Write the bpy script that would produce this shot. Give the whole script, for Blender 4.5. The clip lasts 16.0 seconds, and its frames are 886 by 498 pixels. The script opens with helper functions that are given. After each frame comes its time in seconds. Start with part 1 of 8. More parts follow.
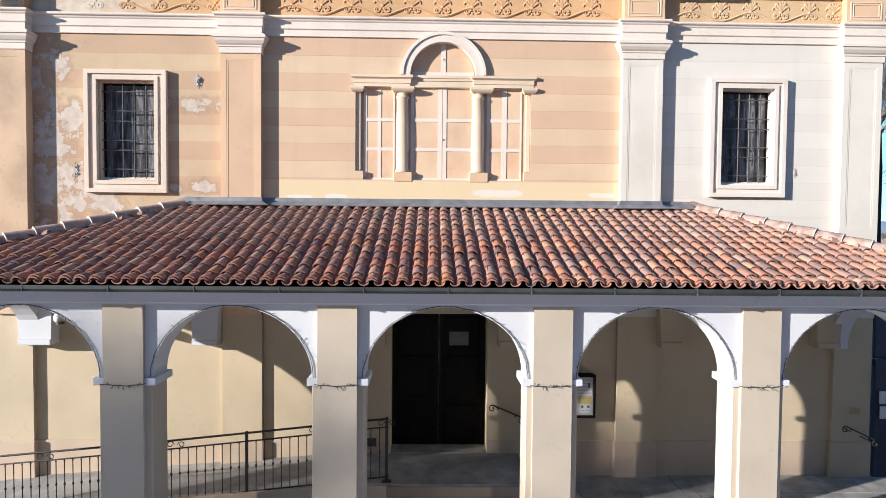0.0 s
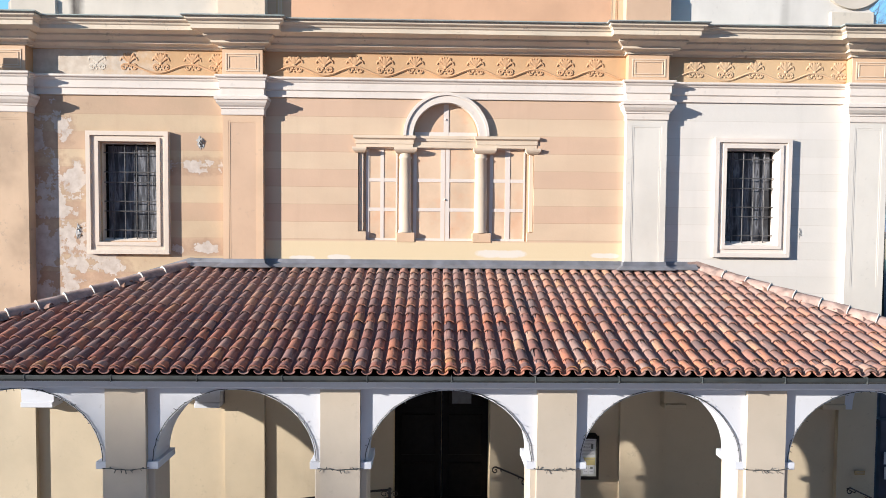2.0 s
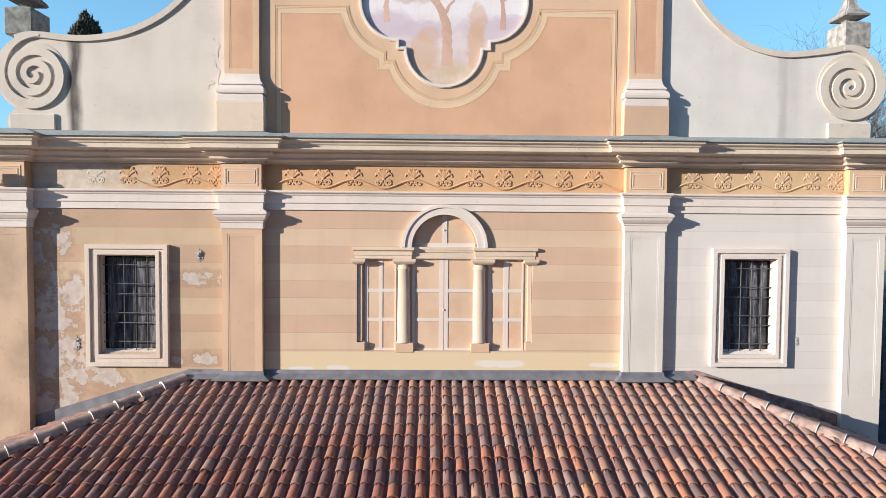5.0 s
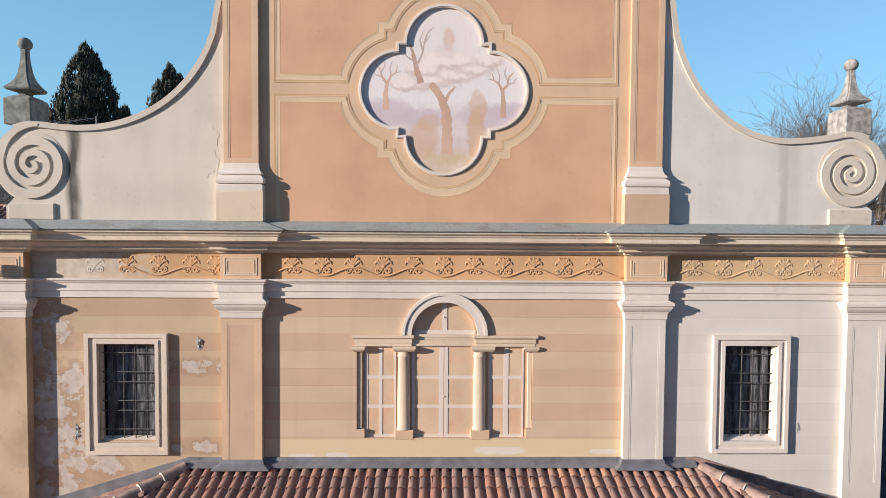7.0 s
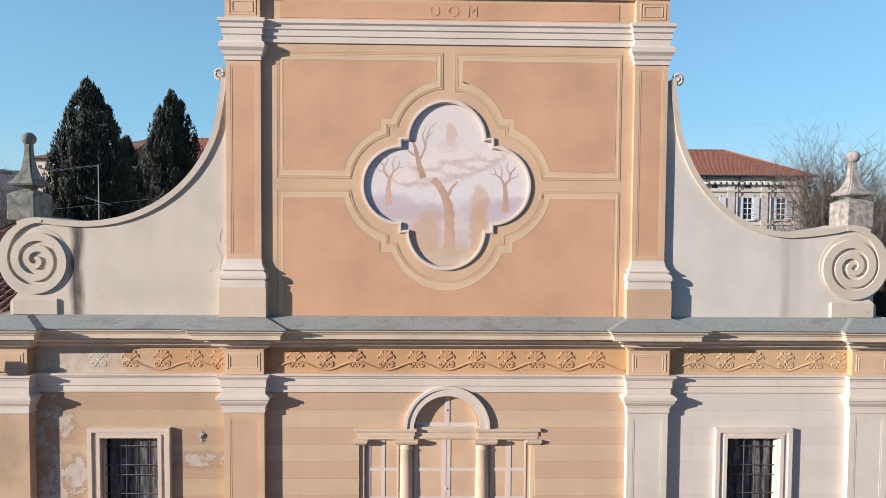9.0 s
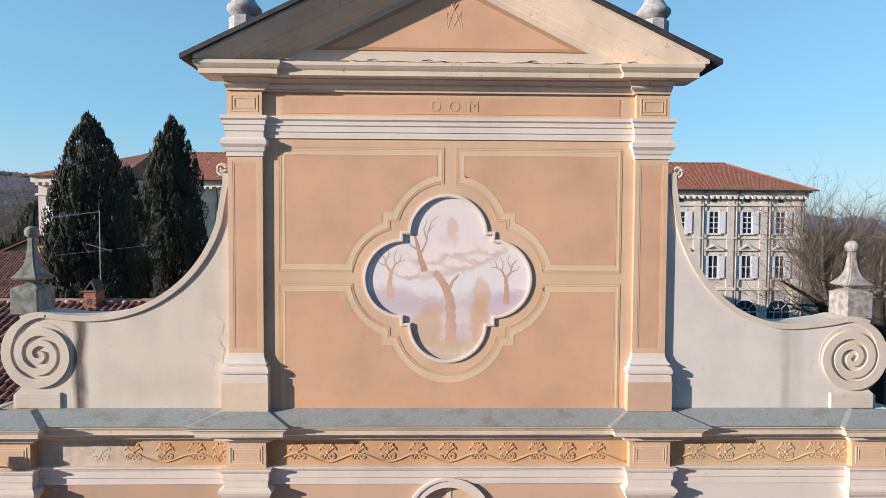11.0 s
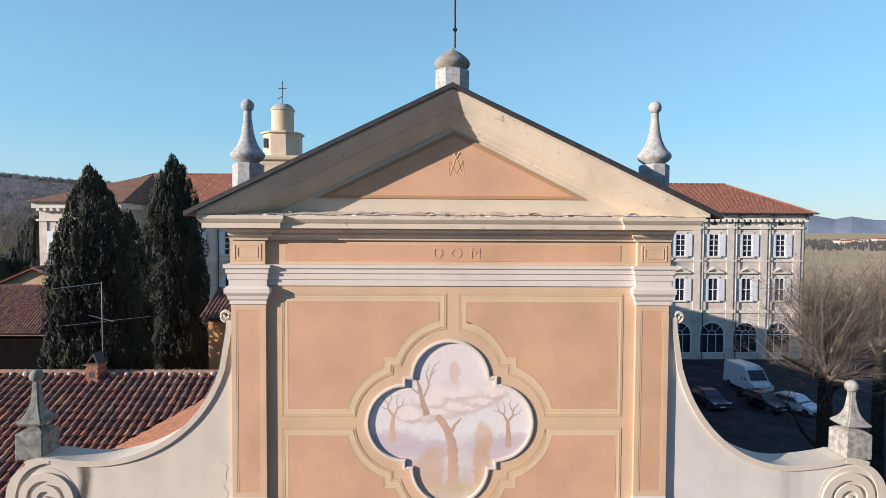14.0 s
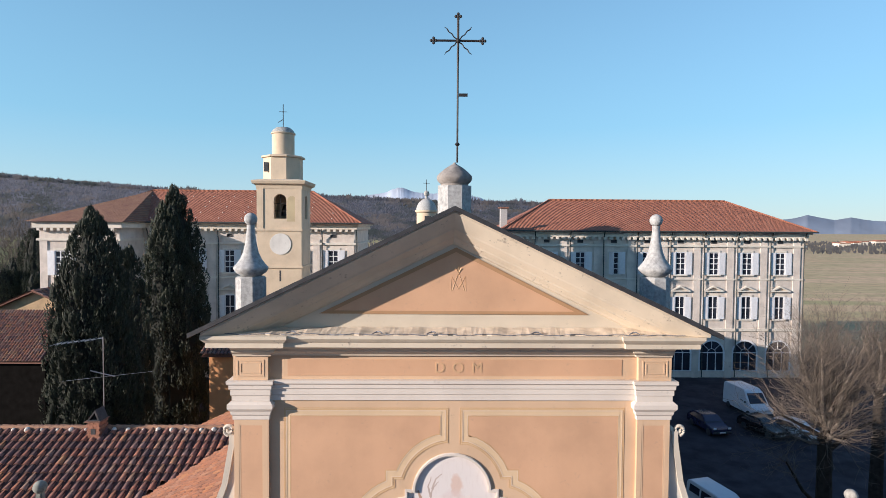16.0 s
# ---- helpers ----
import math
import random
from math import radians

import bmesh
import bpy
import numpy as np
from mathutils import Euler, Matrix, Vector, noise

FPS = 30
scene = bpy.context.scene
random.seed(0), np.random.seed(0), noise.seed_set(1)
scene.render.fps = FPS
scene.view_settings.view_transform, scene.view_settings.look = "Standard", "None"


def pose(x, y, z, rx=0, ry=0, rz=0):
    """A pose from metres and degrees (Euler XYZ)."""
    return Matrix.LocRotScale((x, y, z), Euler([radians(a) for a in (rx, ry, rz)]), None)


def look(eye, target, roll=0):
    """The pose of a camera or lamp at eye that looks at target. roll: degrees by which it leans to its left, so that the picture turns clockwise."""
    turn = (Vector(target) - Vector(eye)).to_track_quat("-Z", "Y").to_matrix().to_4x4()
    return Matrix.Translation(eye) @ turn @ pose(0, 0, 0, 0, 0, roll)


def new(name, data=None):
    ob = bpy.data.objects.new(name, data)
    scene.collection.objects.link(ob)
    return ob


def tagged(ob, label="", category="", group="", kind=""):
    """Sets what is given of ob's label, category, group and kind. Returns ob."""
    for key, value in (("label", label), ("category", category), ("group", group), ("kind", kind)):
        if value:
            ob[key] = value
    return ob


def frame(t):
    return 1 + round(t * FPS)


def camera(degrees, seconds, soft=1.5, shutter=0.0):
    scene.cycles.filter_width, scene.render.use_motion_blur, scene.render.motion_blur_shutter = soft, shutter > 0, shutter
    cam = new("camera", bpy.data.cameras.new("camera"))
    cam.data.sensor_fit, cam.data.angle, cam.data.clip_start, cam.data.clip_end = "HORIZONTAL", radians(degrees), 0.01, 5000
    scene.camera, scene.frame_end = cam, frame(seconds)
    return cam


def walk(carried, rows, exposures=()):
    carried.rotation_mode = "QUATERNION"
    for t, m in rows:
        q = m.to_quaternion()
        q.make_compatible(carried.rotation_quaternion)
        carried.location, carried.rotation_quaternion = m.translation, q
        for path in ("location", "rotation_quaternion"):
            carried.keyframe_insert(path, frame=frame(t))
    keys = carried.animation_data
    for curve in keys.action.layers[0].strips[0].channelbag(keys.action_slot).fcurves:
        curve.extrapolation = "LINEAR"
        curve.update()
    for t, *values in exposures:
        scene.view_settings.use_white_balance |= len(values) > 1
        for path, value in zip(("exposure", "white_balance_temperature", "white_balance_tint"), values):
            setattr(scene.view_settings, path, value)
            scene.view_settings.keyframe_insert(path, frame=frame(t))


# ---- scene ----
from mathutils.geometry import tessellate_polygon

cam = camera(76.0, 16.0, soft=0.8)
PATH = [
    (0, (-0.227, -11.077, 5.269), (-0.185, -9.078, 5.201), 0.5),
    (0.5, (-0.231, -11.052, 5.555), (-0.19, -9.053, 5.486), 0.5),
    (1, (-0.233, -11.026, 5.849), (-0.194, -9.028, 5.777), 0.5),
    (1.5, (-0.25, -11.007, 6.168), (-0.212, -9.009, 6.094), 0.5),
    (2, (-0.258, -11.0, 6.479), (-0.222, -9.002, 6.405), 0.5),
    (2.5, (-0.264, -10.995, 6.805), (-0.229, -8.997, 6.736), 0.5),
    (3, (-0.273, -10.987, 7.14), (-0.236, -8.988, 7.073), 0.5),
    (3.5, (-0.277, -10.991, 7.531), (-0.241, -8.992, 7.458), 0.5),
    (4, (-0.272, -10.978, 7.876), (-0.234, -8.979, 7.805), 0.5),
    (6.5, (-0.26, -10.889, 9.892), (-0.222, -8.891, 9.811), 0.4),
    (7, (-0.268, -10.859, 10.323), (-0.23, -8.861, 10.246), 0.4),
    (7.5, (-0.267, -10.843, 10.773), (-0.232, -8.845, 10.695), 0.4),
    (8, (-0.274, -10.838, 11.22), (-0.24, -8.84, 11.144), 0.4),
    (8.5, (-0.294, -10.836, 11.675), (-0.259, -8.838, 11.598), 0.3),
    (9, (-0.315, -10.814, 12.099), (-0.279, -8.816, 12.026), 0.4),
    (11.5, (-0.363, -10.797, 14.332), (-0.326, -8.798, 14.259), 0.3),
    (12, (-0.368, -10.796, 14.784), (-0.331, -8.797, 14.711), 0.3),
    (12.5, (-0.365, -10.786, 15.232), (-0.329, -8.787, 15.16), 0.3),
    (13, (-0.371, -10.774, 15.715), (-0.335, -8.776, 15.642), 0.3),
    (13.5, (-0.382, -10.779, 16.166), (-0.345, -8.781, 16.094), 0.3),
    (14, (-0.412, -10.762, 16.645), (-0.375, -8.764, 16.572), 0.3),
    (14.5, (-0.442, -10.775, 17.193), (-0.405, -8.777, 17.12), 0.3),
    (15, (-0.475, -10.779, 17.741), (-0.438, -8.78, 17.667), 0.3),
    (15.5, (-0.471, -10.761, 18.268), (-0.435, -8.763, 18.195), 0.3),
    (16, (-0.471, -10.735, 18.831), (-0.433, -8.737, 18.758), 0.4),
]
walk(cam, [(t, look(eye, target, roll)) for t, eye, target, roll in PATH],
     exposures=[(0.0, 1.21, 5950, 4.5), (3.5, 1.14, 5950, 4.5), (6.5, 0.69, 6300, 9.0), (9.0, 0.66, 6350, 9.5), (12.5, 0.70, 6400, 10), (16.0, 0.72, 6450, 10.5)])

# ---------------------------------------------------------------- world, sun
# The sun stands low to the left of the facade; light travels along SUN.
SUN = Vector((2.47, 1.0, -0.62)).normalized()
SUN_ELEV = math.asin(-SUN.z)
world = bpy.data.worlds.new("sky")
scene.world = world
world.use_nodes = True
wn = world.node_tree.nodes
sky = wn.new("ShaderNodeTexSky")
sky.sky_type = "NISHITA"
sky.sun_disc = False
sky.sun_elevation = SUN_ELEV
sky.sun_rotation = math.atan2(-SUN.x, -SUN.y)
sky.altitude = 300
sky.air_density, sky.dust_density, sky.ozone_density = 0.95, 0.0, 3.0
# thin winter haze evens the sky out towards the horizon
haze = wn.new("ShaderNodeMix")
haze.data_type = "RGBA"
sky_way = wn.new("ShaderNodeTexCoord")
sky_axes = wn.new("ShaderNodeSeparateXYZ")
sky_fade = wn.new("ShaderNodeMapRange")
for k, v in ((1, 0.0), (2, 0.70), (3, 0.86), (4, 0.0)):
    sky_fade.inputs[k].default_value = v
world.node_tree.links.new(sky_way.outputs["Generated"], sky_axes.inputs[0])
world.node_tree.links.new(sky_axes.outputs["Z"], sky_fade.inputs[0])
world.node_tree.links.new(sky_fade.outputs[0], haze.inputs[0])
veil = wn.new("ShaderNodeMix")
veil.data_type = "RGBA"
veil.inputs[6].default_value, veil.inputs[7].default_value = (2.08, 2.78, 3.14, 1.0), (1.12, 2.50, 3.34, 1.0)
veil_rise = wn.new("ShaderNodeMapRange")
veil_rise.inputs[2].default_value = 0.17
world.node_tree.links.new(sky_axes.outputs["Z"], veil_rise.inputs[0])
world.node_tree.links.new(veil_rise.outputs[0], veil.inputs[0])
world.node_tree.links.new(veil.outputs[2], haze.inputs[7])
world.node_tree.links.new(sky.outputs["Color"], haze.inputs[6])
wn["Background"].inputs["Strength"].default_value = 0.142
world.node_tree.links.new(haze.outputs[2], wn["Background"].inputs["Color"])

sun_data = bpy.data.lights.new("sun", "SUN")
sun_data.energy, sun_data.angle, sun_data.color = 5.0, radians(0.5), (1.0, 0.872, 0.775)
sun = new("sun", sun_data)
sun.matrix_world = Matrix.Translation((-40, -20, 40)) @ SUN.to_track_quat("-Z", "Y").to_matrix().to_4x4()


# ---------------------------------------------------------------- materials
def nodes_of(name):
    m = bpy.data.materials.new(name)
    m.use_nodes = True
    nt = m.node_tree
    return m, nt, nt.nodes["Principled BSDF"]


def nd(nt, kind, **inputs):
    n = nt.nodes.new("ShaderNode" + kind)
    for k, v in inputs.items():
        n.inputs[k.replace("_", " ")].default_value = v
    return n


def rgb(c):
    return (c[0], c[1], c[2], 1.0)


def toned(c, k=0.83):
    """The base colour scaled evenly by k."""
    return tuple(x * k for x in c)


def math_node(nt, op, a, b=None):
    n = nt.nodes.new("ShaderNodeMath")
    n.operation = op
    for i, v in enumerate((a, b)):
        if v is None:
            continue
        if isinstance(v, (int, float)):
            n.inputs[i].default_value = v
        else:
            nt.links.new(v, n.inputs[i])
    return n.outputs[0]


def mix(nt, fac, a, b, mode="MIX"):
    n = nt.nodes.new("ShaderNodeMix")
    n.data_type, n.blend_type = "RGBA", mode
    for sock, v in ((n.inputs[0], fac), (n.inputs[6], a), (n.inputs[7], b)):
        if isinstance(v, (int, float)):
            sock.default_value = v
        elif isinstance(v, tuple):
            sock.default_value = rgb(v)
        else:
            nt.links.new(v, sock)
    return n.outputs[2]


def ramp(nt, fac, stops):
    n = nt.nodes.new("ShaderNodeValToRGB")
    e = n.color_ramp.elements
    while len(e) < len(stops):
        e.new(0.5)
    for el, (p, c) in zip(e, stops):
        el.position = p
        el.color = rgb(c) if isinstance(c, tuple) else (c, c, c, 1)
    nt.links.new(fac, n.inputs[0])
    return n.outputs[0]


def noise_of(nt, scale, detail=4.0, stretch=None, rough=0.55):
    g = nt.nodes.new("ShaderNodeNewGeometry")
    vec = g.outputs["Position"]
    if stretch:
        mp = nt.nodes.new("ShaderNodeMapping")
        mp.inputs["Scale"].default_value = stretch
        nt.links.new(vec, mp.inputs["Vector"])
        vec = mp.outputs[0]
    n = nd(nt, "TexNoise", Scale=scale, Detail=detail, Roughness=rough)
    nt.links.new(vec, n.inputs["Vector"])
    return n.outputs["Fac"]


def bump(nt, bsdf, height, strength, distance):
    b = nd(nt, "Bump", Strength=strength, Distance=distance)
    nt.links.new(height, b.inputs["Height"])
    nt.links.new(b.outputs[0], bsdf.inputs["Normal"])


def axis_of(nt, axis):
    g = nt.nodes.new("ShaderNodeNewGeometry")
    s = nt.nodes.new("ShaderNodeSeparateXYZ")
    nt.links.new(g.outputs["Position"], s.inputs[0])
    return s.outputs[axis]


def plaster(name, col, blotch=0.10, streak=0.10, rough=0.9, stain=(0.22, 0.19, 0.16), dirt=0.25):
    """Painted lime plaster: cloudy tone, rain streaks, fine grain."""
    col = toned(col)
    m, nt, b = nodes_of(name)
    big = noise_of(nt, 0.9, 5)
    fine = noise_of(nt, 14, 5)
    run = noise_of(nt, 2.2, 4, stretch=(1, 1, 0.12))
    dark = tuple(c * (1 - 2.2 * blotch) for c in col)
    light = tuple(min(0.95, c * (1 + 0.9 * blotch)) for c in col)
    c = ramp(nt, big, [(0.3, dark), (0.55, col), (0.75, light)])
    c = mix(nt, math_node(nt, "MULTIPLY", ramp(nt, run, [(0.5, 0.0), (0.78, 1.0)]), streak), c, tuple(x * 0.55 for x in col))
    spots = ramp(nt, math_node(nt, "MULTIPLY", noise_of(nt, 2.6, 7, rough=0.7), fine), [(0.33, 0.0), (0.45, 1.0)])
    c = mix(nt, math_node(nt, "MULTIPLY", spots, dirt), c, stain)
    nt.links.new(c, b.inputs["Base Color"])
    b.inputs["Roughness"].default_value = rough
    bump(nt, b, math_node(nt, "ADD", fine, math_node(nt, "MULTIPLY", noise_of(nt, 3, 3), 1.6)), 0.20, 0.008)
    return m


def banded_plaster(name, col_a, col_b, line, band=0.335, offset=0.12, blotch=0.08, worn=0.0, foot_tint=0.0):
    """Plaster painted in alternate horizontal courses with thin joint lines; worn: bare plaster shows where it flaked."""
    col_a, col_b, line = toned(col_a), toned(col_b), toned(line)
    m, nt, b = nodes_of(name)
    z = axis_of(nt, 2)
    wob = math_node(nt, "MULTIPLY", math_node(nt, "SUBTRACT", noise_of(nt, 1.3, 3), 0.5), 0.02)
    zz = math_node(nt, "DIVIDE", math_node(nt, "ADD", math_node(nt, "ADD", z, offset), wob), band)
    pair = math_node(nt, "PINGPONG", zz, 1.0)
    alt = math_node(nt, "GREATER_THAN", math_node(nt, "FRACT", math_node(nt, "MULTIPLY", zz, 0.5)), 0.5)
    fr = math_node(nt, "FRACT", zz)
    joint = math_node(nt, "LESS_THAN", fr, 0.035)
    c = mix(nt, alt, col_a, col_b)
    xb = noise_of(nt, 0.55, 3, stretch=(1, 1, 3.0))
    c = mix(nt, ramp(nt, xb, [(0.35, 0.0), (0.7, 0.45)]), c, tuple(x * 0.88 for x in col_a))
    c = mix(nt, math_node(nt, "MULTIPLY", joint, math_node(nt, "MULTIPLY", noise_of(nt, 2, 3), 0.9)), c, line)
    big = noise_of(nt, 1.1, 6)
    c = mix(nt, ramp(nt, big, [(0.35, 2.2 * blotch), (0.62, 0.0)]), c, tuple(x * 0.62 for x in col_b))
    run = noise_of(nt, 3.0, 4, stretch=(1, 1, 0.1))
    c = mix(nt, ramp(nt, run, [(0.55, 0.0), (0.8, 0.16)]), c, tuple(x * 0.55 for x in col_a))
    fine = noise_of(nt, 16, 5)
    hgt = math_node(nt, "ADD", fine, math_node(nt, "MULTIPLY", noise_of(nt, 3, 3), 1.2))
    if not worn:
        foot = ramp(nt, math_node(nt, "DIVIDE", math_node(nt, "SUBTRACT", z, 5.0), 2.0), [(0.60, 0.85), (0.615, 0.0)])
        c = mix(nt, math_node(nt, "MULTIPLY", foot, foot_tint), c, toned((0.79, 0.64, 0.40)))
        # patches of fresh lime above the roof flashing
        x, bloom = axis_of(nt, 0), None
        for px, pz, rx, rz in ((1.06, 5.985, 0.56, 0.085), (3.10, 5.965, 0.30, 0.055), (-2.79, 5.88, 0.27, 0.05), (-2.06, 5.90, 0.25, 0.055)):
            ddx = math_node(nt, "POWER", math_node(nt, "ABSOLUTE", math_node(nt, "DIVIDE", math_node(nt, "SUBTRACT", x, px), rx)), 4.0)
            ddz = math_node(nt, "POWER", math_node(nt, "ABSOLUTE", math_node(nt, "DIVIDE", math_node(nt, "SUBTRACT", z, pz), rz)), 2.0)
            d = math_node(nt, "SUBTRACT", 1.0, math_node(nt, "ADD", ddx, ddz))
            bloom = d if bloom is None else math_node(nt, "MAXIMUM", bloom, d)
        bloom = math_node(nt, "ADD", bloom, math_node(nt, "MULTIPLY", math_node(nt, "SUBTRACT", noise_of(nt, 4.0, 6, rough=0.65), 0.5), 2.4))
        c = mix(nt, math_node(nt, "MULTIPLY", ramp(nt, bloom, [(0.05, 0.0), (0.55, 0.85)]), foot_tint), c, (0.66, 0.61, 0.55))
    if worn:
        x = axis_of(nt, 0)
        # flaking grows towards the outer corner of the building and downwards
        edge = math_node(nt, "ADD", math_node(nt, "MULTIPLY", math_node(nt, "ADD", x, 7.25), -0.20), math_node(nt, "MULTIPLY", math_node(nt, "SUBTRACT", 7.2, z), 0.055))
        edge = math_node(nt, "MINIMUM", edge, 0.10)
        # places where damp has already thrown the paint off
        for px, pz, rx, rz in ((-7.42, 8.35, 0.28, 0.36), (-7.12, 7.30, 0.22, 0.42), (-7.05, 6.35, 0.32, 0.45), (-4.78, 7.62, 0.62, 0.16), (-6.9, 5.75, 0.9, 0.30), (-4.9, 6.05, 0.5, 0.14)):
            ddx = math_node(nt, "POWER", math_node(nt, "ABSOLUTE", math_node(nt, "DIVIDE", math_node(nt, "SUBTRACT", x, px), rx)), 2.0)
            ddz = math_node(nt, "POWER", math_node(nt, "ABSOLUTE", math_node(nt, "DIVIDE", math_node(nt, "SUBTRACT", z, pz), rz)), 2.0)
            edge = math_node(nt, "MAXIMUM", edge, math_node(nt, "SUBTRACT", 0.115, math_node(nt, "MULTIPLY", math_node(nt, "ADD", ddx, ddz), 0.11)))
        patch = math_node(nt, "ADD", noise_of(nt, 2.1, 9, rough=0.66), edge)
        mask = ramp(nt, patch, [(0.555, 0.0), (0.575, 1.0)])
        halo = ramp(nt, patch, [(0.42, 0.0), (0.57, 0.55)])
        c = mix(nt, halo, c, (0.28, 0.17, 0.11))
        bare = ramp(nt, noise_of(nt, 6, 6), [(0.3, (0.40, 0.33, 0.275)), (0.65, (0.57, 0.505, 0.44))])
        c = mix(nt, math_node(nt, "MULTIPLY", mask, worn), c, bare)
        hgt = math_node(nt, "SUBTRACT", hgt, math_node(nt, "MULTIPLY", mask, 1.2))
    nt.links.new(c, b.inputs["Base Color"])
    b.inputs["Roughness"].default_value = 0.9
    bump(nt, b, hgt, 0.22, 0.010)
    return m


def simple(name, col, rough=0.6, metal=0.0, vary=0.2, scale=6.0, bmp=0.2):
    col = toned(col)
    m, nt, b = nodes_of(name)
    n = noise_of(nt, scale, 5)
    c = ramp(nt, n, [(0.3, tuple(x * (1 - vary) for x in col)), (0.7, tuple(min(1, x * (1 + vary)) for x in col))])
    nt.links.new(c, b.inputs["Base Color"])
    b.inputs["Roughness"].default_value = rough
    b.inputs["Metallic"].default_value = metal
    if bmp:
        bump(nt, b, noise_of(nt, scale * 6, 4), bmp, 0.006)
    return m


def tile_material(name, per_object, grime=0.5, vary=1.0, half=0.0, mean=(0.33, 0.135, 0.075)):
    """Fired clay: every tile its own tone, with dark lichen and pale lime bloom."""
    m, nt, b = nodes_of(name)
    if per_object:
        r = nt.nodes.new("ShaderNodeObjectInfo").outputs["Random"]
    else:
        r = nt.nodes.new("ShaderNodeNewGeometry").outputs["Random Per Island"]
    tones = [(0.0, (0.085, 0.055, 0.060)), (0.12, (0.18, 0.088, 0.078)), (0.34, (0.29, 0.118, 0.082)), (0.54, (0.39, 0.138, 0.078)),
             (0.70, (0.45, 0.168, 0.076)), (0.80, (0.25, 0.158, 0.142)), (0.91, (0.41, 0.25, 0.175)), (1.0, (0.49, 0.215, 0.075))]
    tones = [(p, tuple(q * vary + k * (1 - vary) for q, k in zip(t, mean))) for p, t in tones]
    c = ramp(nt, r, tones)
    n1 = noise_of(nt, 7, 6, rough=0.7)
    n2 = noise_of(nt, 30, 5)
    c = mix(nt, ramp(nt, n1, [(0.42, 0.0), (0.68, grime)]), c, (0.075, 0.06, 0.055))
    c = mix(nt, ramp(nt, noise_of(nt, 11, 6, rough=0.75), [(0.58, 0.0), (0.74, 0.42)]), c, (0.50, 0.37, 0.30))
    c = mix(nt, ramp(nt, n2, [(0.3, 0.20), (0.6, 0.0)]), c, (0.14, 0.07, 0.05))
    # shade on the left half put into the tile colour; right half paler
    along = math_node(nt, "DIVIDE", math_node(nt, "ADD", math_node(nt, "ADD", axis_of(nt, 0), 8.0), noise_of(nt, 0.8, 4)), 16.0)
    c = mix(nt, math_node(nt, "MULTIPLY", ramp(nt, along, [(0.06, 0.26), (0.44, 0.44), (0.62, 0.0)]), half), c, (0.135, 0.066, 0.062))
    c = mix(nt, math_node(nt, "MULTIPLY", ramp(nt, along, [(0.52, 0.0), (0.95, 0.36)]), half), c, (0.41, 0.275, 0.21))
    # pale dust and lichen on the upper courses
    high = math_node(nt, "MULTIPLY", math_node(nt, "ADD", axis_of(nt, 1), 2.3), 0.55)
    high = math_node(nt, "ADD", high, math_node(nt, "MULTIPLY", noise_of(nt, 2.4, 5), 0.8))
    c = mix(nt, math_node(nt, "MULTIPLY", ramp(nt, high, [(0.55, 0.0), (1.35, 0.34)]), half), c, (0.30, 0.22, 0.185))
    fleck = ramp(nt, noise_of(nt, 42, 3), [(0.70, 0.0), (0.76, 0.6)])
    c = mix(nt, fleck, c, (0.58, 0.53, 0.49))
    nt.links.new(c, b.inputs["Base Color"])
    b.inputs["Roughness"].default_value = 0.82
    bump(nt, b, math_node(nt, "ADD", n1, n2), 0.4, 0.008)
    return m


M = {}
M["tan_bands"] = banded_plaster("tan_banded_plaster", (0.685, 0.468, 0.322), (0.745, 0.565, 0.385), (0.46, 0.30, 0.18), foot_tint=1.0)
M["tan_worn"] = banded_plaster("flaking_tan_plaster", (0.60, 0.405, 0.265), (0.665, 0.505, 0.325), (0.46, 0.30, 0.18), blotch=0.16, worn=0.92)
M["cream_bands"] = banded_plaster("cream_banded_plaster", (0.745, 0.695, 0.625), (0.785, 0.73, 0.66), (0.58, 0.51, 0.43), blotch=0.03)
M["orange"] = plaster("orange_plaster", (0.72, 0.43, 0.262), 0.07, 0.08)
M["stained_tan"] = plaster("cracked_stained_plaster", (0.62, 0.44, 0.29), 0.15, 0.3, dirt=0.6)
M["soft_trim"] = plaster("cream_window_trim", (0.77, 0.62, 0.46), 0.06, 0.08)
M["tan"] = plaster("tan_plaster", (0.74, 0.51, 0.33), 0.06, 0.08)
M["pink_tan"] = plaster("pinkish_plaster", (0.66, 0.45, 0.30), 0.06, 0.10)
M["cream"] = plaster("cream_plaster", (0.72, 0.62, 0.48), 0.06, 0.12)
M["pale"] = plaster("pale_plaster", (0.76, 0.705, 0.62), 0.05, 0.10)
M["wing"] = plaster("weathered_cream_plaster", (0.69, 0.61, 0.50), 0.07, 0.22, dirt=0.35)
M["white_trim"] = plaster("white_trim_plaster", (0.805, 0.715, 0.625), 0.05, 0.10)
M["cornice"] = plaster("cornice_plaster", (0.77, 0.655, 0.505), 0.09, 0.30, dirt=0.85)
M["frieze"] = plaster("ochre_frieze_plaster", (0.68, 0.425, 0.225), 0.08, 0.08)
M["ornament"] = plaster("ochre_relief_plaster", (0.645, 0.385, 0.205), 0.06, 0.06)
M["frieze_pale"] = plaster("faded_ochre_plaster", (0.67, 0.47, 0.27), 0.08, 0.10)
M["ornament_pale"] = plaster("faded_relief_plaster", (0.66, 0.46, 0.28), 0.06, 0.06)


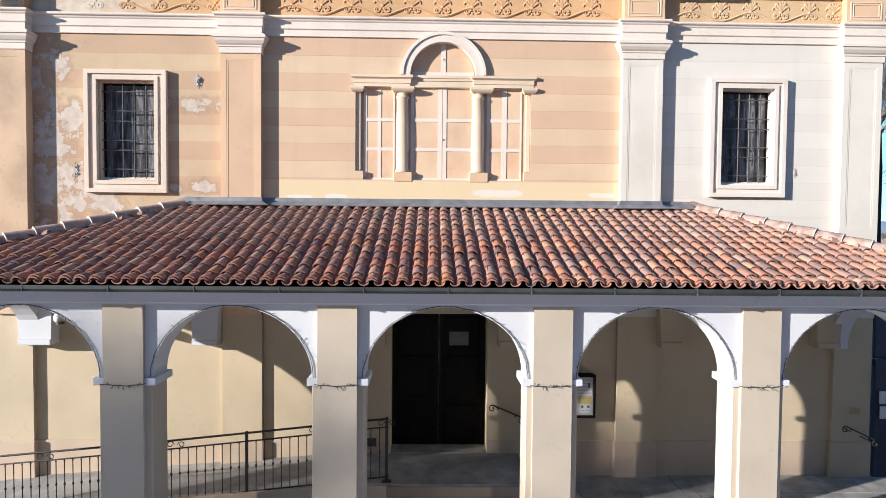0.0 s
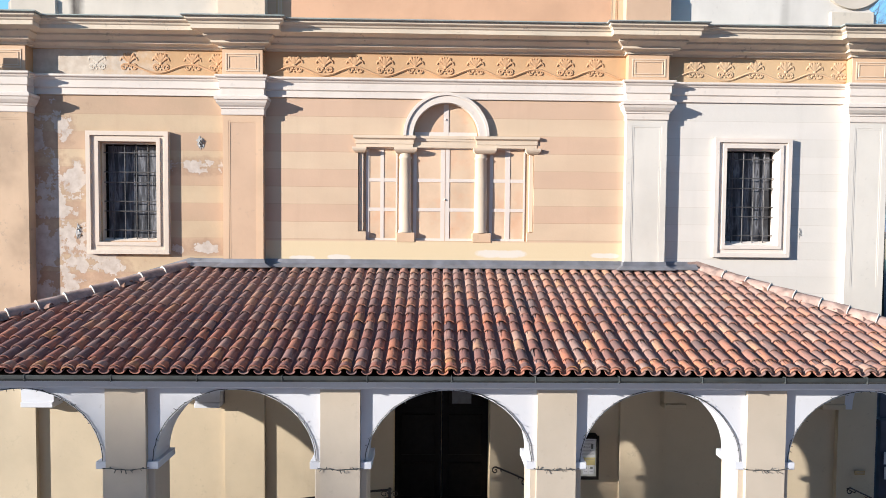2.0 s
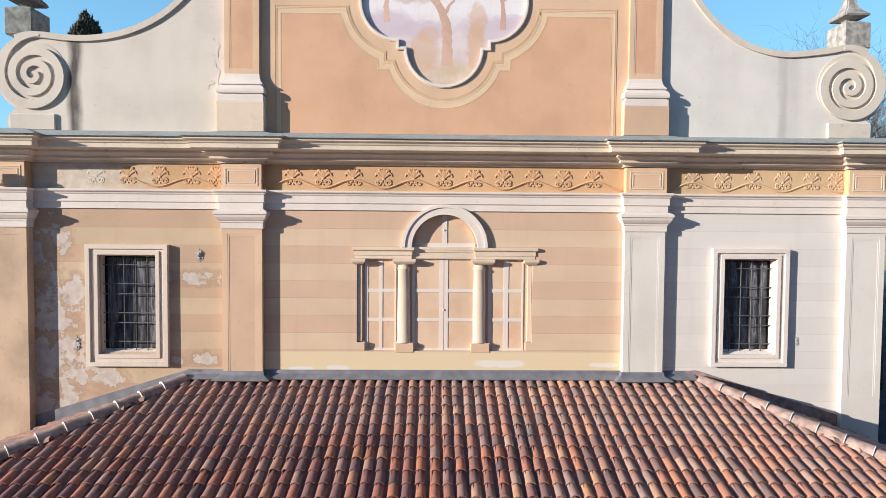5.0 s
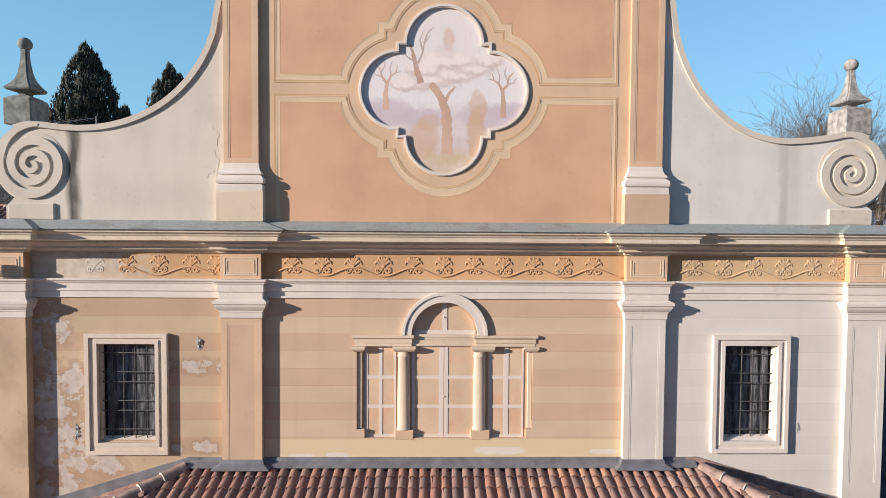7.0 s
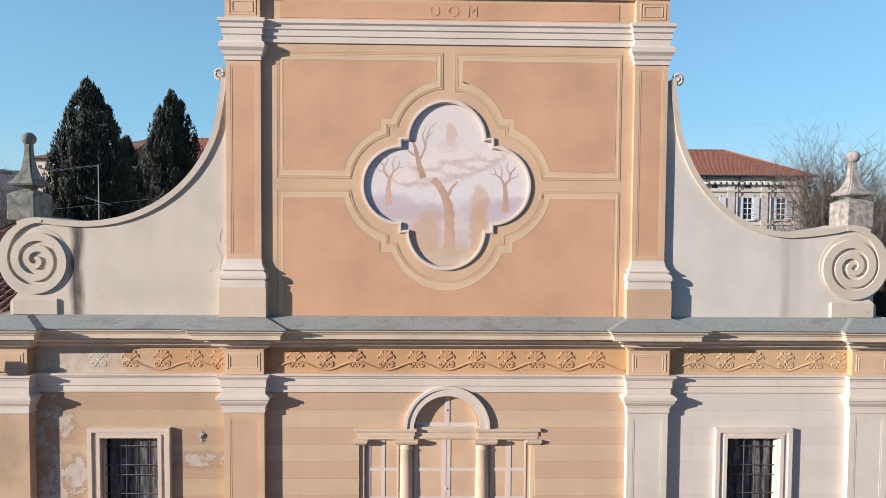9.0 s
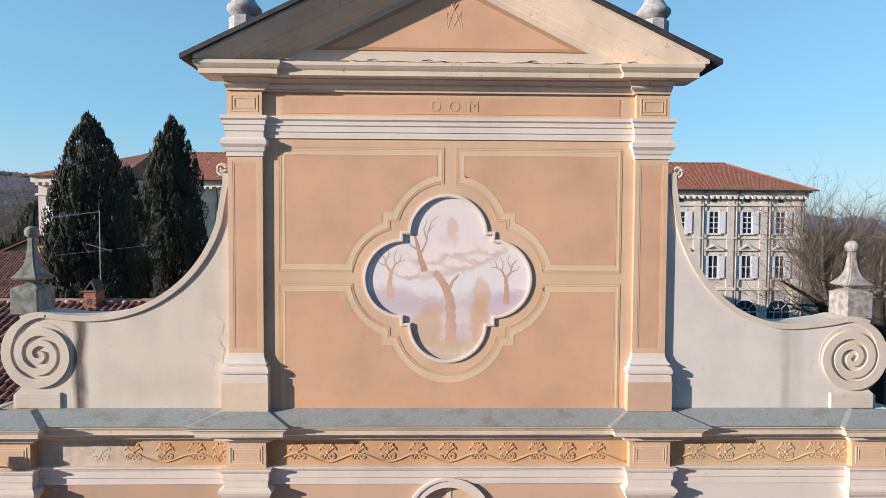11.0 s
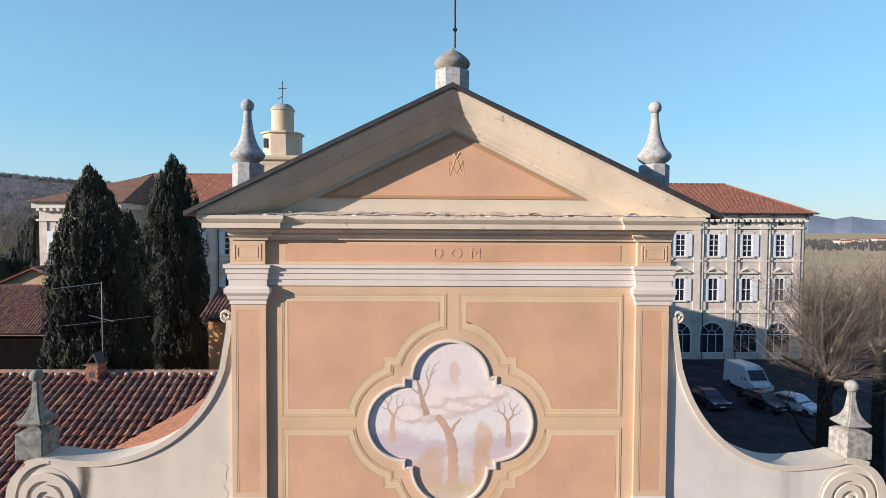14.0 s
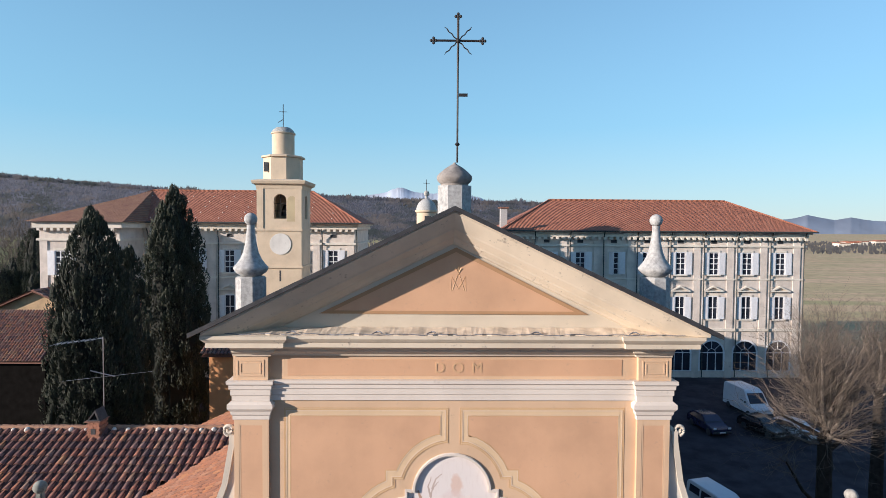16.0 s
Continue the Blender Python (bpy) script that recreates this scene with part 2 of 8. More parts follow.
def lichen_stone(name):
    """Grey stone slabs with green algae, brown dirt and pale droppings."""
    m, nt, b = nodes_of(name)
    grain = noise_of(nt, 22, 6, rough=0.7)
    c = ramp(nt, grain, [(0.3, (0.22, 0.235, 0.225)), (0.7, (0.36, 0.375, 0.36))])
    c = mix(nt, ramp(nt, noise_of(nt, 1.1, 5), [(0.42, 0.0), (0.66, 0.6)]), c, (0.23, 0.31, 0.285))
    c = mix(nt, ramp(nt, noise_of(nt, 2.3, 7, rough=0.7), [(0.52, 0.0), (0.68, 0.7)]), c, (0.19, 0.165, 0.135))
    c = mix(nt, ramp(nt, noise_of(nt, 9, 7, rough=0.75), [(0.60, 0.0), (0.70, 0.6)]), c, (0.10, 0.095, 0.085))
    c = mix(nt, ramp(nt, noise_of(nt, 26, 2), [(0.70, 0.0), (0.73, 0.8)]), c, (0.62, 0.61, 0.57))
    nt.links.new(c, b.inputs["Base Color"])
    b.inputs["Roughness"].default_value = 0.9
    bump(nt, b, math_node(nt, "ADD", grain, noise_of(nt, 6, 5)), 0.5, 0.012)
    return m


M["coping"] = lichen_stone("grey_stone_coping")
M["white_wall"] = plaster("white_limewash", (0.69, 0.70, 0.74), 0.02, 0.03)
M["pier"] = plaster("beige_pier_plaster", (0.565, 0.485, 0.385), 0.05, 0.06)
M["yellow_wall"] = plaster("yellow_plaster", (0.60, 0.495, 0.345), 0.05, 0.06)
M["dado"] = plaster("pink_dado_plaster", (0.59, 0.465, 0.35), 0.06, 0.05)
M["lead"] = simple("lead_flashing", (0.24, 0.24, 0.26), 0.55, 0.3, 0.25, 4)
M["copper"] = simple("weathered_copper_gutter", (0.055, 0.062, 0.06), 0.6, 0.2, 0.35, 3)
M["grille"] = simple("grey_window_iron", (0.105, 0.10, 0.098), 0.6, 0.2, 0.3, 12)
M["iron"] = simple("dark_wrought_iron", (0.060, 0.050, 0.046), 0.5, 0.6, 0.3, 12)
M["stone"] = simple("lichened_stone", (0.40, 0.39, 0.36), 0.9, 0, 0.45, 7, 0.6)
M["pale_stone"] = simple("pale_lichened_stone", (0.44, 0.435, 0.42), 0.9, 0, 0.3, 15, 0.6)
M["slate"] = simple("dark_roof_edge", (0.038, 0.038, 0.042), 0.7, 0, 0.4, 6)
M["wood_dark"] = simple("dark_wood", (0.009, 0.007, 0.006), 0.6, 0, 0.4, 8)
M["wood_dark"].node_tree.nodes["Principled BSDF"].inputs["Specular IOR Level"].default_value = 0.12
M["white_paint"] = simple("white_paint", (0.78, 0.78, 0.80), 0.6, 0, 0.06, 4)
M["tile"] = tile_material("clay_tile", True, 0.42, 1.0, half=1.0)
M["tile_far"] = tile_material("clay_tile_joined", False, 0.42, 1.0, half=1.0)
M["tile_channel"] = simple("clay_channel_tile", (0.24, 0.115, 0.08), 0.9, 0, 0.4, 9)
M["tile_dark"] = tile_material("old_clay_tile_joined", False, 0.7, 0.8, mean=(0.24, 0.115, 0.085))
# channels coloured dark to stand for shade between the tile rows
M["tile_gap"] = simple("gap_shade_tile", (0.075, 0.042, 0.035), 0.9, 0, 0.4, 9)
M["paving"] = simple("grey_stone_paving", (0.32, 0.305, 0.285), 0.85, 0, 0.3, 3, 0.4)


# ---------------------------------------------------------------- building blocks
def root_place(ob):
    while ob.parent:
        ob = ob.parent
    return ob.location.copy()


def mesh_of(name, bm, material):
    me = bpy.data.meshes.new(name)
    bm.to_mesh(me)
    bm.free()
    for mt in material if isinstance(material, (list, tuple)) else [material]:
        me.materials.append(mt)
    return me


def thing(name, place, label, category, group="", kind=""):
    ob = new(name)
    ob.empty_display_size = 0.2
    ob.location = place
    return tagged(ob, label, category, group, kind)


def part(name, bm, material, parent, label="", kind=""):
    """Links a bmesh, given in world metres, as one mesh object under parent."""
    if not bm.verts:
        bm.free()
        return None
    bmesh.ops.translate(bm, verts=bm.verts, vec=-root_place(parent))
    ob = new(name, mesh_of(name, bm, material))
    ob.parent = parent
    return tagged(ob, label, kind=kind)


def solo(name, bm, material, label, category, group="", kind=""):
    ob = new(name, mesh_of(name, bm, material))
    return tagged(ob, label, category, group, kind)


def again(name, mesh, parent, place, turn=0.0):
    """Another object on the same mesh, under parent; place in world metres."""
    ob = new(name, mesh)
    ob.parent = parent
    ob.location = Vector(place) - root_place(parent)
    ob.rotation_euler = (0, 0, turn)
    return ob


def box(bm, x0, x1, y0, y1, z0, z1, bevel=0.0):
    g = bmesh.ops.create_cube(bm, size=1.0)
    bmesh.ops.scale(bm, verts=g["verts"], vec=(abs(x1 - x0), abs(y1 - y0), abs(z1 - z0)))
    bmesh.ops.translate(bm, verts=g["verts"], vec=((x0 + x1) / 2, (y0 + y1) / 2, (z0 + z1) / 2))
    if bevel:
        edges = {e for v in g["verts"] for e in v.link_edges}
        bmesh.ops.bevel(bm, geom=list(edges), offset=bevel, segments=1, affect="EDGES")
    return bm


def nb():
    return bmesh.new()


def boxed(*a, **k):
    return box(bmesh.new(), *a, **k)


def plate(loops, y0, y1, bm=None):
    """An upright slab between y0 (front) and y1: the first loop of (x, z) is the outline, the rest are holes."""
    bm = bm or bmesh.new()
    flat = [p for lp in loops for p in lp]
    tris = tessellate_polygon([[Vector((x, z, 0)) for x, z in lp] for lp in loops])
    front = [bm.verts.new((x, y0, z)) for x, z in flat]
    back = [bm.verts.new((x, y1, z)) for x, z in flat]
    new_faces = []
    for t in tris:
        for vs in ([front[i] for i in t], [back[i] for i in reversed(t)]):
            try:
                new_faces.append(bm.faces.new(vs))
            except ValueError:
                pass
    k = 0
    for lp in loops:
        n = len(lp)
        for i in range(n):
            a, b = k + i, k + (i + 1) % n
            new_faces.append(bm.faces.new((front[a], front[b], back[b], back[a])))
        k += n
    bmesh.ops.recalc_face_normals(bm, faces=new_faces)
    return bm


def rect(x0, x1, z0, z1):
    return [(x0, z0), (x1, z0), (x1, z1), (x0, z1)]


def arc(cx, cz, r, a0, a1, n=20, rz=None):
    rz = rz or r
    return [(cx + r * math.cos(radians(a0 + (a1 - a0) * i / n)), cz + rz * math.sin(radians(a0 + (a1 - a0) * i / n))) for i in range(n + 1)]


def sweep(plan, profile, bm=None, cap=True):
    """Runs a profile of (out, z) along a plan polyline of (x, y), mitred; out is to the right of the way."""
    bm = bm or bmesh.new()
    P = [Vector(p) for p in plan]
    offs = []
    for i, p in enumerate(P):
        ns = []
        for a, b in ((i - 1, i), (i, i + 1)):
            if a >= 0 and b < len(P):
                d = (P[b] - P[a]).normalized()
                ns.append(Vector((d.y, -d.x)))
        if len(ns) == 1:
            offs.append(ns[0])
        else:
            s = ns[0] + ns[1]
            offs.append(s / max(0.2, s.dot(ns[0])))
    rows = [[bm.verts.new((p.x + o.x * u, p.y + o.y * u, z)) for u, z in profile] for p, o in zip(P, offs)]
    n = len(profile)
    fs = []
    for r0, r1 in zip(rows, rows[1:]):
        for i in range(n):
            j = (i + 1) % n
            fs.append(bm.faces.new((r0[i], r0[j], r1[j], r1[i])))
    if cap:
        fs.append(bm.faces.new(rows[0]))
        fs.append(bm.faces.new(rows[-1][::-1]))
    bmesh.ops.recalc_face_normals(bm, faces=fs)
    return bm


def lathe(bm, cx, cy, profile, n=16, turn=0.0):
    """A turned solid about the upright at (cx, cy): profile of (radius, z) from the bottom up."""
    rings = []
    for r, z in profile:
        rings.append([bm.verts.new((cx + r * math.cos(turn + 2 * math.pi * i / n), cy + r * math.sin(turn + 2 * math.pi * i / n), z)) for i in range(n)])
    fs = []
    for a, b in zip(rings, rings[1:]):
        for i in range(n):
            j = (i + 1) % n
            fs.append(bm.faces.new((a[i], a[j], b[j], b[i])))
    fs.append(bm.faces.new(rings[0][::-1]))
    fs.append(bm.faces.new(rings[-1]))
    bmesh.ops.recalc_face_normals(bm, faces=fs)
    return bm


def tube(bm, pts, r, n=6, closed=False):
    """A round bar along points; r is one radius or one for each point."""
    P = [Vector(p) for p in pts]
    rings = []
    for i, p in enumerate(P):
        a = P[i - 1] if i else P[0]
        b = P[i + 1] if i + 1 < len(P) else P[-1]
        d = (b - a).normalized() if (b - a).length > 1e-9 else Vector((0, 0, 1))
        side = d.cross(Vector((0, 0, 1)))
        if side.length < 0.05:
            side = d.cross(Vector((0, 1, 0)))
        side.normalize()
        up = side.cross(d)
        rad = r[i] if isinstance(r, (list, tuple)) else r
        rings.append([bm.verts.new(p + side * rad * math.cos(2 * math.pi * k / n) + up * rad * math.sin(2 * math.pi * k / n)) for k in range(n)])
    for a, b in zip(rings, rings[1:]):
        for i in range(n):
            j = (i + 1) % n
            bm.faces.new((a[i], a[j], b[j], b[i]))
    if len(rings) > 1:
        bm.faces.new(rings[0][::-1])
        bm.faces.new(rings[-1])
    return bm


def ball(bm, x, y, z, r, seg=10, sz=None):
    g = bmesh.ops.create_uvsphere(bm, u_segments=seg, v_segments=max(6, seg * 2 // 3), radius=r)
    if sz:
        bmesh.ops.scale(bm, verts=g["verts"], vec=(1, 1, sz / r))
    bmesh.ops.translate(bm, verts=g["verts"], vec=(x, y, z))
    return bm


def smooth(ob, angle=40):
    if ob and ob.data:
        for p in ob.data.polygons:
            p.use_smooth = True
        lim = radians(angle)
        me = ob.data
        bm = bmesh.new()
        bm.from_mesh(me)
        for e in bm.edges:
            e.smooth = len(e.link_faces) == 2 and e.calc_face_angle(0) < lim
        bm.to_mesh(me)
        bm.free()
    return ob


# ---------------------------------------------------------------- ground
def ground_sheet():
    bm = nb()
    xs = [-4800, -2500, -1200, -600, -300, -150, -80, -40, -20, 0, 20, 40, 80, 150, 300, 600, 1200, 2500, 4800]
    ys = [-4800, -1200, -300, -80, -30, -12, 0, 8, 16, 30, 50, 75, 110, 180, 300, 600, 1200, 2500, 4800]

    def h(x, y):
        return 0.8 * min(1, max(0, (y - 2) / 25))
    g = [[bm.verts.new((x, y, h(x, y))) for x in xs] for y in ys]
    for j in range(len(ys) - 1):
        for i in range(len(xs) - 1):
            bm.faces.new((g[j][i], g[j][i + 1], g[j + 1][i + 1], g[j + 1][i]))
    m, nt, b = nodes_of("fields_and_yard")
    x, y = axis_of(nt, 0), axis_of(nt, 1)
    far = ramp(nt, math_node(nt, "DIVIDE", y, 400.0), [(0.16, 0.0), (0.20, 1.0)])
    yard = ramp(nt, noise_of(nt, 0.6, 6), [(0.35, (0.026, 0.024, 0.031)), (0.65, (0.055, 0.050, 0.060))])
    strip = noise_of(nt, 0.02, 2, stretch=(0.35, 2.2, 1))
    field = ramp(nt, strip, [(0.36, (0.60, 0.41, 0.25)), (0.47, (0.47, 0.38, 0.21)), (0.56, (0.64, 0.44, 0.28)), (0.68, (0.40, 0.36, 0.18))])
    field = mix(nt, ramp(nt, noise_of(nt, 0.3, 6), [(0.3, 0.35), (0.6, 0.0)]), field, (0.10, 0.09, 0.05))
    green = ramp(nt, math_node(nt, "DIVIDE", x, -200.0), [(0.25, 0.0), (0.45, 0.7)])
    field = mix(nt, green, field, (0.13, 0.19, 0.07))
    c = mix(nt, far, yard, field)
    # unseen forecourt, made pale and pinkish to bounce light into the portico
    square = ramp(nt, noise_of(nt, 1.4, 6), [(0.3, (0.52, 0.47, 0.44)), (0.7, (0.62, 0.56, 0.53))])
    slabs = nt.nodes.new("ShaderNodeTexBrick")
    for key, v in (("Color1", (1, 1, 1, 1)), ("Color2", (0.90, 0.90, 0.91, 1)), ("Mortar", (0.55, 0.54, 0.53, 1)), ("Scale", 1.0), ("Mortar Size", 0.010), ("Brick Width", 0.9), ("Row Height", 0.45)):
        slabs.inputs[key].default_value = v
    nt.links.new(nt.nodes.new("ShaderNodeNewGeometry").outputs["Position"], slabs.inputs["Vector"])
    square = mix(nt, 1.0, square, slabs.outputs["Color"], "MULTIPLY")
    # unseen ground further out, kept darker so it bounces less
    unseen_ground = ramp(nt, noise_of(nt, 1.1, 6), [(0.3, (0.14, 0.12, 0.125)), (0.7, (0.20, 0.17, 0.175))])
    square = mix(nt, math_node(nt, "LESS_THAN", y, -13.0), square, unseen_ground)
    c = mix(nt, math_node(nt, "LESS_THAN", y, -3.6), c, square)
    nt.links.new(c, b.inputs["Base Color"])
    b.inputs["Roughness"].default_value = 0.95
    b.inputs["Specular IOR Level"].default_value = 0.1
    bump(nt, b, noise_of(nt, 3, 6), 0.4, 0.05)
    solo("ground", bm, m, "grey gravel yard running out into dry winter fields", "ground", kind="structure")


ground_sheet()
# unseen wall added behind the camera: cuts sky light, lilac to tint the bounce
solo("sky_blocking_wall", boxed(-30, 90, -29, -27, 0, 25), plaster("lilac_grey_render", (0.50, 0.38, 0.43), 0.06, 0.06), "unseen plain wall added behind the viewer to cut sky light", "wall", kind="structure")

# ---------------------------------------------------------------- church: heights and plan of the facade
PIL = 0.078         # how far pilasters stand out
Z_ROOF = 5.83       # top of the portico roof at the wall
Z_FRZ1 = 9.81
Z_UP = 10.41        # foot of the upper storey
church = thing("church_facade", (0, 0, 0), "baroque church facade of tan, orange and cream painted plaster", "church")

PLO, PCO = 0.125, 0.18   # the lower order stands out more, and its outer corner pier most
LOW_PLAN = [(-8.6, 0.5), (-8.6, -PCO), (-7.86, -PCO), (-7.86, 0), (-4.25, 0), (-4.25, -PLO), (-3.49, -PLO), (-3.49, 0),
            (3.44, 0), (3.44, -PLO), (4.22, -PLO), (4.22, 0), (7.76, 0), (7.76, -PLO), (8.52, -PLO), (8.52, 0.5)]


def serliana_hole():
    """Outline of the blind three-light opening, one loop from the lower left."""
    return ([(-1.71, 6.40), (-1.56, 6.40), (-1.56, 6.23), (-0.97, 6.23), (-0.97, 6.385), (-0.61, 6.385), (-0.61, 6.23), (0.50, 6.23), (0.50, 6.385), (0.87, 6.385), (0.87, 6.23), (1.57, 6.23), (1.57, 6.40), (1.69, 6.40), (1.69, 8.10), (0.615, 8.10)]
            + arc(-0.02, 8.25, 0.635, 0, 180, 26) + [(-0.655, 8.10), (-1.71, 8.10)])


WIN_L = (-6.60, -5.55, 6.18, 8.05)
WIN_R = (5.44, 6.44, 6.21, 8.05)
part("lower_wall", plate([rect(-3.48, 3.44, 0, Z_UP), rect(-1.0, 0.9, 0.86, 3.62), serliana_hole()], 0, 0.5), M["tan_bands"], church, "tan plaster painted in horizontal courses")
part("lower_wall", plate([rect(-8.6, -3.48, 0, Z_UP), rect(*WIN_L)], 0, 0.5), M["tan_worn"], church, "flaking tan plaster with bare grey patches")
part("lower_wall", plate([rect(3.44, 8.52, 0, Z_UP), rect(*WIN_R)], 0, 0.5), M["cream_bands"], church, "pale cream plaster painted in courses")


# pilasters of the lower storey, from the portico floor to the capital
def pilaster(x0, x1, z0, z1, col, field, margin=0.11, foot=None, PIL=PLO):
    bm = boxed(x0, x1, -PIL + 0.007, 0.0, z0, z1)
    p = part("pilaster", bm, field, church)
    fr = nb()
    zb = foot if foot else z0
    box(fr, x0, x0 + margin, -PIL, -PIL + 0.0065, z0, z1)
    box(fr, x1 - margin, x1, -PIL, -PIL + 0.0065, z0, z1)
    box(fr, x0 + margin, x1 - margin, -PIL, -PIL + 0.0065, z1 - margin, z1)
    if zb > z0:
        box(fr, x0 + margin, x1 - margin, -PIL, -PIL + 0.0065, z0, zb)
    part("frame", fr, col, p)
    thin = nb()
    for a, b, c, d in ((x0 + margin, x0 + margin + 0.03, zb, z1 - margin), (x1 - margin - 0.03, x1 - margin, zb, z1 - margin), (x0 + margin + 0.03, x1 - margin - 0.03, z1 - margin - 0.03, z1 - margin)):
        box(thin, a, b, -PIL + 0.003, -PIL + 0.0065, c, d)
    part("bead", thin, col, p)
    return p


pilaster(-8.6, -7.86, 3.6, 8.58, M["stained_tan"], M["stained_tan"], foot=5.4, PIL=PCO)
pilaster(-4.25, -3.49, 3.6, 8.58, M["tan"], M["pink_tan"], foot=5.8)
pilaster(3.44, 4.22, 3.6, 8.58, M["pale"], M["pale"], foot=5.8)
pilaster(7.76, 8.52, 3.6, 8.58, M["pale"], M["pale"], foot=5.4)
# plain lower shafts inside the portico with pink dado
for x0, x1 in ((-8.6, -7.86), (-4.25, -3.49), (3.44, 4.22), (7.76, 8.52)):
    part("pilaster_shaft", boxed(x0, x1, -PIL - 0.02, 0.0, 1.12, 3.6), M["yellow_wall"], church)
    part("pilaster_base", boxed(x0 - 0.03, x1 + 0.03, -PIL - 0.05, 0.0, 0.1, 1.12, bevel=0.012), M["dado"], church)


# entablature of the lower storey
def pieces(plan, profile, name, material, label=""):
    return part(name, sweep(plan, profile), material, church, label)


pieces(LOW_PLAN, [(-0.05, 8.95), (0.03, 8.95), (0.03, 9.065), (0.052, 9.085), (0.052, 9.215), (0.07, 9.235), (0.075, 9.255), (0.10, 9.27), (0.11, 9.285), (0.11, 9.315), (-0.05, 9.315)], "architrave", M["white_trim"], "white moulded architrave band")
for x0, x1, mt in ((-8.6, -7.86, "white_trim"), (-4.25, -3.49, "white_trim"), (3.44, 4.22, "white_trim"), (7.76, 8.52, "white_trim")):
    pp = PCO if x0 < -8 else PLO
    pl = [(x0, 0), (x0, -pp), (x1, -pp), (x1, 0)]
    part("capital", sweep(pl, [(-0.05, 8.58), (0.015, 8.58), (0.02, 8.595), (0.02, 8.69), (0.035, 8.70), (0.035, 8.725), (0.06, 8.75), (0.09, 8.80), (0.10, 8.845), (0.12, 8.855), (0.12, 8.905), (0.05, 8.948), (-0.05, 8.948)]), M[mt], church, "white moulded capital")
pieces(LOW_PLAN, [(-0.05, 9.317), (0.004, 9.317), (0.004, Z_FRZ1), (-0.05, Z_FRZ1)], "frieze", M["frieze"], "ochre painted frieze")
pieces(LOW_PLAN, [(-0.05, 9.812), (0.05, 9.812), (0.06, 9.85), (0.13, 9.878), (0.16, 9.882), (0.16, 9.925), (0.23, 9.965), (0.26, 9.985), (0.26, 10.02), (0.42, 10.05), (0.42, 10.125), (0.44, 10.14), (0.45, 10.165), (0.49, 10.19), (0.50, 10.20), (0.50, 10.235), (-0.05, 10.235)], "cornice", M["cornice"], "cream moulded cornice")
pieces(LOW_PLAN, [(-0.05, 10.237), (0.53, 10.237), (0.545, 10.245), (0.545, 10.265), (0.0, 10.42), (-0.05, 10.42)], "coping", M["coping"], "grey stone coping with lichen")
# framed blocks of the frieze over the pilasters
for x0, x1 in ((-8.6, -7.86), (-4.25, -3.49), (3.44, 4.22), (7.76, 8.52)):
    pp = PCO if x0 < -8 else PLO
    bl = part("frieze_block", boxed(x0, x1, -pp - 0.022, -pp - 0.006, 9.32, 9.80), M["tan"], church)
    fr = nb()
    for k, w in ((0.07, 0.022), (0.12, 0.014)):
        a, b, c, d = x0 + k, x1 - k, 9.32 + k, 9.80 - k
        yb, yf = -pp - 0.022, -pp - 0.030
        box(fr, a, b, yf, yb, c, c + w), box(fr, a, b, yf, yb, d - w, d), box(fr, a, a + w, yf, yb, c + w, d - w), box(fr, b - w, b, yf, yb, c + w, d - w)
    part("frame", fr, M["soft_trim"], bl)


# palmettes and wave garland of the frieze
def palmette_mesh():
    """A low-relief fan of rounded lobes over two scrolls."""
    bm = nb()
    def lobe(pts, w):
        tube(bm, [(x, 0, z) for x, z in pts], [w * q for q in (0.35, 0.6, 0.85, 1.0, 1.0, 0.85, 0.6, 0.35)], 8)
    for k in range(3):
        lobe([((k - 1) * 0.028 * t * (2 - t), 0.20 * t) for t in [i / 7 for i in range(8)]], 0.020)
    for s in (-1, 1):
        for reach, rise, w in ((0.105, 0.155, 0.024), (0.16, 0.085, 0.026)):
            pts = []
            for i in range(8):
                t = i / 7
                a = math.pi * 1.15 * t
                pts.append((s * (reach * (0.15 + 0.85 * t) + 0.012 * math.sin(a)), 0.02 + rise * math.sin(a * 0.62) / 0.94 - 0.05 * t ** 4))
            lobe(pts, w)
        pts = []
        for k in range(21):
            a = k / 20 * 3.6 * math.pi
            r = 0.070 * (1 - 0.82 * k / 20)
            pts.append((s * (0.085 - r * math.cos(a)), 0, -0.075 + r * math.sin(a)))
        tube(bm, pts, [0.019 - 0.0004 * k for k in range(21)], 6)
    ball(bm, 0, 0, -0.005, 0.03, 8)
    ball(bm, 0, 0, -0.115, 0.018, 6)
    bmesh.ops.scale(bm, verts=bm.verts, vec=(1.06, 0.42, 1.0))
    tmp = new("palmette", mesh_of("palmette", bm, M["ornament"]))
    fuse = tmp.modifiers.new("fuse", "REMESH")
    fuse.mode, fuse.voxel_size = "VOXEL", 0.0075
    me = bpy.data.meshes.new_from_object(tmp.evaluated_get(bpy.context.evaluated_depsgraph_get()))
    bpy.data.objects.remove(tmp)
    for p in me.polygons:
        p.use_smooth = True
    return me


pal = palmette_mesh()
pal_pale = pal.copy()
pal_pale.materials.clear()
pal_pale.materials.append(M["ornament_pale"])
pal_worn = pal.copy()
pal_worn.materials.clear()
pal_worn.materials.append(M["wing"])
pal_worn.transform(Matrix.Diagonal((1, 0.25, 1, 1)))
for x in [-6.05, -5.45, -4.85, -4.38] + [-2.93 + 0.577 * i for i in range(11)]:
    again("palmette", pal, church, (x, -0.012, 9.555))
for x in (-6.65,):
    again("palmette", pal_worn, church, (x, -0.010, 9.555))
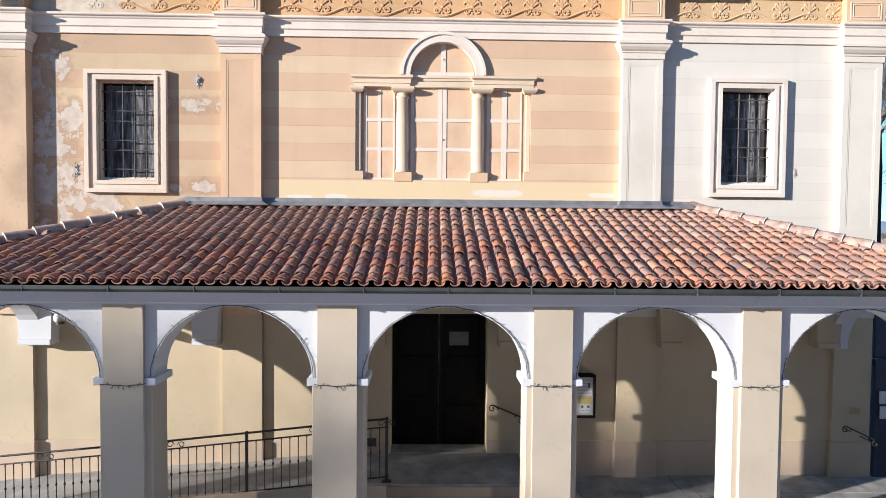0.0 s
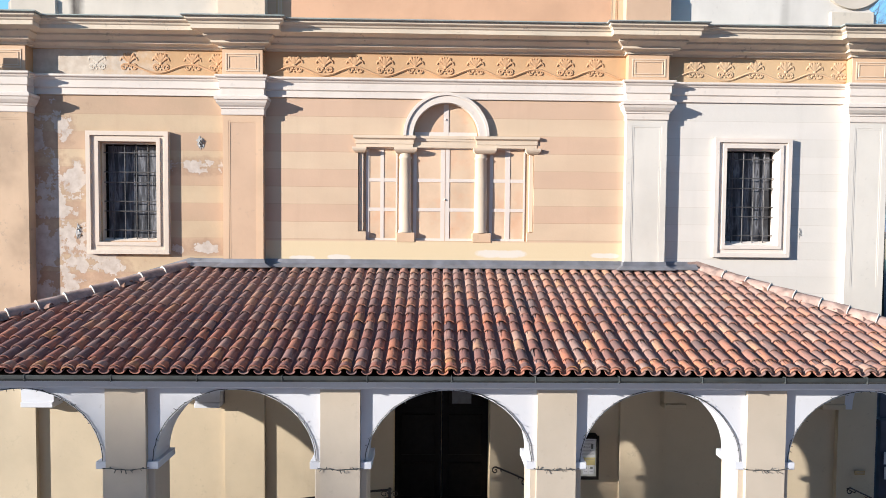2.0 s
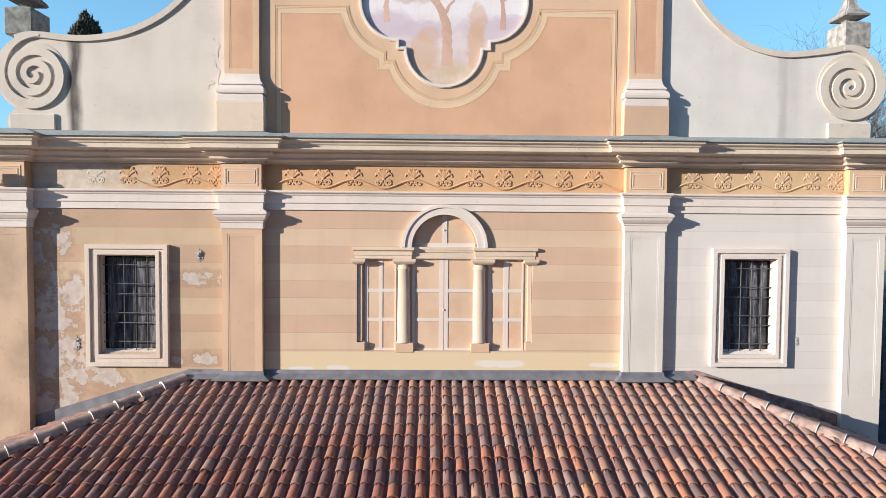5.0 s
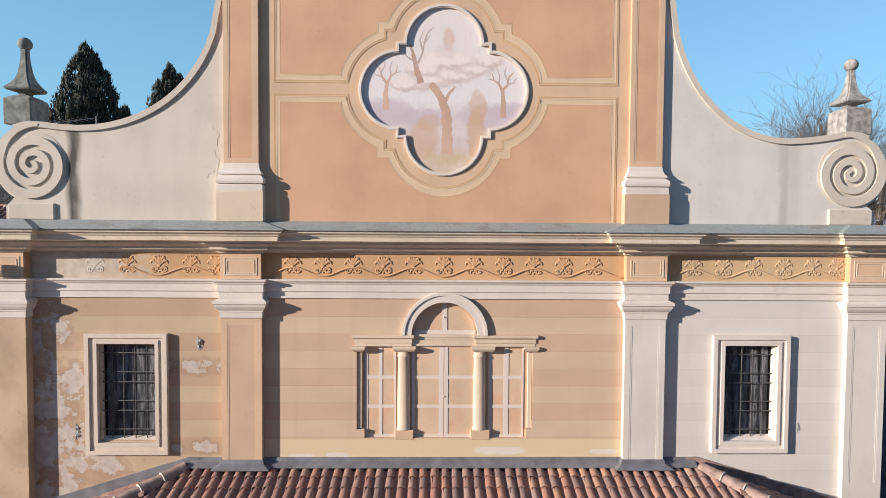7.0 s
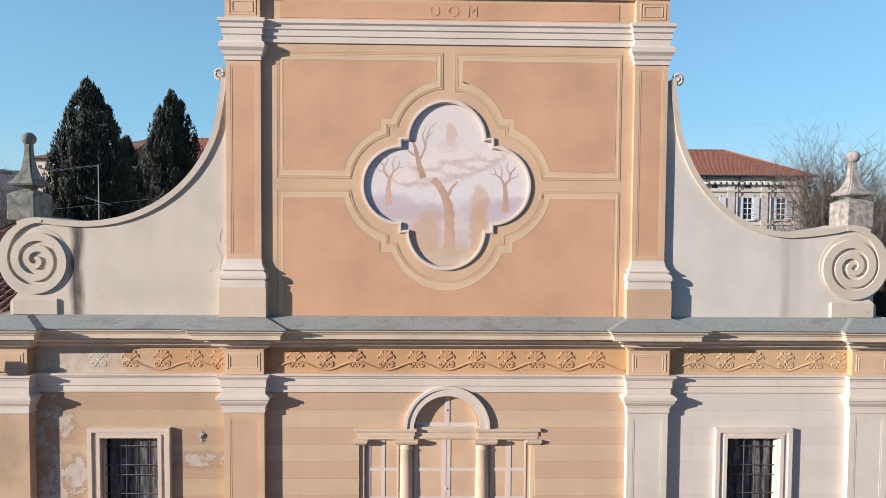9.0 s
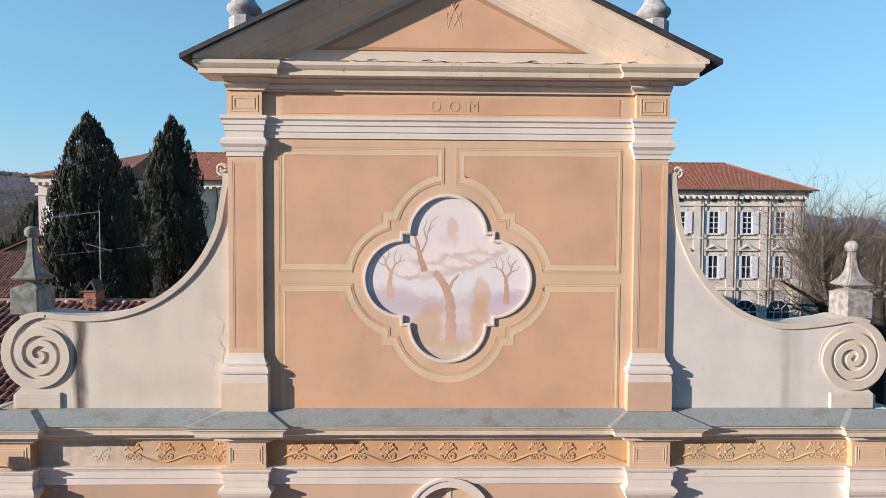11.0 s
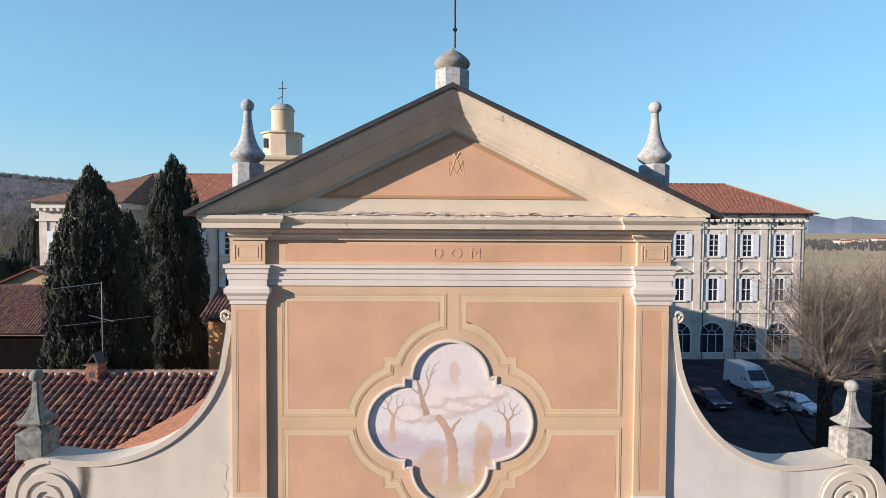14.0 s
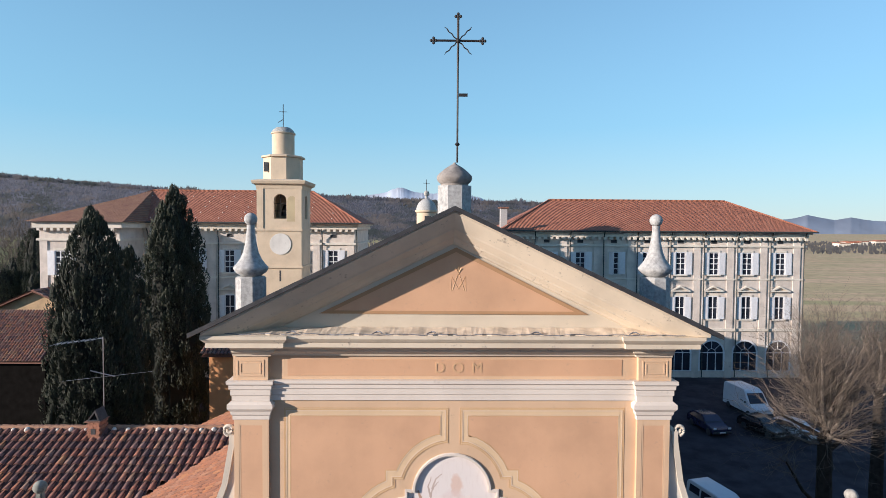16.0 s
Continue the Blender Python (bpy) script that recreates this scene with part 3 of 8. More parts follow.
for x in (4.79, 5.37, 5.96, 6.55, 7.12, 7.60):
    again("palmette", pal_pale, church, (x, -0.014, 9.555))


def flaked_frieze():
    m, nt, b = nodes_of("flaked_ochre_plaster")
    x = axis_of(nt, 0)
    worn = math_node(nt, "ADD", math_node(nt, "MULTIPLY", math_node(nt, "ADD", x, 5.7), -0.30), noise_of(nt, 3.0, 8, rough=0.65))
    tone = ramp(nt, noise_of(nt, 2.0, 5), [(0.3, toned((0.56, 0.34, 0.17))), (0.7, toned((0.64, 0.42, 0.22)))])
    bare = ramp(nt, noise_of(nt, 5.0, 6), [(0.3, toned((0.52, 0.42, 0.32))), (0.7, toned((0.72, 0.63, 0.52)))])
    c = mix(nt, ramp(nt, worn, [(0.40, 0.0), (0.76, 1.0)]), tone, bare)
    nt.links.new(c, b.inputs["Base Color"])
    b.inputs["Roughness"].default_value = 0.9
    bump(nt, b, noise_of(nt, 14, 5), 0.35, 0.01)
    return m


part("faded_frieze", boxed(-7.85, -4.28, -0.008, -0.0045, 9.315, 9.80), flaked_frieze(), church, "flaked ochre frieze, pale towards the corner")
part("faded_frieze", boxed(4.23, 7.75, -0.008, -0.0045, 9.315, 9.80), M["frieze_pale"], church, "faded ochre frieze")
for xa, xb in ((-6.15, -4.42), (-3.4, 3.40), (4.26, 7.7)):
    pts = []
    n = int((xb - xa) / 0.04)
    for k in range(n + 1):
        x = xa + (xb - xa) * k / n
        ph = (x - (-6.13 if xa < -5 else -2.93 if xa < 0 else 4.79)) / (1.25 if xa < -5 else 1.154 if xa < 0 else 1.166)
        pts.append((x, -0.008, 9.455 + 0.08 * math.cos(2 * math.pi * ph)))
    part("garland_relief", tube(nb(), pts, 0.021, 6), M["ornament"] if xa < 4 else M["ornament_pale"], church)


# ---------------------------------------------------------------- blind three-light window
ser = thing("blind_serlian_window", (0, 0, 6.2), "blind three-light arched window of cream columns with painted panes", "window")
REC = 0.085    # depth of the recess
part("backing", boxed(-1.75, 1.75, REC, 0.2, 6.1, 8.95), M["tan"], ser, "tan plaster filling")


def pane_paint():
    """Orange paint, faded to buff in patches, rosier towards the top of each light."""
    m = plaster("painted_orange_panes", (0.77, 0.555, 0.375), 0.10, 0.04)
    nt = m.node_tree
    b = nt.nodes["Principled BSDF"]
    c = b.inputs["Base Color"].links[0].from_socket
    c = mix(nt, ramp(nt, noise_of(nt, 2.6, 4), [(0.48, 0.0), (0.68, 0.6)]), c, (0.62, 0.345, 0.205))
    c = mix(nt, ramp(nt, noise_of(nt, 1.9, 3, stretch=(1, 1, 0.6)), [(0.5, 0.0), (0.7, 0.6)]), c, (0.62, 0.47, 0.32))
    nt.links.new(c, b.inputs["Base Color"])
    return m


panes = pane_paint()
muntin_white = plaster("white_muntin_paint", (0.80, 0.70, 0.615), 0.03, 0.04, dirt=0.1)


def painted_light(xs, zs):
    """White painted muntins round orange painted panes; xs and zs are pairs of edges of each pane."""
    for xa, xb in xs:
        for za, zb in zs:
            part("pane", boxed(xa - 0.004, xb + 0.004, REC - 0.006, REC - 0.0005, za - 0.004, zb + 0.004), panes, ser)
    x0, x1, z0, z1 = xs[0][0] - 0.06, xs[-1][1] + 0.03, zs[0][0] - 0.06, zs[-1][1]
    part("muntins", plate([rect(x0, x1, z0, z1 + 0.03)] + [rect(xa, xb, za, zb) for xa, xb in xs for za, zb in zs], REC - 0.014, REC - 0.0065), muntin_white, ser, "white painted muntins")


ROWS = [(6.275, 6.80), (6.865, 7.37), (7.435, 8.0)]
painted_light([(-1.50, -1.285), (-1.22, -0.985)], ROWS)
painted_light([(0.90, 1.14), (1.235, 1.50)], ROWS)
painted_light([(-0.585, -0.115), (0.055, 0.565)], ROWS)
part("meeting_line", boxed(-0.036, -0.026, REC - 0.0165, REC - 0.0145, 6.22, 8.03), M["pink_tan"], ser)
for z in (7.03, 8.58):
    part("knob", ball(nb(), -0.03, REC - 0.02, z, 0.018, 8), M["white_trim"], ser)
for sg in (-1, 1):
    pts = [(-0.02 + sg * 0.05, 8.335)] + [(-0.02 + sg * 0.605 * math.cos(radians(a)), 8.25 + 0.605 * math.sin(radians(a))) for a in (8, 20, 32, 45, 58, 70, 80, 85)]
    part("pane", plate([pts], REC - 0.006, REC - 0.0005), panes, ser)
fan = nb()
box(fan, -0.068, 0.03, REC - 0.016, REC - 0.0065, 8.255, 8.87)
box(fan, -0.62, 0.58, REC - 0.014, REC - 0.0065, 8.255, 8.333)
part("muntins", fan, muntin_white, ser)
# transom under the fanlight
part("transom", boxed(-0.64, 0.60, REC - 0.05, REC - 0.001, 8.02, 8.255), M["soft_trim"], ser)
for z0, z1, yf in ((8.20, 8.254, 0.010), (8.15, 8.199, 0.022), (8.03, 8.08, 0.026)):
    part("lintel_moulding", boxed(-0.64, 0.60, yf, REC - 0.051, z0, z1), M["soft_trim"], ser)
for cx in (-0.805, 0.665):
    c = part("column", lathe(nb(), cx, 0.0, [(0.135, 6.385), (0.135, 6.42), (0.118, 6.44), (0.122, 6.9), (0.116, 7.4), (0.106, 7.80), (0.125, 7.82), (0.125, 7.84), (0.106, 7.86), (0.106, 7.93)], 20), M["soft_trim"], ser, "smooth cream half-column")
    c.data.transform(Matrix.Translation((0, 0.055, 0)) @ Matrix.Diagonal((1, 0.62, 1, 1)))
    smooth(c)
for x0, x1 in ((-0.97, -0.61), (0.50, 0.87)):
    part("plinth", boxed(x0 + 0.004, x1 - 0.004, -0.012, REC - 0.001, 6.2, 6.384, bevel=0.006), M["tan"], ser)
# slim outer jambs
for x0, x1 in ((-1.705, -1.61), (1.60, 1.685)):
    part("jamb", boxed(x0, x1, 0.03, REC - 0.001, 6.41, 7.93, bevel=0.008), M["soft_trim"], ser)
for x0, x1 in ((-1.745, -0.655), (0.585, 1.735)):
    part("entablature", sweep([(x0, 0.08), (x0, -0.01), (x1, -0.01), (x1, 0.08)], [(-0.08, 8.025), (0.0, 8.025), (0.0, 8.085), (0.012, 8.09), (0.012, 8.165), (0.03, 8.18), (0.05, 8.195), (0.05, 8.245), (-0.08, 8.245)]), M["soft_trim"], ser, "short cream entablature")
for x0, x1 in ((-1.76, -1.60), (-0.965, -0.63), (0.565, 0.90), (1.575, 1.755)):
    part("capital", sweep([(x0, 0.08), (x0, -0.01), (x1, -0.01), (x1, 0.08)], [(-0.07, 7.915), (0.0, 7.915), (0.02, 7.93), (0.045, 7.96), (0.055, 7.985), (0.055, 8.022), (-0.07, 8.022)]), M["soft_trim"], ser)
ring = arc(-0.015, 8.246, 0.825, 0, 180, 32) + arc(-0.02, 8.246, 0.635, 180, 0, 32)
part("archivolt", plate([ring], -0.048, REC - 0.001), M["white_trim"], ser, "white semicircular archivolt")
ring = arc(-0.015, 8.246, 0.826, 0, 180, 32) + arc(-0.015, 8.246, 0.77, 180, 0, 32)
part("bead", plate([ring], -0.068, -0.0485), M["white_trim"], ser)


# ---------------------------------------------------------------- barred windows
def wavy_glass():
    """Old drawn glass, dusty; upright streaks in its colour stand for rippled shadows and folds."""
    m, nt, b = nodes_of("old_rippled_glass")
    run = noise_of(nt, 9.0, 4, stretch=(1.0, 1.0, 0.14), rough=0.6)
    dust = noise_of(nt, 3.0, 5)
    c = ramp(nt, run, [(0.38, (0.018, 0.019, 0.022)), (0.50, (0.07, 0.072, 0.08)), (0.58, (0.19, 0.195, 0.215)), (0.64, (0.045, 0.046, 0.05))])
    c = mix(nt, ramp(nt, dust, [(0.35, 0.0), (0.75, 0.3)]), c, (0.15, 0.15, 0.16))
    nt.links.new(c, b.inputs["Base Color"])
    b.inputs["Roughness"].default_value = 0.35
    b.inputs["Specular IOR Level"].default_value = 0.2
    bump(nt, b, run, 0.5, 0.02)
    return m


WINDOW_GLASS = wavy_glass()


def sill_slope(x0, x1, z):
    """A wedge of plaster rising towards the glass."""
    bm = nb()
    ends = [[bm.verts.new((x, y, zz)) for y, zz in ((0.03, z), (0.124, z), (0.124, z + 0.045))] for x in (x0, x1)]
    bm.faces.new(ends[0])
    bm.faces.new(ends[1][::-1])
    for i in range(3):
        j = (i + 1) % 3
        bm.faces.new((ends[0][i], ends[1][i], ends[1][j], ends[0][j]))
    bmesh.ops.recalc_face_normals(bm, faces=bm.faces[:])
    return bm


def barred_window(number, w, group, frame_paint):
    x0, x1, z0, z1 = w
    ob = thing("window_%d" % number, ((x0 + x1) / 2, 0, z0), "barred church window in a moulded cream frame", "window", group, "structure")
    m = 0.25
    fr = part("window_frame", plate([rect(x0 - m, x1 + m, z0 - m, z1 + m * 0.85), rect(x0 - 0.02, x1 + 0.02, z0 - 0.02, z1 + 0.02)], -0.055, 0.02), frame_paint, ob, "moulded cream frame")
    part("bead", plate([rect(x0 - m, x1 + m, z0 - m, z1 + m * 0.85), rect(x0 - m + 0.08, x1 + m - 0.08, z0 - m + 0.08, z1 + m * 0.85 - 0.08)], -0.085, -0.0555), frame_paint, fr)
    part("bead", plate([rect(x0 - 0.09, x1 + 0.09, z0 - 0.09, z1 + 0.09), rect(x0 - 0.02, x1 + 0.02, z0 - 0.02, z1 + 0.02)], -0.075, -0.0555), frame_paint, fr)
    part("reveal", plate([rect(x0 - 0.015, x1 + 0.015, z0 - 0.015, z1 + 0.015), rect(x0 + 0.012, x1 - 0.012, z0 + 0.012, z1 - 0.012)], 0.021, 0.148), frame_paint, ob)
    part("inner_sill", sill_slope(x0 + 0.014, x1 - 0.014, z0 + 0.013), frame_paint, ob)
    part("pane", boxed(x0 - 0.05, x1 + 0.05, 0.15, 0.17, z0 - 0.015, z1 + 0.015), WINDOW_GLASS, ob, "dusty dark glass")
    part("sash", plate([rect(x0 + 0.013, x1 - 0.013, z0 + 0.013, z1 - 0.013), rect(x0 + 0.05, x1 - 0.045, z0 + 0.06, z1 - 0.045)], 0.125, 0.147), M["wood_dark"], ob)
    for f in (0.155, 0.365, 0.575, 0.785):
        x = x0 + (x1 - x0) * (f + 0.02)
        part("bar", tube(nb(), [(x, 0.075, z0 - 0.01), (x, 0.075, z1 + 0.01)], 0.011, 6), M["grille"], ob)
    for z in (7.87, 7.50, 7.305, 6.94, 6.75, 6.385):
        part("bar", tube(nb(), [(x0 - 0.01, 0.065, z), (x1 + 0.01, 0.065, z)], 0.011, 6), M["grille"], ob)
    return ob


# broken patches of plaster
def scar(x, z, w, h, seed):
    rg = random.Random(seed)
    n = 26
    out = [(x + w * math.cos(2 * math.pi * k / n) * rg.uniform(0.55, 1.15), z + h * math.sin(2 * math.pi * k / n) * rg.uniform(0.55, 1.15)) for k in range(n)]
    part("plaster_scar", plate([out], -0.006, -0.001), M["pale_stone"], church, "broken plaster patch")
    for k in range(7):
        part("stone_lump", ball(nb(), x + rg.uniform(-0.5, 0.5) * w, -0.004, z + rg.uniform(-0.5, 0.5) * h, rg.uniform(0.22, 0.5) * w, 6), M["stone"], church)


scar(-4.72, 8.07, 0.085, 0.13, 1)
scar(-7.05, 6.35, 0.05, 0.16, 3)
scar(6.93, 6.45, 0.035, 0.10, 5)
barred_window(1, WIN_L, "barred facade windows", plaster("cream_frame_plaster", (0.76, 0.64, 0.52), 0.05, 0.08))
barred_window(2, WIN_R, "barred facade windows", M["white_trim"])

# ---------------------------------------------------------------- upper storey
UP_PLAN = [(-4.195, 0.5), (-4.195, -PIL), (-3.545, -PIL), (-3.545, 0), (3.475, 0), (3.475, -PIL), (4.105, -PIL), (4.105, 0.5)]
QC = (-0.062, 12.91)


def quatre(d, half=0.845, r=0.70):
    """Closed outline of the four-lobed field, grown outwards by d."""
    cx, cz = QC
    pts = []
    R = r + d
    s = half + d * 0.95
    foot = half - 0.142
    for k in range(4):
        # the lobe towards angle 90*k, then the square shoulder
        a = 90 * k
        ux, uz = round(math.cos(radians(a))), round(math.sin(radians(a)))
        px, pz = -uz, ux
        ang = math.degrees(math.acos(max(-1, min(1, (s - foot - 0.15) / R))))
        n = 18
        for i in range(n + 1):
            t = -ang + 2 * ang * i / n
            u = foot + 0.15 + R * math.cos(radians(t))
            v = R * math.sin(radians(t))
            pts.append((cx + ux * u + px * v, cz + uz * u + pz * v))
        sh = s
        pts.append((cx + ux * sh + px * sh, cz + uz * sh + pz * sh))
    return pts


for sz, zo in ((1, 16.872), (-1, Z_UP)):
    # the wall above and below the middle of the four-lobed field
    edge = sorted([p for p in quatre(0.0) if (p[1] - QC[1]) * sz > 1e-6], key=lambda p: math.atan2((p[1] - QC[1]) * sz, p[0] - QC[0]))
    reach = 0.853 + 0.70
    part("upper_wall", plate([[(4.105, zo), (4.105, QC[1]), (QC[0] + reach, QC[1])] + edge + [(QC[0] - reach, QC[1]), (-4.195, QC[1]), (-4.195, zo)]], 0, 0.5), M["tan"], church, "tan plaster frame of the upper storey")


def clip_panel(x0, x1, z0, z1, d, sx, sz):
    """The rectangle less the grown four-lobed field, for the corner (sx, sz)."""
    q = quatre(d)
    cx, cz = QC
    inner_x, inner_z = (x1 if sx < 0 else x0), (z0 if sz > 0 else z1)
    own = [(x, z) for x, z in q if (x - cx) * sx >= abs(inner_x - cx) - 1e-6 and (z - cz) * sz >= abs(inner_z - cz) - 1e-6]
    own.sort(key=lambda p: math.atan2((p[1] - cz) * sz, (p[0] - cx) * sx))
    own = [p for p in own if x0 <= p[0] <= x1 and z0 <= p[1] <= z1]
    first, last = own[0], own[-1]
    outer_x, outer_z = (x0 if sx < 0 else x1), (z1 if sz > 0 else z0)
    return [(outer_x, inner_z), (first[0], inner_z)] + own + [(inner_x, last[1]), (inner_x, outer_z), (outer_x, outer_z)]


BX, BZ0, BZ1 = 0.11, 12.82, 13.03
cream_band = plaster("yellow_band_plaster", (0.785, 0.57, 0.36), 0.05, 0.06)
mould = plaster("moulding_plaster", (0.70, 0.445, 0.235), 0.05, 0.06)
mould_pale = plaster("pale_moulding_plaster", (0.81, 0.62, 0.44), 0.05, 0.06)


def upper_panel(sx, d, inset):
    xi = BX + inset
    x0, x1 = (-3.27 + inset * 0.75, -0.03 - xi) if sx < 0 else (-0.03 + xi, 3.25 - inset * 0.75)
    return clip_panel(x0, x1, BZ1 + inset, 15.40 - inset, d, sx, 1)


def lower_panel(d, inset):
    """One wide panel below the field; its foot is hidden in the coping."""
    zi, zb = BZ0 - inset, 10.26 + inset * 0.3
    own = sorted([p for p in quatre(d) if p[1] < zi - 0.004], key=lambda p: math.atan2(p[1] - QC[1], p[0] - QC[0]))
    xl, xr = -3.27 + inset * 0.75, 3.25 - inset * 0.75
    return [(xl, zb), (xl, zi), (own[0][0], zi)] + own + [(own[-1][0], zi), (xr, zi), (xr, zb)]


LINES = ((0.265, 0.0, 0.016, mould), (0.297, 0.032, 0.014, mould), (0.315, 0.05, 0.02, mould_pale), (0.43, 0.135, 0.014, mould_pale), (0.448, 0.153, 0.016, mould))
for loop_of in (lambda d, i: upper_panel(-1, d, i), lambda d, i: upper_panel(1, d, i), lower_panel):
    part("panel_border", plate([loop_of(0.265, 0.0)], -0.0035, -0.001), cream_band, church)
    part("panel", plate([loop_of(0.465, 0.17)], -0.0055, -0.004), M["orange"], church, "orange plaster panel")
    for d0, i0, w, paint in LINES:
        part("panel_moulding", plate([loop_of(d0, i0), loop_of(d0 + w, i0 + w)], -0.0068, -0.004), paint, church)
part("field_rim", plate([quatre(0.065), quatre(0.0)], -0.024, 0.012), M["white_trim"], church, "white raised rim round the fresco")

# fresco in the four-lobed recess
fresco = thing("fresco", (0, 0.03, 11.2), "faded four-lobed fresco of clouds and trees in a recess", "fresco")


def fresco_material():
    """Faded lime paint: pale sky, rosy clouds, lilac hills, ochre ground and plain ochre shapes with soft edges."""
    m, nt, b = nodes_of("faded_fresco")
    wob = math_node(nt, "MULTIPLY", math_node(nt, "SUBTRACT", noise_of(nt, 5.0, 5), 0.5), 0.22)
    wob2 = math_node(nt, "MULTIPLY", math_node(nt, "SUBTRACT", noise_of(nt, 6.3, 5, stretch=(1, 1, 1.3)), 0.5), 0.22)
    x, z = math_node(nt, "ADD", axis_of(nt, 0), wob), math_node(nt, "ADD", axis_of(nt, 2), wob2)

    def oval(cx, cz, rx, rz, soft, strength):
        dx = math_node(nt, "POWER", math_node(nt, "ABSOLUTE", math_node(nt, "DIVIDE", math_node(nt, "SUBTRACT", x, cx), rx)), 2.0)
        dz = math_node(nt, "POWER", math_node(nt, "ABSOLUTE", math_node(nt, "DIVIDE", math_node(nt, "SUBTRACT", z, cz), rz)), 2.0)
        return ramp(nt, math_node(nt, "MULTIPLY", math_node(nt, "ADD", dx, dz), 0.5), [(0.5 - soft, strength), (0.5 + soft, 0.0)])
    h = math_node(nt, "DIVIDE", math_node(nt, "SUBTRACT", z, 11.2), 3.3)
    c = ramp(nt, h, [(0.0, (0.52, 0.39, 0.25)), (0.14, (0.55, 0.42, 0.28)), (0.20, (0.58, 0.48, 0.45)), (0.40, (0.63, 0.56, 0.55)), (0.46, (0.71, 0.67, 0.66)), (0.7, (0.70, 0.645, 0.62)), (1.0, (0.70, 0.64, 0.605))])
    c = mix(nt, ramp(nt, noise_of(nt, 2.2, 5), [(0.45, 0.0), (0.7, 0.5)]), c, (0.72, 0.65, 0.62))
    for cx, cz, rx, rz in ((-1.15, 12.50, 0.50, 0.26), (0.85, 12.42, 0.62, 0.24), (1.3, 12.55, 0.35, 0.16), (-0.45, 12.40, 0.55, 0.16)):
        c = mix(nt, oval(cx, cz, rx, rz, 0.22, 0.75), c, (0.52, 0.43, 0.47))
    for cx, cz, rx, rz in ((-0.62, 13.12, 0.36, 0.15), (-0.25, 13.22, 0.42, 0.17), (0.18, 13.28, 0.36, 0.15), (0.50, 13.42, 0.36, 0.15), (0.78, 13.52, 0.22, 0.11), (0.0, 13.52, 0.48, 0.14), (-0.48, 13.36, 0.30, 0.13), (-0.85, 13.06, 0.22, 0.10)):
        c = mix(nt, oval(cx + 0.02, cz - 0.05, rx * 1.12, rz * 1.15, 0.2, 0.75), c, (0.55, 0.43, 0.395))
        c = mix(nt, oval(cx, cz, rx, rz, 0.2, 0.92), c, (0.78, 0.68, 0.63))
    rose = (0.62, 0.44, 0.36)
    c = mix(nt, oval(0.02, 13.88, 0.13, 0.22, 0.18, 0.8), c, rose)
    c = mix(nt, oval(-0.04, 13.66, 0.20, 0.14, 0.25, 0.5), c, (0.64, 0.52, 0.50))
    ochre_ = (0.56, 0.36, 0.22)
    for cx, cz, rx, rz, k in ((-0.47, 11.96, 0.30, 0.36, 0.62), (-0.36, 12.30, 0.22, 0.16, 0.5), (0.56, 12.10, 0.17, 0.50, 0.72), (0.58, 12.55, 0.17, 0.34, 0.6)):
        c = mix(nt, oval(cx, cz, rx, rz, 0.16, k), c, ochre_)
    fold = ramp(nt, noise_of(nt, 9, 4, stretch=(2.2, 1, 0.5)), [(0.52, 0.0), (0.66, 0.10)])
    c = mix(nt, fold, c, (0.46, 0.36, 0.32))
    nt.links.new(c, b.inputs["Base Color"])
    b.inputs["Roughness"].default_value = 0.92
    bump(nt, b, noise_of(nt, 18, 4), 0.15, 0.004)
    return m


part("field_rim", plate([quatre(0.052), quatre(0.016)], -0.036, -0.0245), M["white_trim"], church)
part("painted_field", plate([quatre(0.03)], 0.020, 0.1), fresco_material(), fresco)
brown = plaster("faded_brown_paint", (0.70, 0.46, 0.34), 0.14, 0.05)
greyp = plaster("faded_grey_paint", (0.64, 0.52, 0.46), 0.12, 0.05)


STROKE = [0]


def ribbon(pts, widths):
    """A flat painted stroke on the recess wall."""
    L, R_ = [], []
    for i, (x, z) in enumerate(pts):
        a, b = pts[max(0, i - 1)], pts[min(len(pts) - 1, i + 1)]
        dx, dz = b[0] - a[0], b[1] - a[1]
        n = math.hypot(dx, dz) or 1
        w = widths[i] / 2
        L.append((x - dz / n * w, z + dx / n * w))
        R_.append((x + dz / n * w, z - dx / n * w))
    STROKE[0] += 1
    return plate([L + R_[::-1]], 0.0192 - 0.00003 * STROKE[0], 0.0198)


def stroke(pts, w0, w1, paint, seed):
    """A brushed limb: finely divided and a little uneven."""
    rg = random.Random(seed)
    out, ws = [], []
    n = 5 * (len(pts) - 1)
    for k in range(n + 1):
        f = k / 5
        i = min(len(pts) - 2, int(f))
        f -= i
        out.append((pts[i][0] * (1 - f) + pts[i + 1][0] * f + rg.uniform(-.006, .006), pts[i][1] * (1 - f) + pts[i + 1][1] * f))
        ws.append((w0 + (w1 - w0) * k / n) * rg.uniform(0.82, 1.15))
    part("painted_tree", ribbon(out, ws), paint, fresco)


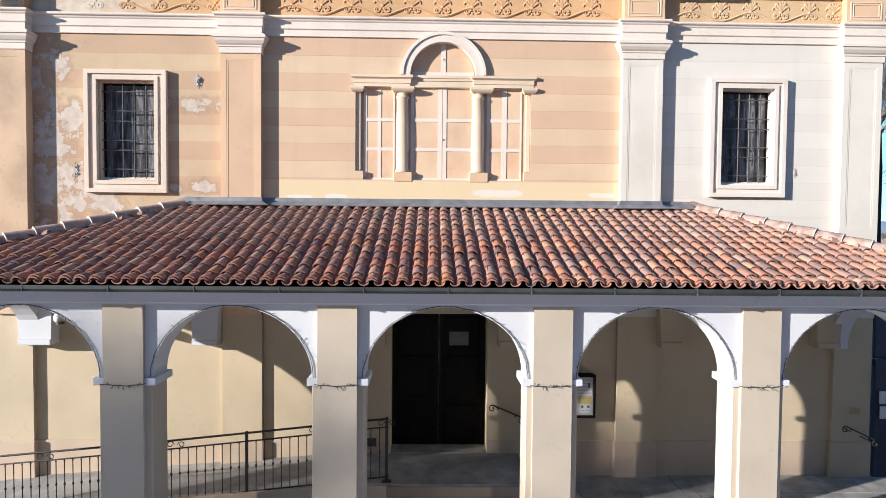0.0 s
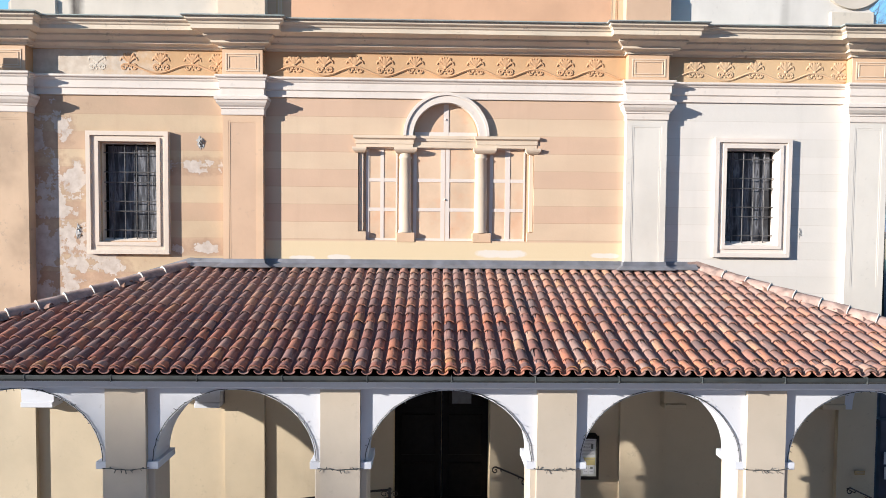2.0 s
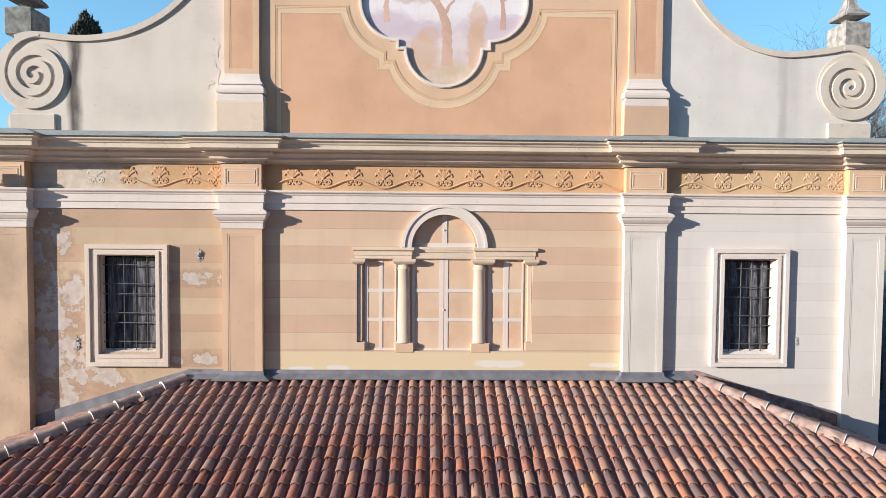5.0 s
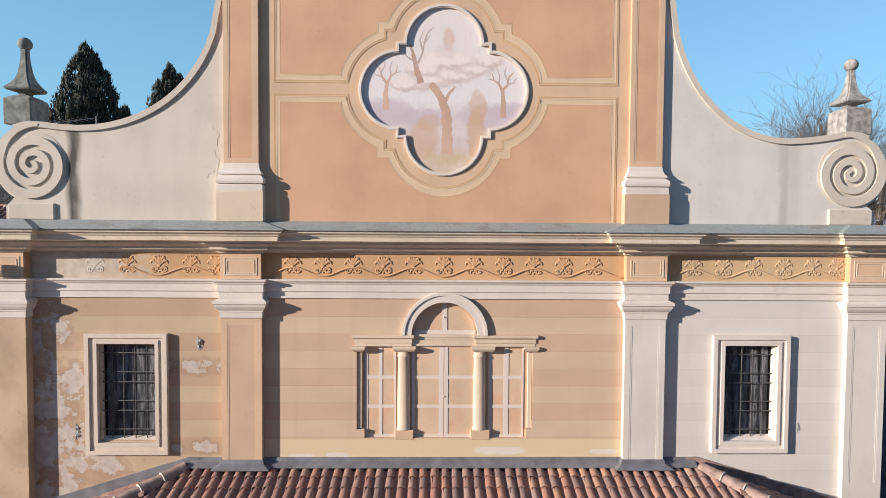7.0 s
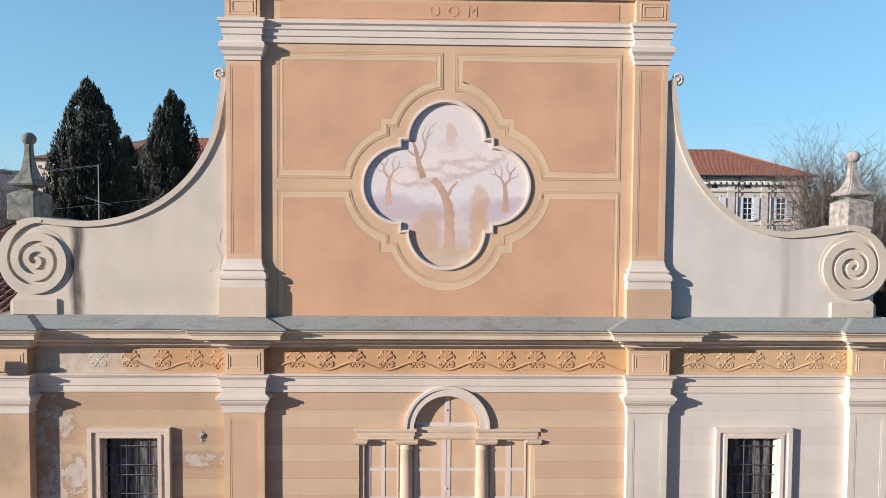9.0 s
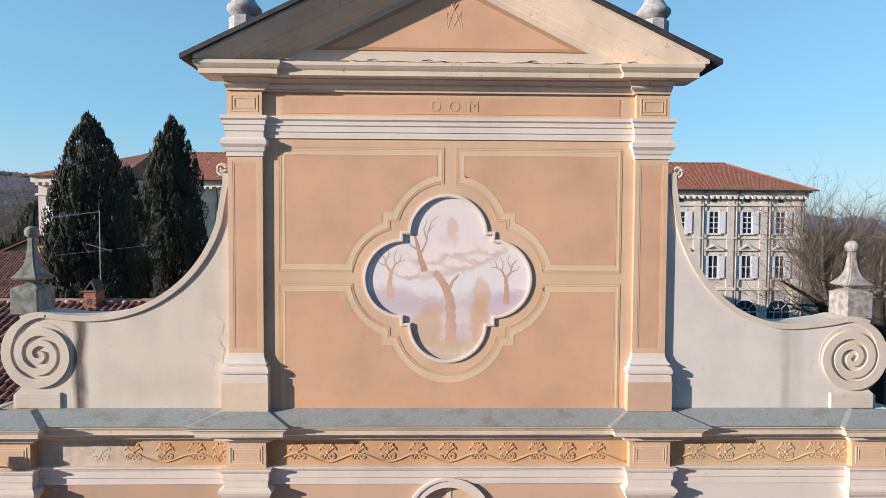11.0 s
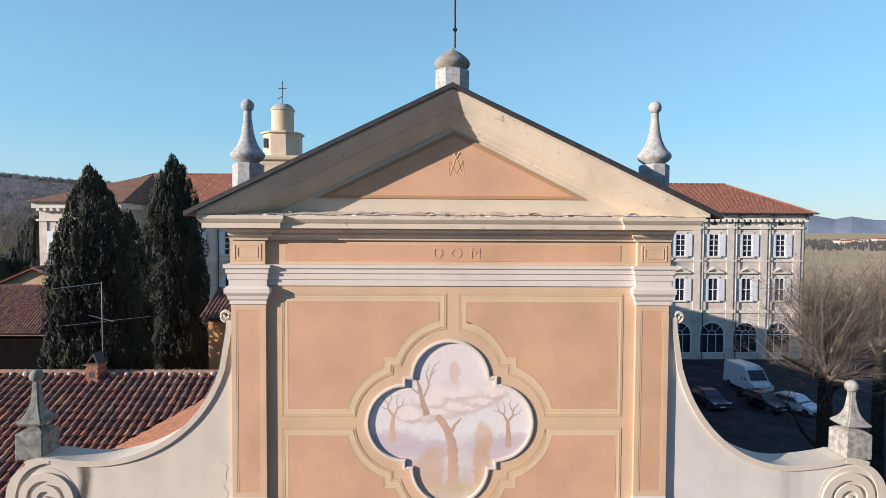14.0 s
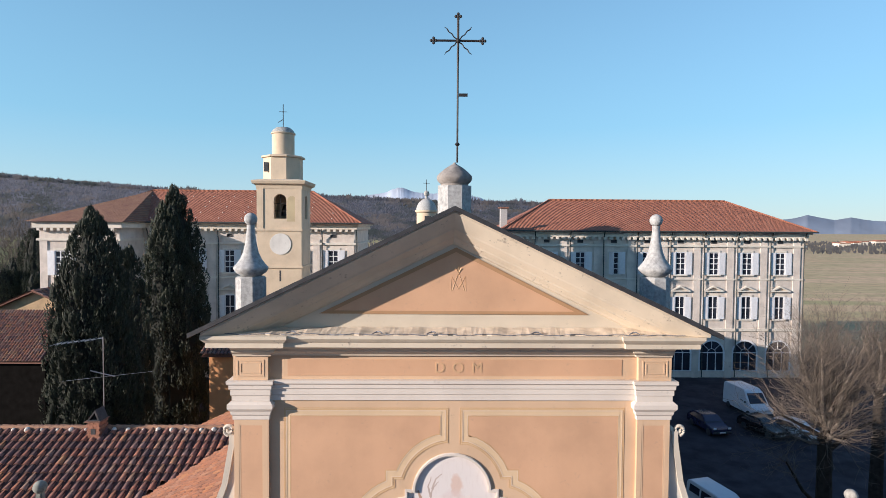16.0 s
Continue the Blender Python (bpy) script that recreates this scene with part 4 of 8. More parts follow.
stroke([(0.0, 11.72), (0.0, 12.2), (-0.02, 12.5), (-0.10, 12.75), (-0.22, 12.93), (-0.32, 13.03)], 0.22, 0.12, brown, 1)
stroke([(-0.05, 12.68), (0.03, 12.86), (0.16, 13.0)], 0.08, 0.03, brown, 2)
stroke([(-0.50, 13.05), (-0.60, 13.35), (-0.66, 13.62), (-0.72, 13.78)], 0.13, 0.03, brown, 3)
for k, pts in enumerate(([(-0.60, 13.35), (-0.48, 13.6), (-0.44, 13.82), (-0.32, 13.95)], [(-0.47, 13.65), (-0.52, 13.85), (-0.46, 14.05)], [(-0.62, 13.45), (-0.78, 13.55), (-0.82, 13.66)], [(-0.44, 13.8), (-0.38, 14.0), (-0.26, 14.1)])):
    stroke(pts, 0.045, 0.014, greyp, 10 + k)
for sx, dz in ((-1.16, 0.12), (1.06, 0.0)):
    stroke([(sx, 12.42 + dz), (sx * 1.01, 12.7 + dz), (sx * 0.985, 12.95 + dz)], 0.11, 0.07, brown, 20)
    bx, bz = sx * 0.985, 12.92 + dz
    for k, (path, w) in enumerate((([(0, 0), (-0.10, 0.12), (-0.12, 0.25), (-0.22, 0.36)], 0.055), ([(-0.11, 0.2), (-0.04, 0.33), (-0.07, 0.45)], 0.03), ([(-0.10, 0.12), (-0.22, 0.16), (-0.27, 0.25)], 0.03),
                                   ([(0, 0), (0.07, 0.14), (0.16, 0.20), (0.20, 0.34)], 0.05), ([(0.07, 0.14), (0.05, 0.28), (0.10, 0.42)], 0.03), ([(0.16, 0.20), (0.27, 0.22)], 0.025))):
        stroke([(bx + px * (1 if sx < 0 else -1), bz + pz) for px, pz in path], w, 0.012, brown if k in (0, 3) else greyp, 30 + k)

# pilasters of the upper storey
for x0, x1 in ((-4.195, -3.545), (3.475, 4.105)):
    pilaster(x0, x1, 11.5, 15.2, M["tan"], M["orange"], 0.09, foot=11.6, PIL=PIL)
    pl = [(x0, 0), (x0, -PIL), (x1, -PIL), (x1, 0)]
    part("pilaster_base", sweep(pl, [(-0.07, Z_UP), (0.11, Z_UP), (0.11, 10.955), (0.10, 10.968), (-0.07, 10.968)]), M["soft_trim"] if x0 < 0 else M["pink_tan"], church)
    part("base_moulding", sweep(pl, [(-0.07, 10.97), (0.10, 10.97), (0.10, 11.085), (0.08, 11.09), (0.08, 11.115), (0.11, 11.12), (0.118, 11.16), (0.11, 11.21), (0.085, 11.25), (0.055, 11.255), (0.055, 11.283), (0.075, 11.288), (0.075, 11.312), (0.04, 11.35), (0.015, 11.41), (0.0, 11.50), (-0.07, 11.50)]), M["white_trim"], church)
    part("capital", sweep(pl, [(-0.05, 15.2), (0.02, 15.2), (0.02, 15.27), (0.045, 15.3), (0.055, 15.36), (0.10, 15.42), (0.10, 15.5), (0.05, 15.548), (-0.05, 15.548)]), M["white_trim"], church)
    bl = part("frieze_block", boxed(x0, x1, -PIL - 0.022, -PIL - 0.006, 15.955, 16.40), M["tan"], church)
    fr = nb()
    for k, w in ((0.07, 0.025), (0.13, 0.02)):
        a, b, c, d = x0 + k, x1 - k, 15.96 + k * 0.9, 16.40 - k * 0.9
        yb, yf = -PIL - 0.022, -PIL - 0.030
        box(fr, a, b, yf, yb, c, c + w), box(fr, a, b, yf, yb, d - w, d), box(fr, a, a + w, yf, yb, c + w, d - w), box(fr, b - w, b, yf, yb, c + w, d - w)
    part("frame", fr, M["tan"], bl)
pieces(UP_PLAN, [(-0.05, 15.55), (0.03, 15.55), (0.03, 15.66), (0.05, 15.67), (0.05, 15.77), (0.075, 15.79), (0.075, 15.86), (0.11, 15.89), (0.11, 15.95), (-0.05, 15.95)], "architrave", M["white_trim"])
pieces(UP_PLAN, [(-0.05, 15.952), (0.004, 15.952), (0.004, 16.41), (-0.05, 16.41)], "frieze", M["tan"])
part("frieze_panel", boxed(-3.2, 3.18, -0.012, -0.006, 16.02, 16.33), M["orange"], church)
pieces(UP_PLAN[1:-1], [(-0.05, 16.412), (0.06, 16.412), (0.07, 16.45), (0.13, 16.49), (0.15, 16.51), (0.15, 16.545), (0.2, 16.58), (0.23, 16.6), (0.23, 16.622), (-0.05, 16.622)], "bed_moulding", M["cornice"])
pieces([(-4.195, 0.1)] + UP_PLAN[1:-1] + [(4.105, 0.1)], [(-0.05, 16.624), (0.25, 16.624), (0.38, 16.634), (0.38, 16.72), (0.41, 16.75), (0.45, 16.80), (0.45, 16.86), (-0.05, 16.88)], "cornice", M["cornice"])


def raised_text(word, x, z, size, y, material, parent):
    cu = bpy.data.curves.new("lettering", "FONT")
    cu.body, cu.size, cu.extrude, cu.align_x, cu.space_character = word, size, 0.004, "CENTER", 1.5
    tmp = new("lettering", cu)
    dg = bpy.context.evaluated_depsgraph_get()
    me = bpy.data.meshes.new_from_object(tmp.evaluated_get(dg))
    bpy.data.objects.remove(tmp)
    bm = nb()
    bm.from_mesh(me)
    bmesh.ops.rotate(bm, verts=bm.verts, matrix=Matrix.Rotation(radians(90), 3, "X"))
    bmesh.ops.translate(bm, verts=bm.verts, vec=(x, y, z))
    return part("lettering", bm, material, parent, "raised letters")


letters = plaster("letter_plaster", (0.70, 0.45, 0.26), 0.05, 0.05)
for ch, x in (("D", -0.31), ("O", 0.04), ("M", 0.40)):
    raised_text(ch, x, 16.08, 0.28, -0.014, letters, church)

# pediment
PED_Z, PED_A, PED_X, APEX_X = 16.87, 19.22, 4.85, -0.07
part("tympanum", plate([[(-4.19, 16.88), (4.10, 16.88), (APEX_X, 18.92)]], 0.0, 0.45), M["cream"], church, "cream plaster tympanum")
tri = [(-2.60, 17.205), (2.515, 17.20), (-0.016, 18.47)]
tin = [(-2.33, 17.262), (2.245, 17.257), (-0.016, 18.385)]
part("tympanum_panel", plate([tin], -0.012, -0.002), M["orange"], church)
part("tympanum_moulding", plate([tri, tin], -0.02, -0.002), plaster("brown_line_plaster", (0.50, 0.29, 0.15), 0.05, 0.05), church)
mono = nb()
for pts in ([(-0.14, 17.62), (-0.13, 17.9), (0, 17.66), (0.13, 17.9), (0.14, 17.62)], [(-0.12, 17.62), (0.0, 17.98), (0.12, 17.62)]):
    tube(mono, [(x, -0.009, z) for x, z in pts], 0.009, 5)
for a in (40, 90, 140):
    tube(mono, [(0, -0.010, 17.95), (0.07 * math.cos(radians(a)), -0.010, 17.95 + 0.16 * math.sin(radians(a)))], [0.008, 0.02], 5)
bmesh.ops.translate(mono, verts=mono.verts, vec=(0.03, 0, 0.02))
part("monogram", mono, letters, church, "raised monogram relief")


def rake(sx, profile, material, name, x_out=PED_X, z_out=PED_Z, z_top=PED_A, parent=None, label="", floor_z=0.0):
    """A run up the gable: profile of (out, down) where down is the upright drop below the rake line."""
    bm = nb()
    rows = []
    for x, z in ((sx * x_out, z_out), (APEX_X, z_top)):
        rows.append([bm.verts.new((x, -o, z - n)) for o, n in profile])
    k = len(profile)
    fs = [bm.faces.new((rows[0][i], rows[0][(i + 1) % k], rows[1][(i + 1) % k], rows[1][i])) for i in range(k)]
    fs += [bm.faces.new(rows[0]), bm.faces.new(rows[1][::-1])]
    bmesh.ops.recalc_face_normals(bm, faces=fs)
    if floor_z:
        cut = bmesh.ops.bisect_plane(bm, geom=bm.verts[:] + bm.edges[:] + bm.faces[:], plane_co=(0, 0, floor_z), plane_no=(0, 0, 1), clear_inner=True)
        bmesh.ops.holes_fill(bm, edges=[e for e in cut["geom_cut"] if isinstance(e, bmesh.types.BMEdge)])
    return part(name, bm, material, parent or church, label)


for sx in (-1, 1):
    rake(sx, [(0.56, 0.0), (0.56, 0.05), (0.54, 0.07), (0.36, 0.30), (0.345, 0.30), (0.33, 0.34), (0.20, 0.45), (0.185, 0.455), (0.17, 0.49), (0.08, 0.56), (0.065, 0.565), (0.05, 0.60), (0.0, 0.625), (-0.2, 0.625), (-0.2, 0.0)], M["cornice"], "raking_cornice", 4.62, 16.93, PED_A - 0.06, floor_z=16.868)
    rake(sx, [(0.63, -0.015), (0.63, 0.07), (-0.9, 0.07), (-0.9, -0.015)], M["slate"], "roof_edge", 4.83, 16.91, PED_A + 0.0, label="dark slate roof edge")

# lead dressing on the gable's level cornice, lifted and creased along its edge
rl = random.Random(12)
pts = [(-4.5 + 0.09 * k, -0.40 + rl.uniform(-.02, .02), 16.880 + 0.010 * math.sin(k * 0.7) + rl.uniform(-.005, .006)) for k in range(101)]
part("lead_edge", tube(nb(), pts, 0.009, 5), M["lead"], church, "creased lead edge")
lead_top = nb()
rows = [[lead_top.verts.new((x, y, z - 0.004)) for x, y, z in pts], [lead_top.verts.new((x, -0.01, 16.95 + 0.01 * math.sin(i * 1.1))) for i, (x, y, z) in enumerate(pts)], [lead_top.verts.new((x, -0.01, 16.86)) for x, y, z in pts], [lead_top.verts.new((x, y, 16.862)) for x, y, z in pts]]
for ra, rb0 in zip(rows, rows[1:] + rows[:1]):
    for i in range(100):
        lead_top.faces.new((ra[i], ra[i + 1], rb0[i + 1], rb0[i]))
bmesh.ops.recalc_face_normals(lead_top, faces=lead_top.faces[:])
part("lead_sheet", lead_top, simple("pale_weathered_lead", (0.68, 0.56, 0.43), 0.8, 0, 0.25, 5), church, "weathered sheet on the cornice top")
for k in range(5):
    x = -3.4 + 1.6 * k + rl.uniform(-.5, .5)
    part("lead_clip", tube(nb(), [(x - 0.09, -0.42, 16.90), (x, -0.36, 16.925), (x + 0.05, -0.38, 16.93), (x + 0.11, -0.41, 16.895)], [0.008, 0.016, 0.013, 0.006], 5), M["lead"], church)


# ---------------------------------------------------------------- volute wings
def wing_plaster(name, tone, streaks):
    """Cream plaster with dark rain tracks beside the scrolls."""
    m = plaster(name, tone, 0.06, 0.16, dirt=0.3)
    nt = m.node_tree
    b = nt.nodes["Principled BSDF"]
    c = b.inputs["Base Color"].links[0].from_socket
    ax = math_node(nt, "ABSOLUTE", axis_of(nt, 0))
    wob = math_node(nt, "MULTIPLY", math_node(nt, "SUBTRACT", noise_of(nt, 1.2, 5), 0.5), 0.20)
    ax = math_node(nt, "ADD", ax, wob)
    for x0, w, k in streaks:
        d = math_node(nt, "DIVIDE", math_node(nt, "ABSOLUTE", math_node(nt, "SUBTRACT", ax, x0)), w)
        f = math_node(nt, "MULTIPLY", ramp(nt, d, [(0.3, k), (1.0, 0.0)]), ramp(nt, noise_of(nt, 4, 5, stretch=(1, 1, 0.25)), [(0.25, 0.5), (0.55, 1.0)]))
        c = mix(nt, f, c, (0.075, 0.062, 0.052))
    nt.links.new(c, b.inputs["Base Color"])
    return m


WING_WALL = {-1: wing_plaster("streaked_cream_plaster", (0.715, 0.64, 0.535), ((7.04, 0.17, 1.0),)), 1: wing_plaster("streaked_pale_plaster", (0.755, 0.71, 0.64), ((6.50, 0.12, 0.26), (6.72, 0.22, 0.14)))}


def wing_top(sx, n=40):
    """Upper edge from the foot by the pilaster out to the scroll: (x, z) for a wing on that side."""
    cx, cz, a, b, p = (6.6, 14.93, 2.34, 2.89, 2.05) if sx > 0 else (6.95, 14.87, 2.67, 2.71, 2.1)
    pts = [(cx - a - 0.004, cz + 0.02), (cx - a, cz - 0.08)]
    for i in range(n + 1):
        u = 1.0 - 0.998 * (i / n) ** 0.8 if i < n else 0.0
        u = min(u, 0.9985)
        pts.append((cx - a * u, cz - b * (1 - u ** p) ** (1 / p)))
    zs = pts[-1][1]
    return pts + ([(6.85, zs + 0.015), (7.15, zs + 0.05), (7.45, zs + 0.095)] if sx > 0 else [(7.2, zs + 0.01), (7.4, zs + 0.03), (7.58, zs + 0.055)])


def offset_line(pts, d):
    out = []
    for i, p in enumerate(pts):
        a, b = pts[max(0, i - 1)], pts[min(len(pts) - 1, i + 1)]
        dx, dz = b[0] - a[0], b[1] - a[1]
        n = math.hypot(dx, dz)
        out.append((p[0] - dz / n * d, p[1] + dx / n * d))
    return out


def volute_wing(sx):
    w = thing("volute_wing", (sx * 6.2, 0.2, Z_UP), "cream scroll-ended volute wing with a rounded coping", "volute", "facade volutes")
    top = wing_top(sx)
    SX, SZ = 7.785, 11.41 if sx > 0 else 11.45
    round_ = [(SX + 0.72 * math.cos(radians(a)), SZ + 0.72 * math.sin(radians(a))) for a in range(100, -61, -10)]
    body = [(4.05, Z_UP), (8.30, Z_UP), (8.30, 10.66)] + round_[::-1] + top[::-1] + [(4.05, 14.9)]
    flip = lambda lp: [(sx * x, z) for x, z in lp]
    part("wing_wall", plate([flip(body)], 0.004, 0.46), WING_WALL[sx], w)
    rim = top + [(7.62, SZ + 0.765), (7.785, SZ + 0.775), (7.95, SZ + 0.755), (8.12, SZ + 0.70)]
    inner = offset_line(rim, -0.08)
    outer = offset_line(rim, 0.03)
    part("coping", plate([flip(outer + inner[::-1])], -0.036, 0.56), M["wing"], w, "projecting rounded coping")
    # scroll: disc, spiral rib and eye
    disc = [(SX + 0.62 * math.cos(a), SZ + 0.62 * math.sin(a)) for a in [2 * math.pi * i / 48 for i in range(48)]]
    part("scroll_disc", plate([flip(disc)], -0.003, 0.05), M["wing"], w)
    L, R_ = [], []
    turns, n = 3.1, 160
    for i in range(n + 1):
        t = i / n
        a = radians(100) - t * turns * 2 * math.pi
        r = 0.765 * (1 - t) ** 1.05 + 0.045 * t
        wd = (0.19 * (1 - t) + 0.085 * t) * min(1.0, 0.25 + i / 14)
        wd = min(wd, r - 0.004)
        L.append((SX + r * math.cos(a), SZ + r * math.sin(a)))
        R_.append((SX + (r - wd) * math.cos(a), SZ + (r - wd) * math.sin(a)))
    bm = nb()
    f, bk = [], []
    for i in range(n + 1):
        f.append((bm.verts.new((sx * L[i][0], -0.045, L[i][1])), bm.verts.new((sx * R_[i][0], -0.045, R_[i][1]))))
        bk.append((bm.verts.new((sx * L[i][0], 0.002, L[i][1])), bm.verts.new((sx * R_[i][0], 0.002, R_[i][1]))))
    for i in range(n):
        bm.faces.new((f[i][0], f[i + 1][0], f[i + 1][1], f[i][1]))
        bm.faces.new((f[i][0], bk[i][0], bk[i + 1][0], f[i + 1][0]))
        bm.faces.new((f[i][1], f[i + 1][1], bk[i + 1][1], bk[i][1]))
    bm.faces.new((f[0][0], f[0][1], bk[0][1], bk[0][0]))
    bm.faces.new((f[n][0], bk[n][0], bk[n][1], f[n][1]))
    bmesh.ops.recalc_face_normals(bm, faces=bm.faces[:])
    part("scroll", bm, M["wing"], w, "raised spiral scroll")
    part("plinth", boxed(sx * 7.38, sx * 8.24, -0.039, 0.5, Z_UP, 10.72, bevel=0.02), M["wing"], w)
    # little curl at the top
    c = nb()
    pts = []
    for k in range(26):
        a = radians(-80) + k / 25 * 2.6 * math.pi
        r = 0.11 * (1 - 0.75 * k / 25)
        pts.append((sx * (4.31 + r * math.cos(a)), 0.0, 14.97 + r * math.sin(a)))
    tube(c, pts, 0.034, 8)
    smooth(part("curl", c, M["wing"], w))
    return w


wing_left = volute_wing(-1)
volute_wing(1)
# old plaster skin lifting off beside the pilaster
for px, pz, w, hh, seed in ((-4.44, 12.0, 0.15, 0.20, 61), (-4.60, 11.32, 0.17, 0.11, 62), (-4.40, 11.5, 0.10, 0.24, 63)):
    rg = random.Random(seed)
    out = [(px + w * math.cos(0.3 * k) * rg.uniform(0.5, 1.15), pz + hh * math.sin(0.3 * k) * rg.uniform(0.5, 1.15)) for k in range(21)]
    part("peeling_plaster", plate([out], -0.0005, 0.003), WING_WALL[-1], wing_left, "lifted flake of old plaster")


# ---------------------------------------------------------------- stone finials
def finial(x, y, z, h, square, label, mt, wide=0.26):
    ob = thing("stone_finial", (x, y, z), label, "finial", "facade finials")
    if square:
        part("pedestal", boxed(x - wide, x + wide, y - wide, y + wide, z, z + 0.50, bevel=0.02), mt, ob)
        z1 = z + 0.50
        part("neck", lathe(nb(), x, y, [(wide * 1.3, z1 - 0.003), (wide * 0.95, z1 + 0.04), (0.14, z1 + 0.07)], 4, math.pi / 4), mt, ob)
        prof = [(0.13, 0.03), (0.12, 0.09), (0.15, 0.125), (0.34, 0.165), (0.365, 0.20), (0.34, 0.235), (0.27, 0.29), (0.19, 0.39), (0.135, 0.53), (0.105, 0.70), (0.088, 0.86), (0.085, 0.98)]
        sc = (h - 0.50) / 1.22
        bm = lathe(nb(), x, y, [(r, z1 + q * sc) for r, q in prof], 4, math.pi / 4)
        bmesh.ops.bevel(bm, geom=[e for e in bm.edges if abs(e.verts[0].co.z - e.verts[1].co.z) > 0.005], offset=0.022, segments=2, affect="EDGES")
        smooth(part("spire", bm, mt, ob), 35)
        smooth(part("ball", ball(nb(), x, y, z1 + 1.09 * sc, 0.125, 14), mt, ob))
    else:
        part("pedestal", lathe(nb(), x, y, [(0.285, z), (0.285, z + 0.63), (0.24, z + 0.66)], 8, math.pi / 8), mt, ob)
        z1 = z + 0.66
        prof = [(0.18, 0.0), (0.205, 0.02), (0.285, 0.075), (0.322, 0.13), (0.326, 0.165), (0.312, 0.195), (0.265, 0.245), (0.20, 0.34), (0.145, 0.47), (0.11, 0.62), (0.088, 0.78), (0.072, 0.92), (0.075, 1.0)]
        sc = (h - 0.66) / 1.23
        smooth(part("spire", lathe(nb(), x, y, [(r, z1 + q * sc) for r, q in prof], 16, math.pi / 16), mt, ob), 60)
        smooth(part("ball", ball(nb(), x, y, z1 + 1.11 * sc, 0.125, 14), mt, ob))
    return ob


finial(-8.06, 0.25, 12.20, 1.68, True, "grey-green lichened stone finial on a square pedestal", simple("mossy_grey_stone", (0.22, 0.225, 0.195), 0.9, 0, 0.5, 7, 0.6))
finial(7.93, 0.25, 12.16, 1.50, True, "pale lichened stone finial on a square pedestal", simple("blotched_pale_stone", (0.35, 0.33, 0.295), 0.9, 0, 0.45, 10, 0.6))
finial(-3.98, 0.30, 17.22, 1.88, False, "pale stone finial on an octagonal pedestal", M["pale_stone"])
finial(3.91, 0.30, 17.25, 1.88, False, "pale stone finial on an octagonal pedestal", M["pale_stone"])
apex = thing("apex_pedestal", (-0.05, 0.25, 19.05), "grey stone pedestal with a domed cap at the gable top", "pedestal")
part("shaft", lathe(nb(), -0.05, 0.25, [(0.345, 19.0), (0.345, 19.645)], 8, math.pi / 8), M["pale_stone"], apex)
smooth(part("cap", lathe(nb(), -0.05, 0.25, [(0.27, 19.645), (0.265, 19.68), (0.32, 19.73), (0.345, 19.79), (0.335, 19.84), (0.27, 19.91), (0.18, 19.985), (0.09, 20.04), (0.04, 20.07), (0.02, 20.10)], 16), simple("brown_grey_stone", (0.29, 0.26, 0.235), 0.9, 0, 0.4, 6, 0.6), apex, "domed stone cap"))
cross = thing("iron_cross", (0, 0.25, 20.13), "slender rusty iron cross with wavy rays on a tall pole", "cross")
part("pole", tube(nb(), [(0, 0.25, 20.1), (0, 0.25, 22.0)], 0.018, 8), M["iron"], cross)
part("upright", tube(nb(), [(0, 0.25, 22.0), (0, 0.25, 22.9)], 0.022, 8), M["iron"], cross)
part("arm", tube(nb(), [(-0.46, 0.25, 22.42), (0.46, 0.25, 22.42)], 0.022, 8), M["iron"], cross)
for cx, cz in ((-0.47, 22.42), (0.47, 22.42), (0, 22.88)):
    t = nb()
    for dx, dz in ((0, 0), (0.045, 0), (-0.045, 0), (0, 0.045), (0, -0.045)):
        ball(t, cx + dx, 0.25, cz + dz, 0.030, 8)
    part("trefoil", t, M["iron"], cross)
for a in (45, 135, 225, 315):
    pts = [(r * math.cos(radians(a)) + 0.008 * math.sin(r * 45) * math.sin(radians(a)), 0.25, 22.42 + r * math.sin(radians(a)) + 0.008 * math.sin(r * 45) * -math.cos(radians(a))) for r in [0.04 + 0.33 * i / 14 for i in range(15)]]
    part("ray", tube(nb(), pts, [0.012] * 12 + [0.010, 0.007, 0.003], 5), M["iron"], cross)
part("hub", ball(nb(), 0, 0.25, 22.42, 0.05, 8), M["iron"], cross)
part("vane", boxed(0.02, 0.19, 0.24, 0.255, 21.36, 21.42), M["iron"], cross)
part("ring", lathe(nb(), 0, 0.25, [(0.03, 20.42), (0.05, 20.45), (0.03, 20.48)], 10), M["iron"], cross)


# ---------------------------------------------------------------- nave and aisles behind the facade
nave = thing("nave", (0, 15, 0), "church nave and aisle body with clay tile roofs behind the facade", "church")
# nave is out of view; length and height set for its shadow on the yard
part("nave_wall", boxed(-4.0, 4.0, 0.5, 46.2, 0, 13.2), M["cream"], nave)
part("nave_roof", plate([[(-4.1, 13.22), (4.1, 13.22), (0, 14.7)]], 0.92, 46.3), M["tile_channel"], nave, "low clay tile nave roof")
part("aisle_wall", boxed(-12.3, -4.0, 0.5, 18.3, 0, 8.3), M["cream"], nave)

